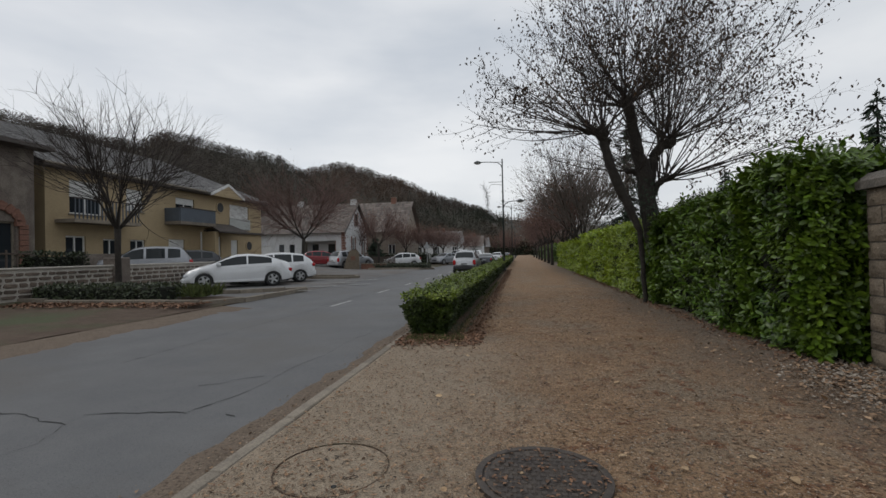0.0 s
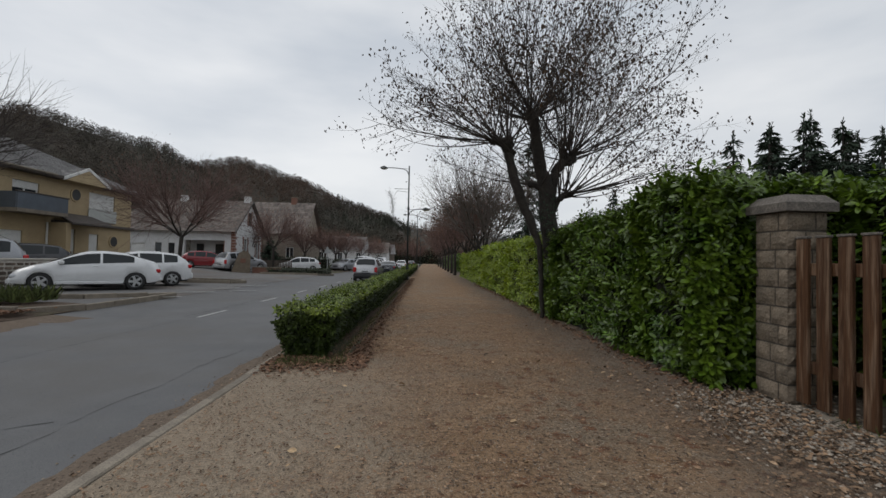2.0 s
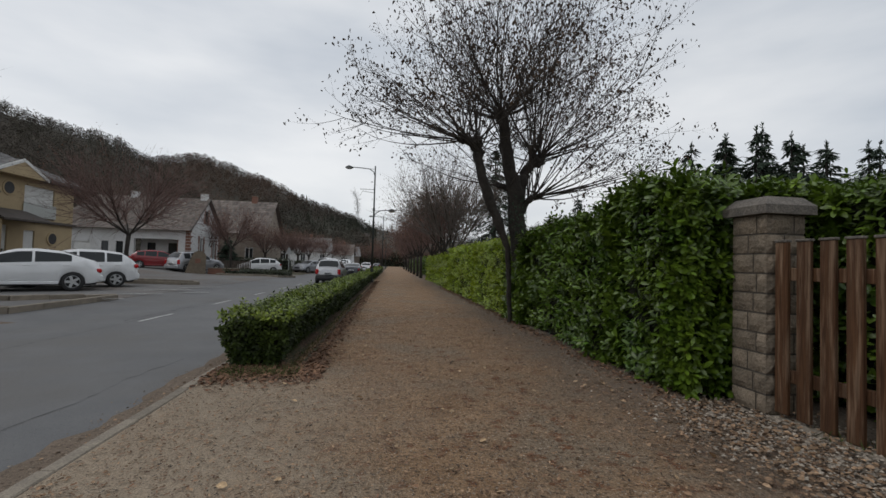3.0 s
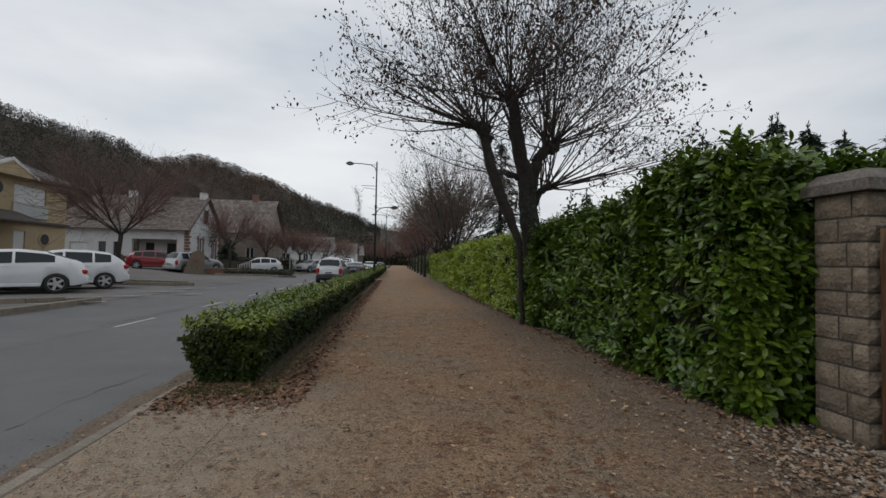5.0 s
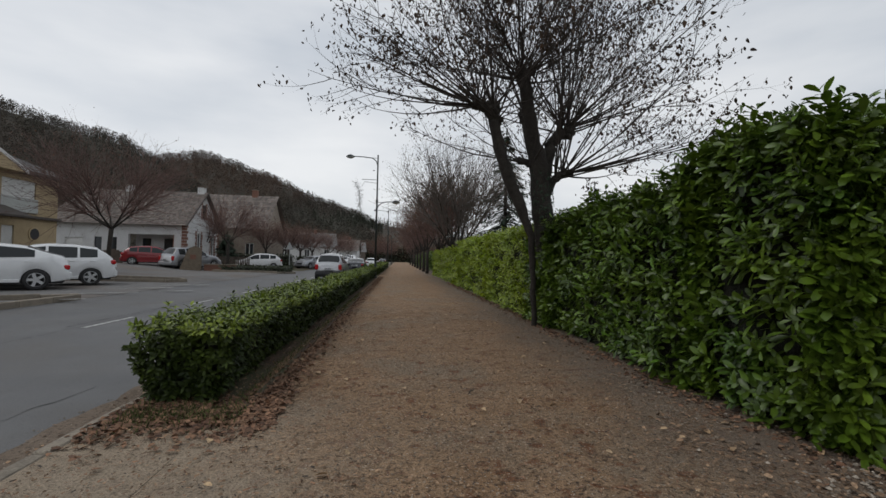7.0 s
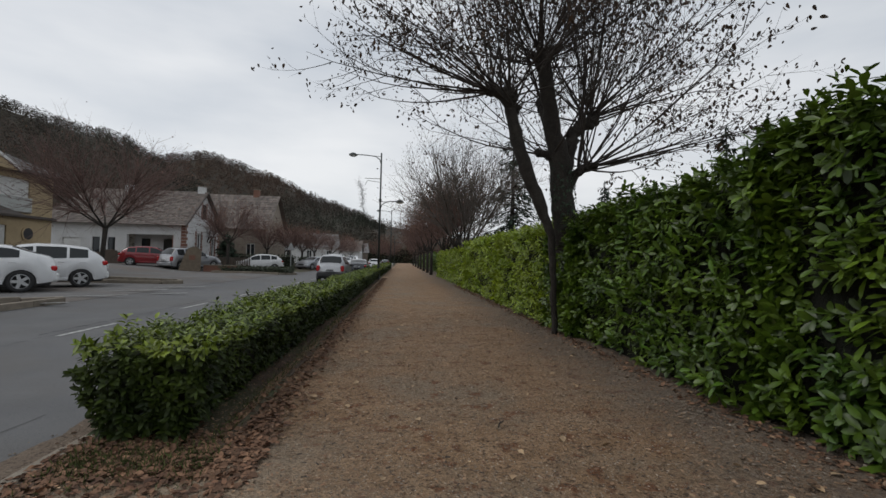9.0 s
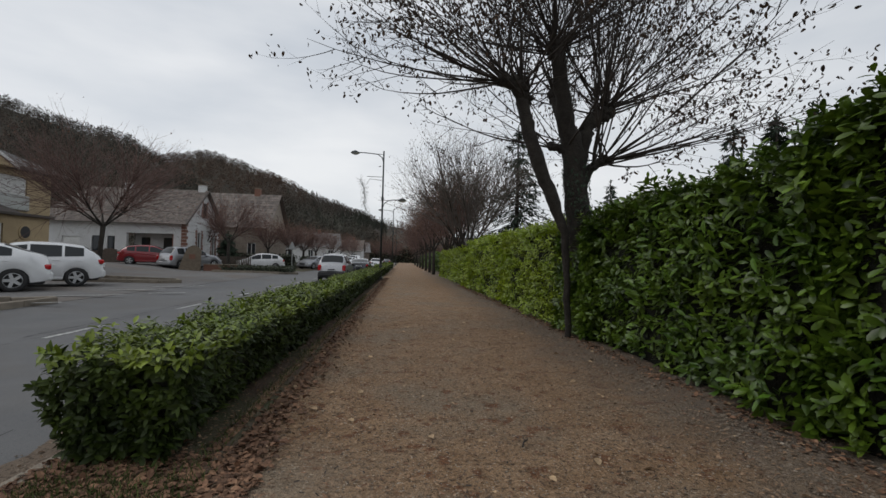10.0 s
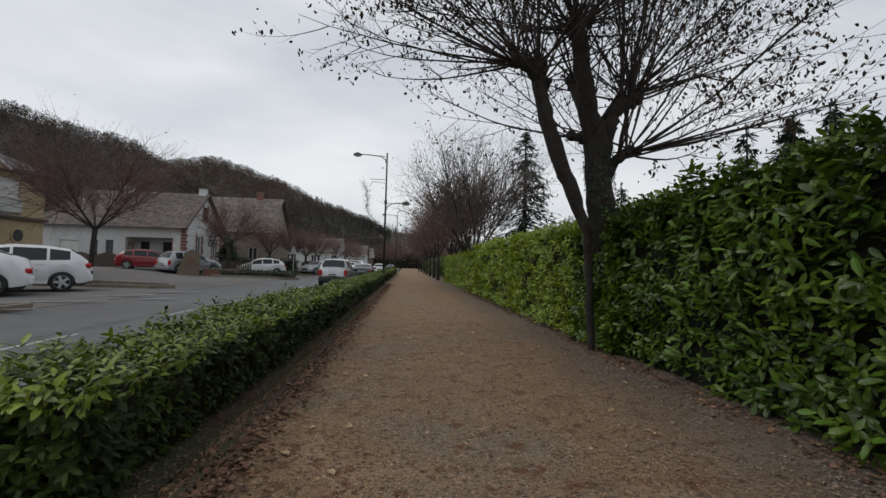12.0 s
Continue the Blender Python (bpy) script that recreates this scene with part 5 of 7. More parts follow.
def yellow_house():
    t = thing("yellow_house", "two-storey ochre rendered house with grey hipped slate roof", "house", m=pose(-0.61, -0.254, -0.17) @ Matrix.Scale(0.976, 4))
    X, y0, y1, zg, ze = -19.5, 17.2, 34.1, 0.45, 6.05
    low = [(18.1, 19.1, 1.35, 2.85), (20.0, 20.9, 1.2, 2.75), (21.6, 22.6, 1.3, 2.75), (24.3, 25.6, 1.6, 2.85), (27.7, 29.1, 0.75, 3.15), (30.2, 31.0, 0.7, 2.95)]
    high = [(18.3, 20.0, 3.9, 5.5), (21.4, 22.5, 4.3, 5.5), (24.9, 26.5, 3.85, 5.45), (30.1, 32.4, 3.75, 5.55)]
    part("front_wall", wall_x(X, y0, y1, zg - 0.3, ze, low + high), M_YELLOW, t, "ochre rendered front wall")
    part("back_wall", Geo().box((-30, y0, zg - 0.3), (-29.7, y1, ze)), M_YELLOW, t)
    part("end_wall", Geo().box((-29.7, y1 - 0.3, zg - 0.3), (X - 0.3, y1 - 0.002, ze)), M_YELLOW, t)
    part("end_wall", Geo().box((-29.7, y0 + 0.002, zg - 0.3), (X - 0.3, y0 + 0.3, ze)), M_YELLOW, t)
    for i, h in enumerate(low):
        add_window(t, X, h, 1, (0, 0, 0, 0.97, 0.55, 0.97)[i], (1, 1, 1, 1, 1, 0)[i], sill=i < 4)
    for i, h in enumerate(high):
        add_window(t, X, h, 1, (0.5, 0.97, 0.25, 0.97)[i], (1, 1, 1, 0)[i])
    for y, z in ((29.0, 5.2), (32.35, 2.55)):
        m = Matrix.Translation((X, y, z)) @ Matrix.Rotation(math.pi / 2, 4, "Y")
        o = part("round_window", Geo().lathe([(0.42, 0.0), (0.42, 0.05), (0.34, 0.06)], 24, m), M_YELLOW, t, "round window with a raised surround")
        part("pane", Geo().lathe([(0.33, 0.03), (0.33, 0.065), (0.3, 0.066)], 24, m), M_BLACKPLASTIC, o)
    part("string_course", Geo().rbox((X, 27.3, 3.42), (X + 0.22, y1 + 0.1, 3.58), 0.02), M_DARKTRIM, t)
    bal = part("balcony", Geo().box((X, 24.0, 3.72), (X + 1.1, 27.1, 3.9)), M_KERB, t, "balcony with blue-grey panels")
    part("panel", Geo().rbox((X + 1.02, 24.0, 3.88), (X + 1.1, 27.1, 4.7), 0.02), M_BALCONY, bal)
    part("panel", Geo().rbox((X, 24.0, 3.9), (X + 1.015, 24.08, 4.7), 0.02), M_BALCONY, bal)
    part("panel", Geo().rbox((X, 27.02, 3.9), (X + 1.015, 27.1, 4.7), 0.02), M_BALCONY, bal)
    part("handrail", Geo().rbox((X + 0.99, 23.95, 4.7), (X + 1.13, 27.15, 4.76), 0.01), M_DARKTRIM, bal)
    bal2 = part("balcony", Geo().box((X, 17.6, 3.42), (X + 1.1, 21.2, 3.58)), M_KERB, t, "balcony with pale rail")
    for k in range(19):
        part("baluster", Geo().box((X + 1.03, 17.65 + k * 0.19, 3.58), (X + 1.07, 17.69 + k * 0.19, 4.5)), M_BALCONY, bal2)
    part("handrail", Geo().rbox((X + 1.0, 17.6, 4.5), (X + 1.1, 21.2, 4.56), 0.01), M_DARKTRIM, bal2)
    part("glass_rail", Geo().rbox((X + 0.05, 30.0, 3.75), (X + 0.08, 32.5, 4.55), 0.01), M_LAMPGLASS, t)
    # small tiled porch roof over the shuttered door
    pr = Geo()
    pr.add([(X, 27.4, 4.05), (X + 1.3, 27.2, 3.45), (X + 1.3, 30.6, 3.45), (X, 30.2, 4.05), (X, 27.4, 3.95), (X + 1.3, 27.2, 3.35), (X + 1.3, 30.6, 3.35), (X, 30.2, 3.95)],
           [(0, 1, 2, 3), (4, 7, 6, 5), (0, 4, 5, 1), (1, 5, 6, 2), (2, 6, 7, 3)])
    part("porch_roof", pr, M_DARKTRIM, t, "small slate porch roof")
    part("porch_pier", Geo().rbox((X + 0.004, 27.15, 0.2), (X + 1.0, 27.5, 3.42), 0.02), M_YELLOW, t)
    part("downpipe", Geo().tube([(X + 0.08, 27.0, 0.3), (X + 0.08, 27.0, 3.4)], 0.05, 8), M_TRIM, t)
    # hipped roof
    ex, ov = X + 0.55, 0.5
    ridge_x, rz = -24.7, 8.9
    part("roof", roof_plane((ex, y0 - ov, ze), (ex, y1 + ov, ze), (ridge_x, y1 - 4.6, rz), (ridge_x, y0 - ov, rz), 26, 60, 1), M_SLATE, t, "grey slate roof slope")
    part("roof", roof_plane((ex, y1 + ov, ze), (-30.2, y1 + ov, ze), (ridge_x - 0.01, y1 - 4.6, rz), (ridge_x, y1 - 4.6, rz), 20, 34, 2), M_SLATE, t, "grey slate hip end")
    part("roof", roof_plane((-30.2, y1 + ov, ze), (-30.2, y0 - ov, ze), (ridge_x, y0 - ov, rz), (ridge_x, y1 - 4.6, rz), 4, 4, 3), M_SLATE, t)
    part("fascia", Geo().rbox((X + 0.0, y0 - ov, ze - 0.16), (ex + 0.02, y1 + ov, ze - 0.005), 0.02), M_DARKTRIM, t)
    part("gutter", Geo().tube([(ex + 0.05, y0 - ov, ze - 0.03), (ex + 0.05, 26.9, ze - 0.03)], 0.06, 8), M_KERB, t)
    # small gable breaking the eave
    ga, gb, gp = 27.6, 30.8, 29.2
    gz = 6.8
    part("gable_wall", Geo().add([(ex + 0.04, ga, ze - 0.17), (ex + 0.04, gb, ze - 0.17), (ex + 0.04, gp, gz - 0.05), (X - 1.5, ga, ze - 0.2), (X - 1.5, gb, ze - 0.2), (X - 2.2, gp, gz - 0.1)],
                                 [(0, 1, 2), (3, 5, 4), (0, 3, 4, 1), (0, 2, 5, 3), (1, 4, 5, 2)]), M_YELLOW, t)
    for a, b in ((ga - 0.25, gp), (gb + 0.25, gp)):
        part("gable_slope", roof_plane((ex + 0.05, a, ze - 0.08), (X - 1.0, a, ze + 0.35), (X - 2.4, b, gz + 0.02), (ex + 0.05, b, gz + 0.02), 8, 8, 5), M_SLATE, t)
        part("bargeboard", Geo().add([(ex + 0.07, a, ze - 0.22), (ex + 0.07, b, gz - 0.12), (ex + 0.07, b, gz + 0.06), (ex + 0.07, a, ze - 0.04),
                                      (ex + 0.02, a, ze - 0.22), (ex + 0.02, b, gz - 0.12), (ex + 0.02, b, gz + 0.06), (ex + 0.02, a, ze - 0.04)],
                                     [(0, 1, 2, 3), (7, 6, 5, 4), (0, 4, 5, 1), (2, 6, 7, 3)]), M_TRIM, t, "white gable board")


yellow_house()


def stone_house():
    t = thing("stone_house", "old grey-brown stone house with a brick arch", "house")
    X, y0, y1, ze = -19.0, 1.5, 15.6, 6.2
    holes = [(12.6, 14.9, 1.0, 3.05), (9.0, 10.4, 1.0, 3.0), (12.9, 14.0, 4.2, 5.5), (8.5, 9.6, 4.2, 5.5)]
    part("front_wall", wall_x(X, y0, y1, 0, ze, holes), M_GREYWALL, t, "weathered grey stone wall")
    for y in (y0, y1 - 0.3):
        part("end_wall", Geo().box((-29, y + 0.002, 0), (X - 0.3, y + 0.298, ze)), M_GREYWALL, t)
    for h in holes:
        add_window(t, X, h, 1, 0, 1, M_KERB)
    n = 13
    for k in range(n):
        a = math.pi * k / (n - 1)
        c = (13.75 + 1.3 * math.cos(a), 3.0 + 0.75 * math.sin(a))
        m = Matrix.Translation((X + 0.02, *c)) @ Matrix.Rotation(a, 4, "X")
        part("arch_brick", Geo().rbox((-0.1, -0.17, -0.13), (0.07, 0.17, 0.13), 0.015, m), M_BRICK, t)
    for k in range(9):
        part("jamb_brick", Geo().rbox((X - 0.08, 15.0, 1.0 + k * 0.22), (X + 0.06, 15.35, 1.2 + k * 0.22), 0.015), M_BRICK, t)
    part("arch_infill", Geo().rbox((X - 0.2, 12.6, 3.05), (X - 0.05, 14.9, 3.8), 0.01), M_DARKTRIM, t)
    part("roof", roof_plane((X + 0.6, y0 - 0.4, ze), (X + 0.6, y1 + 0.4, ze), (-24, y1 - 2.8, 8.7), (-24, y0 + 2.8, 8.7), 20, 40, 6), M_SLATE, t, "grey slate roof")
    part("roof", roof_plane((X + 0.6, y1 + 0.4, ze), (-29.5, y1 + 0.4, ze), (-24.01, y1 - 2.8, 8.7), (-24, y1 - 2.8, 8.7), 14, 30, 7), M_SLATE, t)
    part("fascia", Geo().rbox((X, y0 - 0.4, ze - 0.18), (X + 0.62, y1 + 0.4, ze - 0.005), 0.02), M_DARKTRIM, t)


stone_house()


def garden_front():
    t = thing("garden_fence", "dark low railings and panels before the stone house", "fence")
    for k in range(24):
        part("picket", Geo().rbox((-15.9, 5.0 + k * 0.33, 0.2), (-15.85, 5.05 + k * 0.33, 1.85), 0.01), M_FENCE, t)
    for z in (0.75, 1.7):
        part("rail", Geo().rbox((-15.92, 4.9, z), (-15.83, 13.0, z + 0.06), 0.01), M_FENCE, t)
    w = thing("terrace_wall", "low rendered terrace wall before the ochre house", "wall", kind="structure")
    part("wall_panel", Geo().rbox((-18.3, 16.6, 0.2), (-18.1, 21.0, 1.75), 0.02), M_GREYWALL, w)
    hedge("clipped_bush", "dark clipped bush by the yard wall", -15.9, -16.5, 13.0, 15.2, 1.75, 0.12, 200, M_DARKLEAF, 91, front=1, amp=0.06)
    p = thing("stone_post", "stone gate post in the yard wall", "post", m=pose(-15.1, 15.6, 0.2))
    part("shaft", Geo().rbox((-0.3, -0.35, 0.0), (0.3, 0.35, 1.35), 0.04), M_GREYWALL, p)


garden_front()


def white_house():
    t = thing("white_house", "white rendered house with brown slate gable roof", "house", m=pose(-17.3, 44.3, 0, 0, 0, 0))
    zg, ze, zr = 0.45, 4.05, 7.1
    # gable end towards the road, ridge running west
    w = 7.2
    X = 0.0
    holes = [(2.2, 3.1, 1.5, 3.3), (5.3, 6.1, 1.0, 3.0)]
    part("gable_wall", wall_x(X, 0, w, zg - 0.4, ze, holes[:2]), M_WHITEWALL, t, "white gable wall with stone quoins")
    gp = w / 2
    part("gable_top", Geo().add([(X, 0, ze), (X, w, ze), (X, gp, zr), (X - 0.3, 0, ze), (X - 0.3, w, ze), (X - 0.3, gp, zr)], [(0, 1, 2), (3, 5, 4), (0, 2, 5, 3), (1, 4, 5, 2)]), M_WHITEWALL, t)
    for h in holes[:2]:
        add_window(t, X, h, 1, 0, 1)
    part("attic_window", Geo().rbox((X + 0.003, 3.25, 4.7), (X + 0.03, 3.95, 6.0), 0.01), M_GLASS, t, "narrow attic window")
    rng = random.Random(2)
    for ya, yb, za, zb in ((2.2, 3.1, 1.5, 3.3), (5.3, 6.1, 1.0, 3.0), (3.25, 3.95, 4.7, 6.0)):
        for k in range(int((zb - za) / 0.25) + 1):
            for yy, s in ((ya, -1), (yb, 1)):
                l = rng.choice((0.18, 0.3))
                lo, hi = sorted((yy, yy + s * l))
                part("quoin", Geo().rbox((X - 0.05, lo, za + k * 0.25), (X + 0.035, hi, za + k * 0.25 + 0.22), 0.015), M_BRICK, t)
    for k in range(13):
        for yy, s in ((0.0, 1), (w, -1)):
            l = 0.3 if k % 2 else 0.5
            lo, hi = sorted((yy - 0.02 * s, yy + s * l))
            part("quoin", Geo().rbox((X - 0.3, lo, zg + k * 0.27), (X + 0.03, hi, zg + k * 0.27 + 0.24), 0.015), M_BRICK, t)
    # long side facing the side road, with a recessed porch
    side = [(-9.6, -8.2, 0.5, 2.6), (-7.3, -6.7, 1.4, 2.7), (-6.1, -5.5, 0.6, 2.7), (-4.6, -0.9, 0.5, 3.0)]
    g = wall_x(0, -11.0, -0.3, zg - 0.4, ze, side, 0.3, 1)
    g.v = [(y, -x, z) for x, y, z in g.v]
    part("side_wall", g, M_WHITEWALL, t)
    part("porch_back", Geo().box((-4.8, 1.5, zg), (-0.3, 1.7, 3.6)), M_WHITEWALL, t)
    for a, b in ((-4.2, -3.5), (-2.4, -1.5)):
        part("porch_door", Geo().rbox((a, 1.45, zg + 0.1), (b, 1.495, 2.7), 0.01), M_GLASS, t)
    for x in (-1.0,):
        part("porch_pier", Geo().rbox((x, 0.02, zg), (x + 0.4, 0.42, 3.2), 0.02), M_BRICK, t)
    part("garage_door", Geo().rbox((-9.6, 0.1, 0.5), (-8.2, 0.16, 2.6), 0.01), M_TRIM, t)
    part("window", Geo().rbox((-7.3, 0.1, 1.4), (-6.7, 0.14, 2.7), 0.01), M_GLASS, t)
    part("door", Geo().rbox((-6.1, 0.1, 0.6), (-5.5, 0.14, 2.7), 0.01), M_GLASS, t)
    ov = 0.4
    part("roof", roof_plane((0.35, -0.6, ze - 0.25), (-11.8, -0.6, ze - 0.25), (-9.9, gp, zr + 0.1), (0.35, gp, zr + 0.1), 22, 50, 8), M_BROWNROOF, t, "mottled brown slate roof")
    part("roof", roof_plane((0.35, w + 0.6, ze - 0.25), (-11.8, w + 0.6, ze - 0.25), (-9.9, gp, zr + 0.1), (0.35, gp, zr + 0.1), 12, 30, 9), M_BROWNROOF, t)
    for a in (-0.6, w + 0.6):
        part("bargeboard", Geo().add([(0.36, a, ze - 0.42), (0.36, gp, zr - 0.06), (0.36, gp, zr + 0.14), (0.36, a, ze - 0.2), (0.3, a, ze - 0.42), (0.3, gp, zr - 0.06), (0.3, gp, zr + 0.14), (0.3, a, ze - 0.2)],
                                     [(0, 1, 2, 3), (7, 6, 5, 4), (0, 4, 5, 1), (2, 6, 7, 3)]), M_DARKTRIM, t)
    for x in (-0.25, -6.6):
        ch = part("chimney", Geo().rbox((x - 0.3, gp - 0.25, zr - 0.3), (x + 0.3, gp + 0.25, zr + 0.55), 0.02), M_WHITEWALL, t)
        part("chimney_cap", Geo().rbox((x - 0.36, gp - 0.31, zr + 0.55), (x + 0.36, gp + 0.31, zr + 0.62), 0.01), M_KERB, ch)
    part("lean_to", Geo().rbox((-4.0, w + 0.2, 0.4), (0.8, w + 3.0, 2.9), 0.03), M_GREYWALL, t, "grey lean-to behind the gable")


white_house()


def plain_house(label, x, y, rot, L, W, ze, zr, wall, roof, seed, windows=3):
    t = thing("house", label, "house", m=pose(x, y, terrain(x, y) - 0.1, 0, 0, rot))
    holes = [(-L / 2 + (k + 0.5) * L / windows - 0.45, -L / 2 + (k + 0.5) * L / windows + 0.45, 1.0, 2.3) for k in range(windows)]
    part("front_wall", wall_x(W / 2, -L / 2, L / 2, -0.2, ze, holes), wall, t)
    part("back_wall", Geo().box((-W / 2, -L / 2, -0.2), (-W / 2 + 0.3, L / 2, ze)), wall, t)
    for s in (-1, 1):
        ys = sorted((s * L / 2, s * (L / 2 - 0.3)))
        part("gable_wall", Geo().add([(W / 2 - 0.3, ys[0], -0.2), (-W / 2 + 0.3, ys[0], -0.2), (-W / 2 + 0.3, ys[0], ze), (0, ys[0], zr - 0.1), (W / 2 - 0.3, ys[0], ze),
                                      (W / 2 - 0.3, ys[1], -0.2), (-W / 2 + 0.3, ys[1], -0.2), (-W / 2 + 0.3, ys[1], ze), (0, ys[1], zr - 0.1), (W / 2 - 0.3, ys[1], ze)],
                                     [(0, 1, 2, 3, 4), (9, 8, 7, 6, 5), (2, 7, 8, 3), (3, 8, 9, 4)]), wall, t)
    for h in holes:
        add_window(t, W / 2, h, 1, 0, 1)
    for s in (-1, 1):
        part("roof", roof_plane((s * (W / 2 + 0.4), -L / 2 - 0.4, ze - 0.2), (s * (W / 2 + 0.4), L / 2 + 0.4, ze - 0.2), (0, L / 2 + 0.4, zr), (0, -L / 2 - 0.4, zr), 14, 30, seed), roof, t)
    ch = part("chimney", Geo().rbox((-0.3, L / 4 - 0.3, zr - 0.4), (0.3, L / 4 + 0.3, zr + 0.6), 0.02), M_BRICK, t)
    part("chimney_cap", Geo().rbox((-0.35, L / 4 - 0.35, zr + 0.6), (0.35, L / 4 + 0.35, zr + 0.68), 0.01), M_KERB, ch)
    return t


plain_house("pale house with a brown slate roof among bare trees", -17.9, 57.5, -90, 9.0, 8.0, 4.0, 7.9, M_BEIGEWALL, M_BROWNROOF, 21)
plain_house("long low white house far down the road", -18.5, 92, -75, 14, 8, 3.0, 5.6, M_WHITEWALL, M_SLATE, 22, 4)
plain_house("small pale house far down the road", -13.5, 118, -90, 9, 7, 3.2, 5.8, M_WHITEWALL, M_BROWNROOF, 23)
plain_house("far grey-roofed house by the road", -16, 150, -80, 12, 8, 3.2, 6.2, M_GREYWALL, M_SLATE, 24)


# gate pier, low wall and fence in front of the white house
def front_fence():
    p = thing("gate_pier", "rounded rendered gate pier with a dark plaque", "pier", m=pose(-14.6, 39.6, 0.15, 0, 0, 20))
    g = Geo()
    prof = [(-0.85, 0), (0.62, 0), (0.62, 1.5), (0.42, 1.78), (0.1, 1.86), (-0.25, 1.7), (-0.5, 1.1)]
    n = len(prof)
    g.add([(x, -0.2, z) for x, z in prof] + [(x, 0.2, z) for x, z in prof], [tuple(range(n)), tuple(range(2 * n - 1, n - 1, -1))] + [(i, (i + 1) % n, n + (i + 1) % n, n + i) for i in range(n)])
    part("pier_body", g, M_STONE, p)
    part("plaque", Geo().rbox((-0.15, -0.225, 0.85), (0.25, -0.202, 1.2), 0.01), M_BRICK, p, "dark plaque")
    w = thing("front_wall", "low brick front wall with dark slatted fence", "wall")
    part("base", Geo().rbox((-14.0, 40.2, -0.1), (-11.6, 40.45, 0.6), 0.02), M_BRICK, w)
    part("coping", Geo().rbox((-14.05, 40.16, 0.6), (-11.55, 40.49, 0.66), 0.01), M_KERB, w)
    for k in range(20):
        part("slat", Geo().rbox((-14.4 + k * 0.14, 43.5, 0.0), (-14.3 + k * 0.14, 43.53, 1.25), 0.005), M_FENCE, w)
    f = thing("yard_fence", "dark close-boarded fence before the white house", "fence")
    for k in range(26):
        x = -29.5 + k * 0.3
        part("panel", Geo().rbox((x, 43.2, 0.4), (x + 0.34, 43.26, 1.55 + 0.12 * math.sin(k * 0.9)), 0.01), M_FENCE, f)
    for k in range(3):
        b = thing("bollard", "short white concrete bollard", "bollard", "bollards by the bed", m=pose(-12.9 + k * 0.55, 44.2, 0))
        part("shaft", Geo().rbox((-0.09, -0.09, -0.1), (0.09, 0.09, 0.95 - 0.2 * k), 0.02), M_TRIM, b)
    hedge("garden_hedge", "dark clipped garden hedge by the white house", -9.5, -15.0, 49.2, 50.4, 1.5, 0.2, 60, M_DARKLEAF, 92, front=1, amp=0.1)
    hedge("garden_hedge", "dark clipped garden hedge along the road", -9.6, -10.8, 57, 74, 1.3, 0.24, 45, M_DARKLEAF, 93, front=1, amp=0.1)


front_fence()


# ---- street furniture ----
def street_lamp(x, y, h, label):
    t = thing("street_lamp", label, "street lamp", "lamps along the footpath", m=pose(x, y, 0))
    part("base", Geo().lathe([(0.15, -0.1), (0.15, 0.06), (0.1, 0.12), (0.09, 1.0), (0.075, 1.05)], 14), M_POLE, t)
    part("pole", Geo().lathe([(0.075, 1.0), (0.06, h * 0.6), (0.05, h)], 12), M_POLE, t, smooth=True)
    for side, z, reach in ((-1, h - 0.35, 1.75), (1, h * 0.6, 1.15)):
        pts = [(0, 0, z - 0.45), (side * 0.12, 0, z - 0.1), (side * 0.4, 0, z + 0.1), (side * reach * 0.6, 0, z + 0.16), (side * reach, 0, z + 0.18)]
        a = part("arm", Geo().tube(pts, 0.032, 8), M_POLE, t)
        part("brace", Geo().tube([(0, 0, z + 0.1), (side * 0.7, 0, z + 0.14)], 0.016, 6), M_POLE, a)
        m = Matrix.Translation((side * (reach + 0.2), 0, z + 0.14))
        hd = part("lamp_head", Geo().lathe([(0.06, 0.16), (0.2, 0.1), (0.3, 0.02), (0.3, -0.02)], 18, m), M_POLE, a, "dark bell-shaped lamp head")
        part("diffuser", Geo().lathe([(0.27, -0.021), (0.22, -0.08), (0.1, -0.12)], 18, m), M_LAMPGLASS, hd)
    part("clamp_box", Geo().rbox((-0.09, -0.09, h * 0.61), (0.09, 0.09, h * 0.61 + 0.22), 0.02), M_POLE, t)
    return t


main_lamp = street_lamp(-0.62, 36.0, 8.8, "tall dark double-armed street lamp beside the hedge")
street_lamp(-0.62, 72.0, 8.8, "far dark double-armed street lamp beside the hedge")
street_lamp(-0.62, 110.0, 8.8, "distant dark double-armed street lamp beside the hedge")


def garland():
    t = thing("light_garland", "unlit white wire star garland hung from the lamp", "garland", m=pose(-0.62, 36.0, 0))
    g = Geo()
    rng = random.Random(8)
    g.tube([(0, 0, 6.75), (-0.9, 0, 6.85), (-1.1, 0, 6.5)], 0.02, 5)
    sweep = []
    for k in range(46):
        u = k / 45
        x, z = -1.55 + 0.25 * u + 0.85 * u ** 2.4 + 0.2 * math.sin(6.0 * u), 6.75 - 2.6 * u
        sweep.append((x, 0, z))
        for _ in range(4):
            a = rng.uniform(0, 6.28)
            ln = rng.uniform(0.12, 0.42) * (1 - 0.45 * u)
            g.tube([(x, 0, z), (x + ln * math.cos(a), rng.uniform(-0.03, 0.03), z + ln * math.sin(a))], 0.009, 3, cap=False)
    g.tube(sweep, 0.014, 5)
    part("wire_figure", g, M_GARLAND, t)
    part("hanger", Geo().tube([(0, 0, 7.0), (-1.1, 0, 7.0)], 0.018, 6), M_POLE, t)


garland()


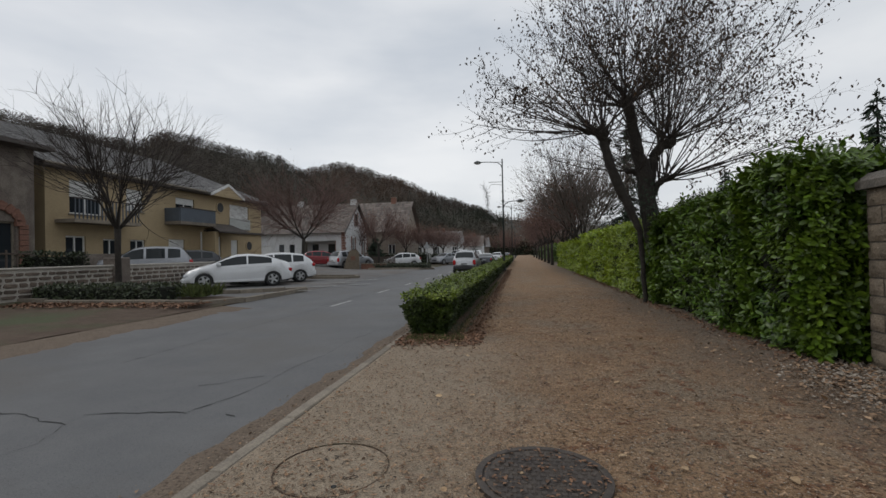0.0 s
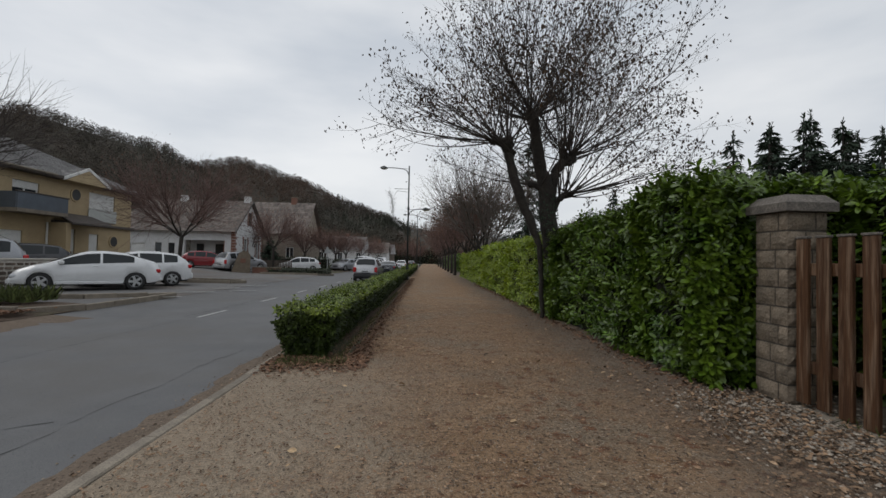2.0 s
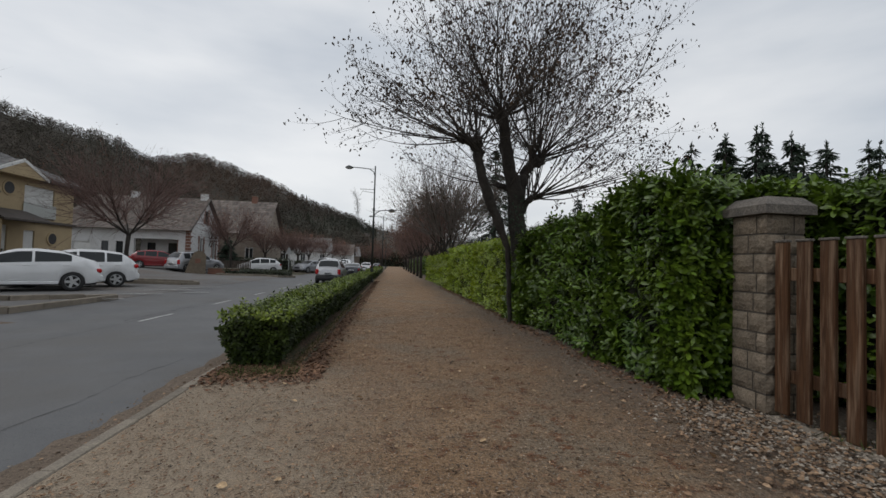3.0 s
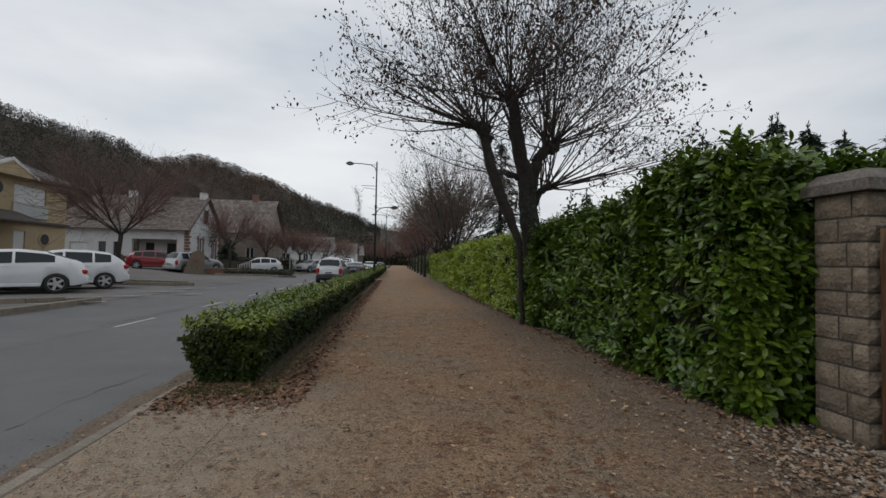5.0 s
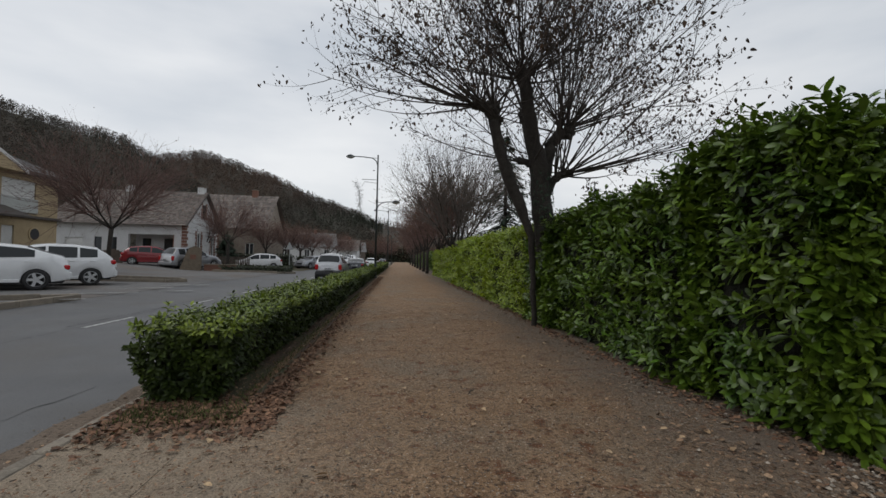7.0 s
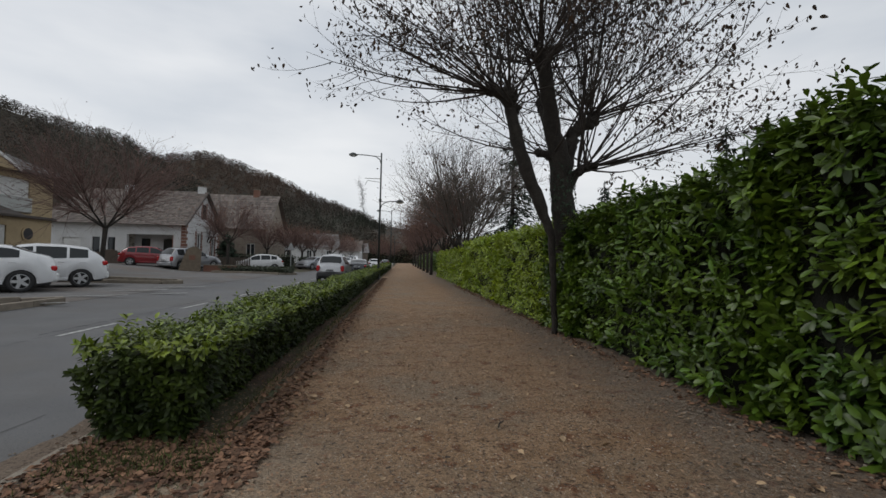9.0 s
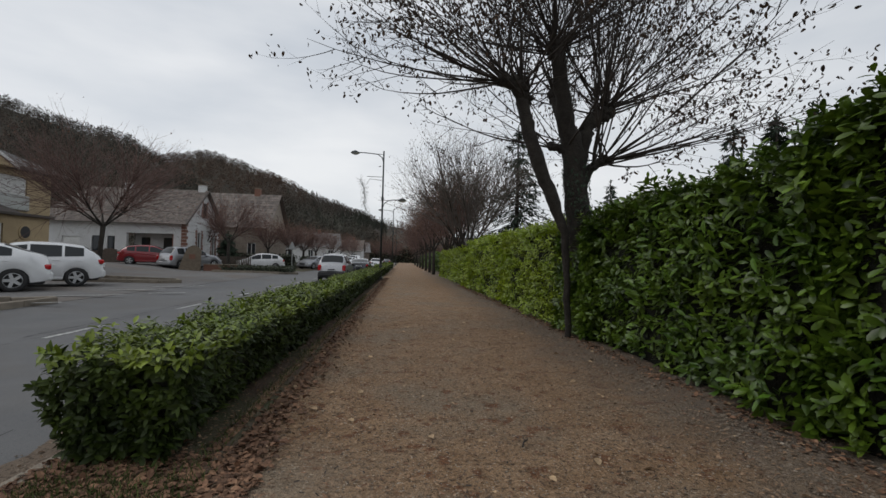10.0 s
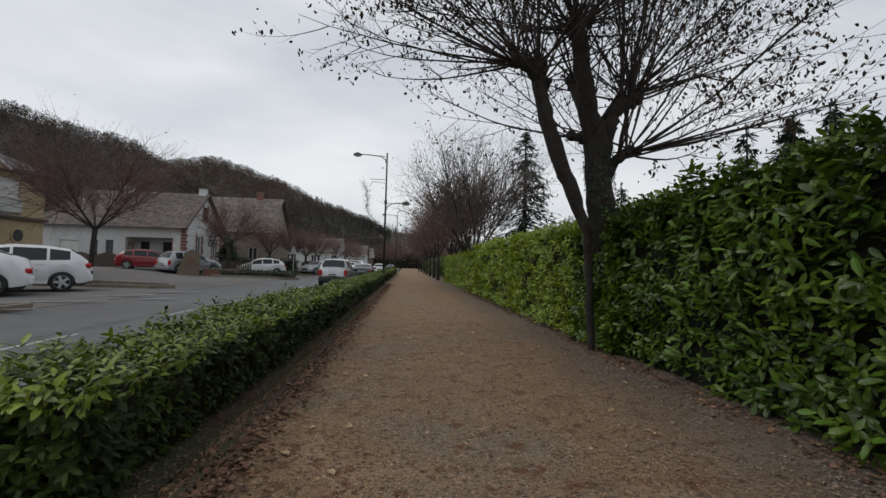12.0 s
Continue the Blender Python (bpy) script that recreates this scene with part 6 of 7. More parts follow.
def road_sign(x, y):
    t = thing("road_sign", "grey-backed triangular road sign on a post", "road sign", m=pose(x, y, -0.05, 0, 0, -20))
    part("post", Geo().tube([(0, 0, 0), (0, 0, 2.6)], 0.04, 8), M_SIGN, t)
    part("plate", Geo().add([(-0.4, -0.045, 2.05), (0.4, -0.045, 2.05), (0, -0.045, 2.75), (-0.4, -0.055, 2.05), (0.4, -0.055, 2.05), (0, -0.055, 2.75)],
                            [(0, 1, 2), (5, 4, 3), (0, 3, 4, 1), (1, 4, 5, 2), (2, 5, 3, 0)]), M_SIGN, t)


road_sign(-8.8, 45.5)


# ---- cars ----
# top outline and belt line from tail (negative) to nose, windows, sizes
CARS = {
    "coupe": dict(L=4.3, W=0.9, top=((-2.15, 0.62), (-2.1, 0.98), (-1.95, 1.06), (-1.75, 1.12), (-1.1, 1.36), (-0.4, 1.43), (0.1, 1.4), (0.45, 1.3), (1.15, 1.0), (1.6, 0.88), (1.98, 0.74), (2.12, 0.58), (2.15, 0.45)),
                  belt=((-2.15, 0.6), (-1.7, 1.02), (-1.2, 1.0), (0.9, 0.9), (1.5, 0.82), (2.15, 0.42)), sides=((-1.3, -0.35), (-0.28, 0.85)), screen=(0.35, 1.1), rear=(-1.72, -1.12), base=2.65, R=0.32),
    "hatch": dict(L=4.0, W=0.87, top=((-2.0, 0.6), (-1.96, 0.95), (-1.85, 1.08), (-1.45, 1.38), (-0.8, 1.47), (-0.1, 1.48), (0.3, 1.42), (0.5, 1.34), (1.15, 1.0), (1.6, 0.87), (1.88, 0.72), (1.98, 0.55), (2.0, 0.42)),
                  belt=((-2.0, 0.58), (-1.75, 1.02), (-1.2, 0.99), (0.9, 0.9), (1.5, 0.8), (2.0, 0.4)), sides=((-1.45, -0.95), (-0.88, -0.1), (-0.03, 0.85)), screen=(0.38, 1.1), rear=(-1.84, -1.46), base=2.5, R=0.31),
    "suv": dict(L=4.3, W=0.91, top=((-2.15, 0.62), (-2.12, 1.05), (-2.02, 1.15), (-1.72, 1.55), (-1.5, 1.63), (-0.6, 1.67), (0.0, 1.64), (0.3, 1.56), (0.95, 1.14), (1.4, 1.08), (1.9, 0.98), (2.1, 0.8), (2.15, 0.5)),
                belt=((-2.15, 0.6), (-1.9, 1.1), (-1.3, 1.06), (0.8, 1.02), (1.5, 0.98), (2.15, 0.5)), sides=((-1.62, -1.1), (-0.98, -0.22), (-0.12, 0.68)), screen=(0.28, 0.92), rear=(-2.02, -1.7), base=2.67, R=0.35),
    "sedan": dict(L=4.7, W=0.92, top=((-2.35, 0.6), (-2.3, 0.95), (-2.2, 1.02), (-1.7, 1.08), (-1.0, 1.34), (-0.5, 1.42), (0.1, 1.41), (0.4, 1.34), (1.15, 1.0), (1.7, 0.9), (2.15, 0.76), (2.32, 0.58), (2.35, 0.42)),
                  belt=((-2.35, 0.58), (-2.1, 0.96), (-1.2, 0.97), (0.9, 0.9), (1.7, 0.82), (2.35, 0.4)), sides=((-1.35, -0.5), (-0.42, 0.75)), screen=(0.42, 1.1), rear=(-1.66, -1.04), base=2.8, R=0.33),
    "van": dict(L=4.6, W=0.93, top=((-2.3, 0.6), (-2.28, 1.2), (-2.2, 1.75), (-2.0, 1.84), (0.0, 1.85), (0.5, 1.78), (1.3, 1.15), (1.8, 1.0), (2.2, 0.8), (2.3, 0.5)),
                belt=((-2.3, 0.58), (-2.2, 1.1), (0.9, 1.06), (1.6, 0.95), (2.3, 0.5)), sides=((0.0, 0.85),), screen=(0.55, 1.25), rear=(-2.27, -2.21), base=2.7, R=0.32),
}


def build_car(kind, label, body_mat, m, group="", dark_sill=False, rails=False, plate=True):
    c = CARS[kind]
    t = thing("parked_car" if group == "parked cars" else "car", label, "car", group, m=m)
    L, W, R = c["L"], c["W"], c["R"]
    axles = (-c["base"] / 2 - 0.02, c["base"] / 2 + 0.02)

    def section(x):
        top, belt = lerp_table(c["top"], x), lerp_table(c["belt"], x)
        belt = min(belt, top - 0.015)
        e = abs(x) / (L / 2)
        w = W * (1 - 0.14 * e ** 7)
        tw = w * (0.95 - 0.24 * min(1, max(0, (top - belt) / 0.5)))
        zb = 0.24 + 0.1 * e ** 8
        for ax in axles:
            d = abs(x - ax)
            if d < R * 1.12:
                zb = max(zb, math.sqrt((R * 1.12) ** 2 - d * d) + R * 0.94)
        zb = min(zb, belt - 0.05)
        mid = zb + (belt - zb) * 0.55
        shoulder = belt - (belt - zb) * 0.12
        return [(w * 0.955, zb), (w * 0.995, zb + (belt - zb) * 0.2), (w, mid), (w * 0.99, shoulder), (w * 0.955, belt),
                (tw, top - 0.045 * min(1, (top - belt) / 0.3)), (tw * 0.8, top - 0.006), (0, top + 0.02)]

    xs = sorted({round(-L / 2 + L * i / 46, 4) for i in range(47)} | {round(a + R * 1.12 * s, 4) for a in axles for s in (-1, -0.86, -0.5, 0, 0.5, 0.86, 1)})
    rows = []
    for x in xs:
        s = section(x)
        rows.append([(x, y, z) for y, z in s] + [(x, -y, z) for y, z in s[-2::-1]])
    k = len(rows[0])
    g = Geo()
    faces = [(i * k + j, i * k + j + 1, (i + 1) * k + j + 1, (i + 1) * k + j) for i in range(len(rows) - 1) for j in range(k - 1)]
    faces += [tuple(range(k)), tuple((len(rows) - 1) * k + j for j in range(k))[::-1]]
    g.add([p for r in rows for p in r], faces)
    body = part("body", g, body_mat, t, smooth=True)
    part("underbody", Geo().rbox((-L / 2 + 0.12, -W * 0.86, 0.2), (L / 2 - 0.12, W * 0.86, 0.62), 0.05), M_BLACKPLASTIC, t)

    def on_side(x, u, s, out=0.006):
        q = section(x)
        (y0, z0), (y1, z1) = q[4], q[5]
        return (x, s * (y0 + (y1 - y0) * u + out), z0 + (z1 - z0) * u + out * 0.3)

    for s in (-1, 1):
        for x0, x1 in c["sides"]:
            w = Geo()
            n = 6
            pts = [on_side(x0 + (x1 - x0) * i / n, 0.06, s) for i in range(n + 1)] + [on_side(x0 + (x1 - x0) * i / n, 0.9, s) for i in range(n + 1)]
            w.add(pts, [(i, i + 1, n + 2 + i, n + 1 + i) for i in range(n)])
            part("side_window", w, M_CARGLASS, t, smooth=True)
            part("door_handle", Geo().rbox((x0 + 0.05, s * W * 0.985 - 0.02, 0.86), (x0 + 0.22, s * W * 0.985 + 0.025, 0.895), 0.01), body_mat, t)
        mx = c["sides"][-1][1] - 0.02
        mg = part("wing_mirror", Geo().rbox((mx - 0.12, s * W - 0.02 if s > 0 else -W - 0.2, 0.93), (mx + 0.06, W + 0.2 if s > 0 else -W + 0.02, 1.08), 0.04), body_mat if not dark_sill else M_BLACKPLASTIC, t)
        part("sill_trim", Geo().rbox((axles[0] + R * 1.15, s * W * 0.97 - 0.03, 0.24), (axles[1] - R * 1.15, s * W * 0.97 + 0.03, 0.34), 0.015), M_BLACKPLASTIC if dark_sill else body_mat, t)
        if rails:
            part("roof_rail", Geo().tube([(-1.5, s * W * 0.68, 1.6), (-1.3, s * W * 0.68, 1.7), (0.0, s * W * 0.68, 1.72), (0.25, s * W * 0.68, 1.62)], 0.025, 6), M_BLACKPLASTIC, t)
    for x0, x1, nm in ((*c["screen"], "windscreen"), (*c["rear"], "rear_window")):
        w, n = Geo(), 5
        pts, kk = [], 5
        for i in range(n + 1):
            x = x0 + (x1 - x0) * i / n
            q = section(x)
            outx = 0.008 if nm == "windscreen" else -0.008
            row = [(q[5][0] * 0.93, q[5][1]), (q[6][0], q[6][1]), (0, q[7][1]), (-q[6][0], q[6][1]), (-q[5][0] * 0.93, q[5][1])]
            pts += [(x + outx, y, z + 0.008) for y, z in row]
        w.add(pts, [(i * kk + j, i * kk + j + 1, (i + 1) * kk + j + 1, (i + 1) * kk + j) for i in range(n) for j in range(kk - 1)])
        part(nm, w, M_CARGLASS, t, smooth=True)
    for ax in axles:
        for s in (-1, 1):
            rot = Matrix.Translation((ax, s * (W - 0.12), R)) @ Matrix.Rotation(-s * math.pi / 2, 4, "X")
            wh = part("wheel", Geo().lathe([(R * 0.66, -0.1), (R * 0.95, -0.1), (R, -0.05), (R, 0.07), (R * 0.95, 0.105), (R * 0.68, 0.11), (R * 0.66, 0.06)], 28, rot), M_RUBBER, t, "black rubber tyre", smooth=True)
            rim = Geo().lathe([(R * 0.68, 0.105), (R * 0.64, 0.112), (R * 0.6, 0.09)], 24, rot)
            rim.f = rim.f[:-2]
            part("rim", rim, M_ALLOY, wh, "silver wheel rim")
            part("hub_back", Geo().lathe([(R * 0.66, 0.05), (R * 0.64, 0.06)], 20, rot), M_BLACKPLASTIC, wh)
            for q in range(5):
                sp = rot @ Matrix.Rotation(q * 6.2832 / 5, 4, "Z")
                part("spoke", Geo().box((0.0, -R * 0.13, 0.075), (R * 0.63, R * 0.13, 0.1), sp, 0.0), M_ALLOY, wh)
            part("hub_cap", Geo().lathe([(R * 0.2, 0.08), (R * 0.18, 0.112)], 12, rot), M_ALLOY, wh)
    zt = lerp_table(c["belt"], -L / 2 + 0.2) - 0.06
    for s in (-1, 1):
        part("tail_light", Geo().rbox((-L / 2 - 0.006, s * W * 0.8 - 0.11, zt - (0.3 if kind == "suv" else 0.1)), (-L / 2 + 0.16, s * W * 0.8 + 0.1, zt + 0.06), 0.04), M_REDLIGHT, t, "red tail light", smooth=False)
        zh = lerp_table(c["belt"], L / 2 - 0.3) - 0.06
        part("headlight", Geo().rbox((L / 2 - 0.42, s * W * 0.74 - 0.15, zh - 0.1), (L / 2 - 0.03, s * W * 0.74 + 0.14, zh + 0.06), 0.05), M_CLEARLIGHT, t, "clear headlight")
    part("rear_bumper", Geo().rbox((-L / 2 - 0.06, -W * 0.88, 0.3), (-L / 2 + 0.35, W * 0.88, 0.58), 0.06), M_BLACKPLASTIC if dark_sill else body_mat, t)
    part("front_bumper", Geo().rbox((L / 2 - 0.35, -W * 0.88, 0.24), (L / 2 + 0.05, W * 0.88, 0.46), 0.06), M_BLACKPLASTIC if dark_sill else body_mat, t)
    part("grille", Geo().rbox((L / 2 - 0.05, -W * 0.4, 0.48), (L / 2 + 0.02, W * 0.4, 0.6), 0.02), M_BLACKPLASTIC, t)
    pl = part("plate", Geo().rbox((-L / 2 - 0.075, -0.26, 0.66), (-L / 2 - 0.005, 0.26, 0.78), 0.006), M_PLATE, t, "white number plate")
    part("plate_bar", Geo().box((-L / 2 - 0.079, -0.2, 0.69), (-L / 2 - 0.0755, 0.2, 0.75)), M_PLATEBAR, pl)
    return t


M_CARWHITE = paint("car_white", (0.68, 0.69, 0.7))
M_CARSILVER = paint("car_silver", (0.44, 0.45, 0.47), 0.3, 0.45)
M_CARBLACK = paint("car_black", (0.012, 0.013, 0.018), 0.18)
M_CARRED = paint("car_red", (0.22, 0.009, 0.015))
M_CARGREY = paint("car_grey", (0.3, 0.31, 0.33), 0.3, 0.4)


def car_at(kind, label, paint_mat, x, y, heading, group="parked cars", **kw):
    return build_car(kind, label, paint_mat, pose(x, y, -0.068 + terrain(x, y) + (0.008 if x < -8 else 0), 0, 0, heading), group, **kw)


# heading: degrees from +x, nose first
car_at("coupe", "white coupe parked slantwise in a roadside bay", M_CARWHITE, -12.3, 19.3, 216).scale = (1.05, 1.05, 1.05)
car_at("hatch", "white five-door hatchback parked slantwise beside a coupe", M_CARWHITE, -12.25, 21.95, 216).scale = (1.06, 1.05, 1.05)
car_at("suv", "silver off-road car with black bumper and roof rails", M_CARSILVER, -3.4, 34.8, 90, group="cars on the road", dark_sill=True, rails=True)
car_at("sedan", "black saloon car with red tail lights on the road", M_CARBLACK, -3.1, 49.0, 90, group="cars on the road")
car_at("hatch", "red estate car parked by the white house", M_CARRED, -18.1, 40.9, 22)
car_at("suv", "silver people carrier parked by the gate pier", M_CARGREY, -15.4, 41.3, 60)
car_at("suv", "grey crossover parked in the yard of the ochre house", M_CARGREY, -17.4, 19.2, 220, dark_sill=True)
car_at("hatch", "dark car parked beside a grey crossover", M_CARBLACK, -18.0, 22.6, 220)
car_at("hatch", "small white hatchback parked behind an island hedge", M_CARWHITE, -11.9, 46.8, 200)
car_at("coupe", "silver car parked along the far roadside", M_CARGREY, -8.6, 55.5, 240)
car_at("van", "white van parked along the far roadside", M_CARWHITE, -8.4, 66.0, 250)
car_at("hatch", "white car parked far down the road", M_CARWHITE, -8.3, 84.0, 260)
car_at("van", "white van far down the road", M_CARWHITE, -8.3, 90.0, 260)
car_at("hatch", "dark car parked far down the road", M_CARBLACK, -8.3, 98.0, 260)
car_at("hatch", "white car on the road far ahead", M_CARWHITE, -3.2, 76.0, 90, group="cars on the road")
car_at("sedan", "dark car on the road in the distance", M_CARBLACK, -3.0, 120.0, 90, group="cars on the road")


# ---- fallen leaves, pebbles and grass ----
def margin(name, label, xa, xb, y0, y1, z, wave, seed, material, rough=0.0, nseed=0, inner=1):
    """A thin spread of dirt or grit with a wavy edge on the side away from xa."""
    v, f = [], []
    n = int((y1 - y0) / 0.15)
    cols = 6
    for j in range(n + 1):
        y = y0 + (y1 - y0) * j / n
        e = xb + wave * (noise.noise((y * 0.7, seed, 0)) + 0.6 * noise.noise((y * 2.9, seed, 3)) + 0.35 * noise.noise((y * 9.0, seed, 5)))
        for i in range(cols + 1):
            x = xa + (e - xa) * i / cols
            h = rough * noise.noise((x * 0.9 + nseed, y * 0.9, nseed)) if rough else 0
            v.append((x, y, z + h + terrain(x, y) - (0.012 if i == cols else 0)))
    w = cols + 1
    for j in range(n):
        for i in range(cols):
            f.append((j * w + i, j * w + i + 1, (j + 1) * w + i + 1, (j + 1) * w + i))
    return tagged(part(name, Geo().add(v, f), material, smooth=True), label, "dirt", kind="structure")


margin("gutter_dirt", "brown sandy dirt washed along the kerb", -1.45, -1.82, -6, 40, -0.063, 0.14, 5, M_DIRT)

margin("gutter_dirt", "reddish dirt creeping over the far road edge", -8.1, -7.1, -18, 12.2, -0.064, 0.5, 15, M_DIRT)

FLAT = leaf_shape(1.0, 0.7, 0.35, 0.1)
litter_rng = np.random.default_rng(77)


def litter(name, label, pts, size, material, zbase=0.006):
    n = len(pts)
    r = litter_rng
    P = np.array([(x, y, zbase + z) for (x, y, z) in pts])
    D = np.stack([r.normal(size=n), r.normal(size=n), r.normal(size=n) * 0.15], 1)
    N = np.stack([r.normal(size=n) * 0.35, r.normal(size=n) * 0.35, np.ones(n)], 1)
    return tagged(scatter(name, P, D, N, size * r.uniform(0.5, 1.3, n), FLAT, material), label, "leaf litter", kind="stuff")


def in_zone(n, fx, fy, z=0.0):
    return [(fx(), fy(), z) for _ in range(n)]


R_ = litter_rng
litter("leaf_litter", "brown fallen leaves along the low hedge foot",
       in_zone(4600, lambda: -0.22 + R_.normal() * 0.1, lambda: 8 + 30 * R_.random() ** 1.5, 0.012), 0.05, M_LITTER)
litter("leaf_litter", "brown fallen leaves before the end of the low hedge",
       in_zone(2400, lambda: R_.uniform(-1.4, 0.0), lambda: 7.75 + R_.normal() * 0.3, 0.012), 0.05, M_LITTER)
litter("leaf_litter", "fallen leaves and debris before the gate",
       in_zone(1900, lambda: 4.3 + R_.normal() * 0.55, lambda: 5.0 + R_.normal() * 1.1, 0.022), 0.045, M_LITTER_TAN)
litter("leaf_litter", "fallen leaves along the foot of the laurel hedge",
       in_zone(2200, lambda: 4.15 - abs(R_.normal()) * 0.16, lambda: R_.uniform(6.5, 30), 0.012), 0.05, M_LITTER)
litter("leaf_litter", "pale fallen leaves scattered over the footpath",
       in_zone(230, lambda: R_.uniform(-0.4, 4.2), lambda: R_.uniform(1.5, 22), 0.02), 0.06, M_LITTER_PALE)
litter("leaf_litter", "small brown leaf bits scattered over the gravel",
       in_zone(15000, lambda: R_.uniform(-1.3, 4.6), lambda: 1.5 + 14 * R_.random() ** 1.5, 0.012), 0.024, M_LITTER_TAN)
CHIP = (np.array([(-0.5, -0.13, 0), (0.45, -0.17, 0.05), (0.5, 0.12, 0.12), (-0.4, 0.15, 0.03)]), [(0, 1, 2, 3)])
for amount, tone, words in ((16000, M_LITTER_TAN, "tan"), (8000, M_LITTER, "brown"), (2600, M_TWIG, "dark")):
    chips = np.stack([R_.uniform(-1.32, 4.3, amount), 1.6 + 15 * R_.random(amount) ** 1.5, np.full(amount, 0.016)], 1)
    tagged(scatter("bark_chips", chips, np.stack([R_.normal(size=amount), R_.normal(size=amount), np.zeros(amount)], 1),
                   np.stack([R_.normal(size=amount) * 0.3, R_.normal(size=amount) * 0.3, np.ones(amount)], 1), R_.uniform(0.014, 0.042, amount), CHIP, tone),
           words + " bark chips and leaf stalks trodden into gravel", "bark chips", kind="stuff")
litter("leaf_litter", "red-brown leaves along the planting bed kerb",
       in_zone(2600, lambda: R_.uniform(-14.6, -8.2), lambda: 11.5 + R_.normal() * 0.35, 0.16), 0.09, M_LITTER)
litter("leaf_litter", "dead leaves in the road gutter",
       in_zone(500, lambda: -1.5 - abs(R_.normal()) * 0.14, lambda: R_.uniform(1, 24), -0.062), 0.032, M_LITTER_TAN)

PEB = (np.array([(0.5, 0, 0.05), (0.1, 0.45, 0), (-0.45, 0.2, 0.02), (-0.3, -0.4, 0), (0.25, -0.42, 0.03), (0, 0, 0.38)]),
       [(0, 1, 5), (1, 2, 5), (2, 3, 5), (3, 4, 5), (4, 0, 5)])


def pebbles(label, pts, size, material=M_PEBBLE):
    n = len(pts)
    P = np.array(pts)
    D = np.stack([R_.normal(size=n), R_.normal(size=n), np.zeros(n)], 1)
    N = np.tile([0.0, 0.0, 1.0], (n, 1))
    return tagged(scatter("pebbles", P, D, N, size * R_.uniform(0.4, 1.4, n), PEB, material), label, "pebbles", kind="stuff")


pebbles("loose pale pebbles and grit on the footpath", in_zone(16000, lambda: R_.uniform(-1.35, 4.6), lambda: 1.4 + 13 * R_.random() ** 1.6, 0.004), 0.014)
pebbles("pale crushed stones at the foot of the gate", in_zone(2600, lambda: 4.45 + R_.normal() * 0.4, lambda: 5.2 + R_.normal() * 1.0, 0.01), 0.035, M_PEBBLE_PALE)
pebbles("grey grit along the laurel hedge", in_zone(6000, lambda: 3.95 - abs(R_.normal()) * 0.35, lambda: R_.uniform(5, 16), 0.006), 0.022)
pebbles("grit in the road gutter", in_zone(2500, lambda: -1.48 - abs(R_.normal()) * 0.16, lambda: R_.uniform(1, 16), -0.062), 0.018)

BLADE = (np.array([(0, -0.05, 0), (0, 0.05, 0), (0.6, 0.03, 0.05), (1.0, 0, 0.2)]), [(0, 1, 2), (0, 2, 3)])


def grass(label, pts, size):
    n = len(pts)
    D = np.stack([R_.normal(size=n) * 0.5, R_.normal(size=n) * 0.5, np.ones(n)], 1)
    N = np.stack([R_.normal(size=n), R_.normal(size=n), R_.normal(size=n) * 0.2], 1)
    return tagged(scatter("grass", np.array(pts), D, N, size * R_.uniform(0.5, 1.3, n), BLADE, M_MOSS), label, "grass", kind="stuff")


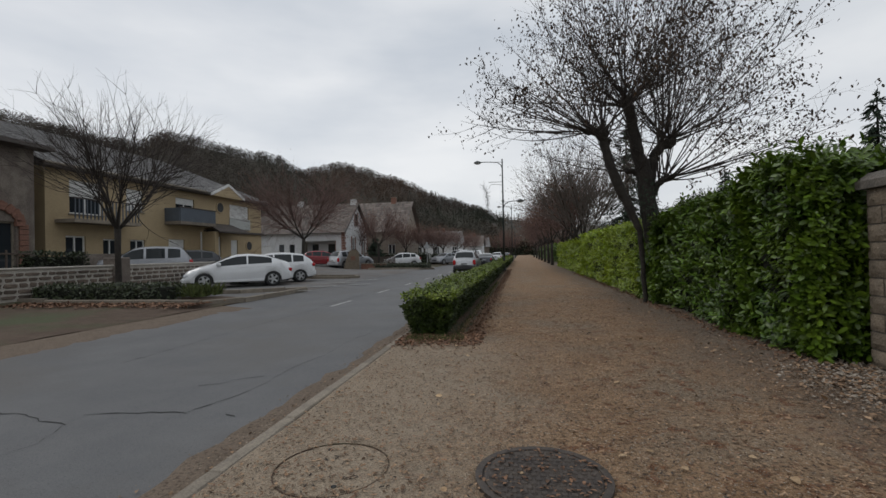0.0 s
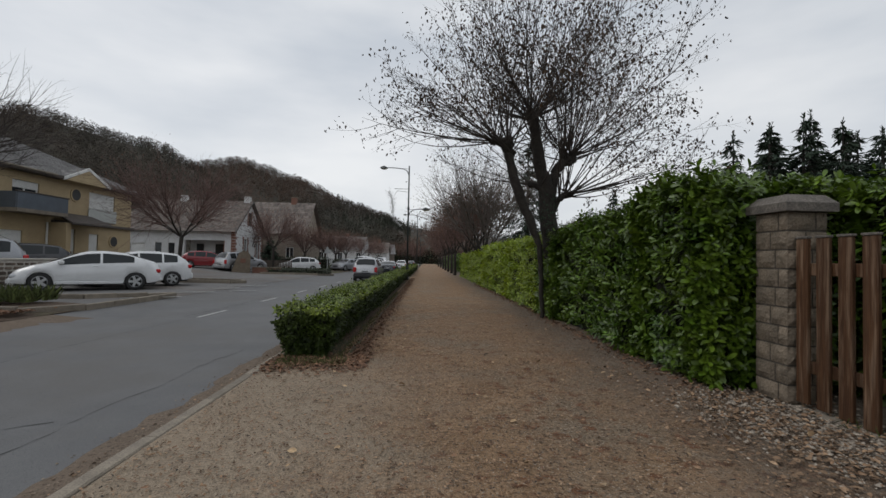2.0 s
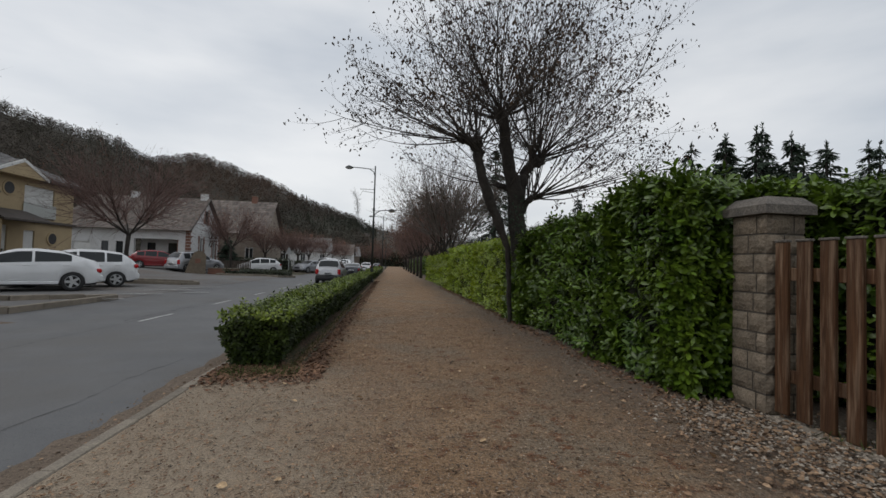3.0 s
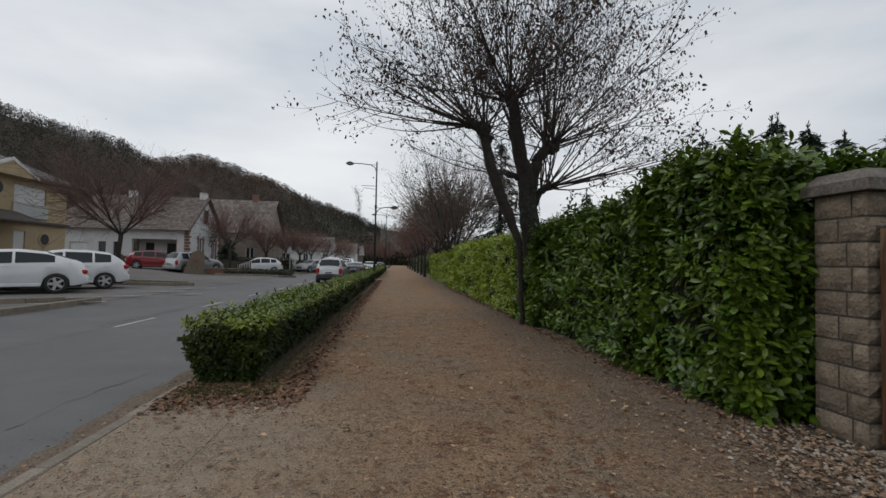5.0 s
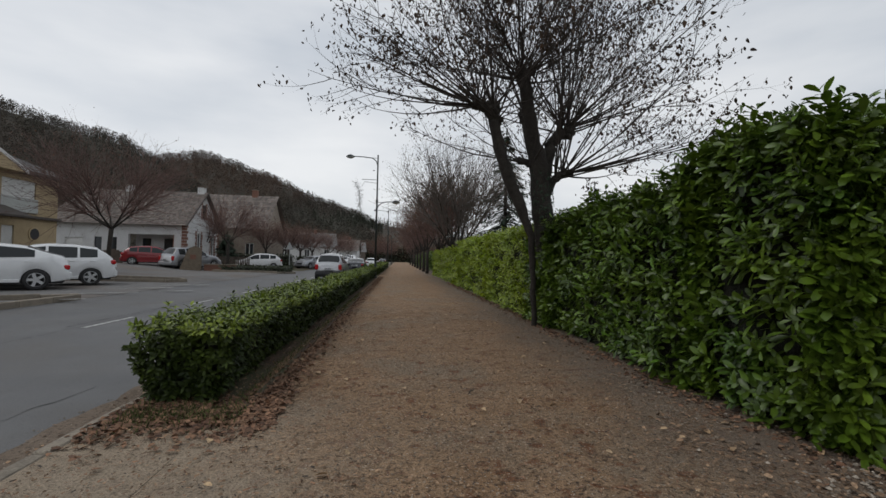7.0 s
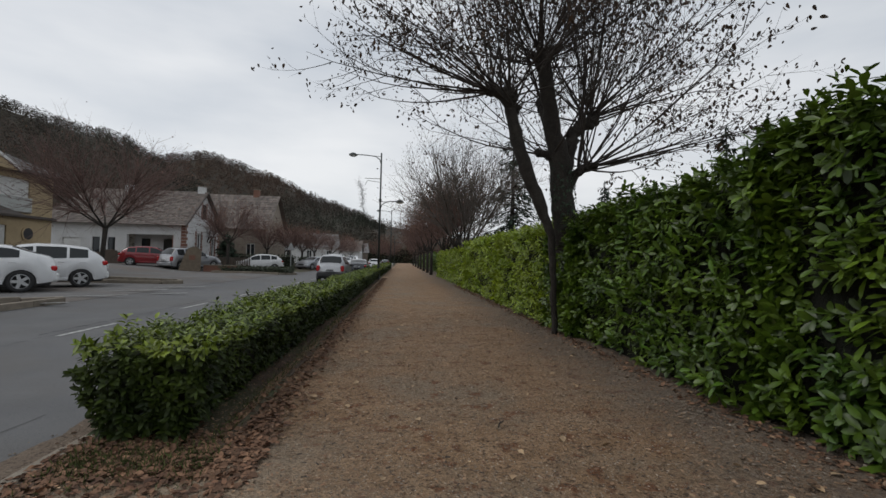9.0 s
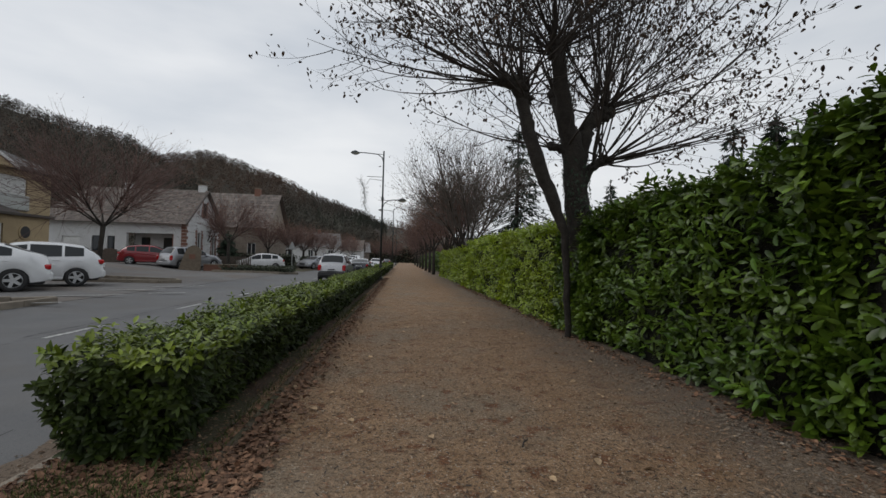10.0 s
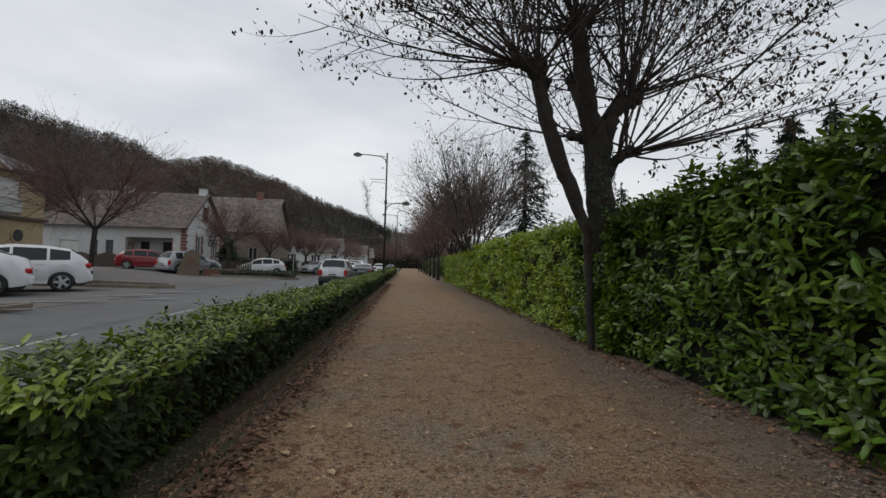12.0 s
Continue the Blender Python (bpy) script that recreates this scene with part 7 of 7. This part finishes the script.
grass("short mossy grass at the end of the low hedge", in_zone(1800, lambda: R_.uniform(-1.3, -0.3), lambda: 7.75 + R_.normal() * 0.16, 0.0), 0.06)
grass("short grass along the foot of the low hedge", in_zone(2200, lambda: -0.45 + R_.normal() * 0.06, lambda: R_.uniform(8, 22), 0.0), 0.06)
grass("grass tuft by the wooden gate", in_zone(120, lambda: 4.95 + R_.normal() * 0.1, lambda: 4.95 + R_.normal() * 0.2, 0.0), 0.09)
grass("tall grass in the planting bed", in_zone(2200, lambda: R_.uniform(-14.3, -9.5), lambda: R_.uniform(13.2, 14.4), 0.2), 0.4)


def twig_piece(x, y, rot):
    t = thing("fallen_twig", "short dark fallen twig on the footpath", "twig", m=pose(x, y, 0.022, 0, 0, rot))
    part("stem", Geo().tube([(-0.09, 0, 0), (-0.02, 0.012, 0.008), (0.05, 0, 0.004), (0.1, 0.015, 0.0)], [0.006, 0.007, 0.005, 0.002], 6), M_BARK, t)
    part("side_shoot", Geo().tube([(0.02, 0.004, 0.004), (0.05, 0.04, 0.01)], [0.004, 0.002], 5), M_BARK, t)


twig_piece(1.8, 8.33, 60)


# ---- single leaves on the nearest stretch of the laurel hedge ----
def single_leaves():
    owner = [o for o in scene.objects if o.name.startswith("laurel_hedge") and "glossy" in o["label"]][0]
    rng = np.random.default_rng(123)
    shared = []
    for k in range(4):
        v, f = laurel_shape(0.33 + 0.02 * k, 0.2 + 0.06 * k, 0.1 + 0.06 * k)
        me = bpy.data.meshes.new("leaf")
        me.from_pydata([tuple(p) for p in v], [], f)
        me.materials.append(M_LAUREL_PART)
        shared.append(me)
    fn = uneven(0.18, 0.9, 12)
    for _ in range(300):
        p = Vector((4.2, rng.uniform(8.5, 11.2), rng.uniform(0.15, 2.2)))
        p.x -= max(0.0, fn(p)) + 0.02
        d = Vector((-0.75, 0, 0.45)) + Vector(rng.normal(size=3)) * 0.6
        n = Vector((-0.5, 0, 0.8)) + Vector(rng.normal(size=3)) * 0.4
        d.normalize()
        y = n.cross(d).normalized()
        z = d.cross(y)
        m = Matrix((d, y, z)).transposed().to_4x4()
        ob = part("leaf", shared[rng.integers(0, 4)], M_LAUREL_PART, owner)
        ob.matrix_world = Matrix.Translation(p) @ m @ Matrix.Scale(0.15 * rng.uniform(0.8, 1.2), 4)


bpy.context.view_layer.update()
single_leaves()
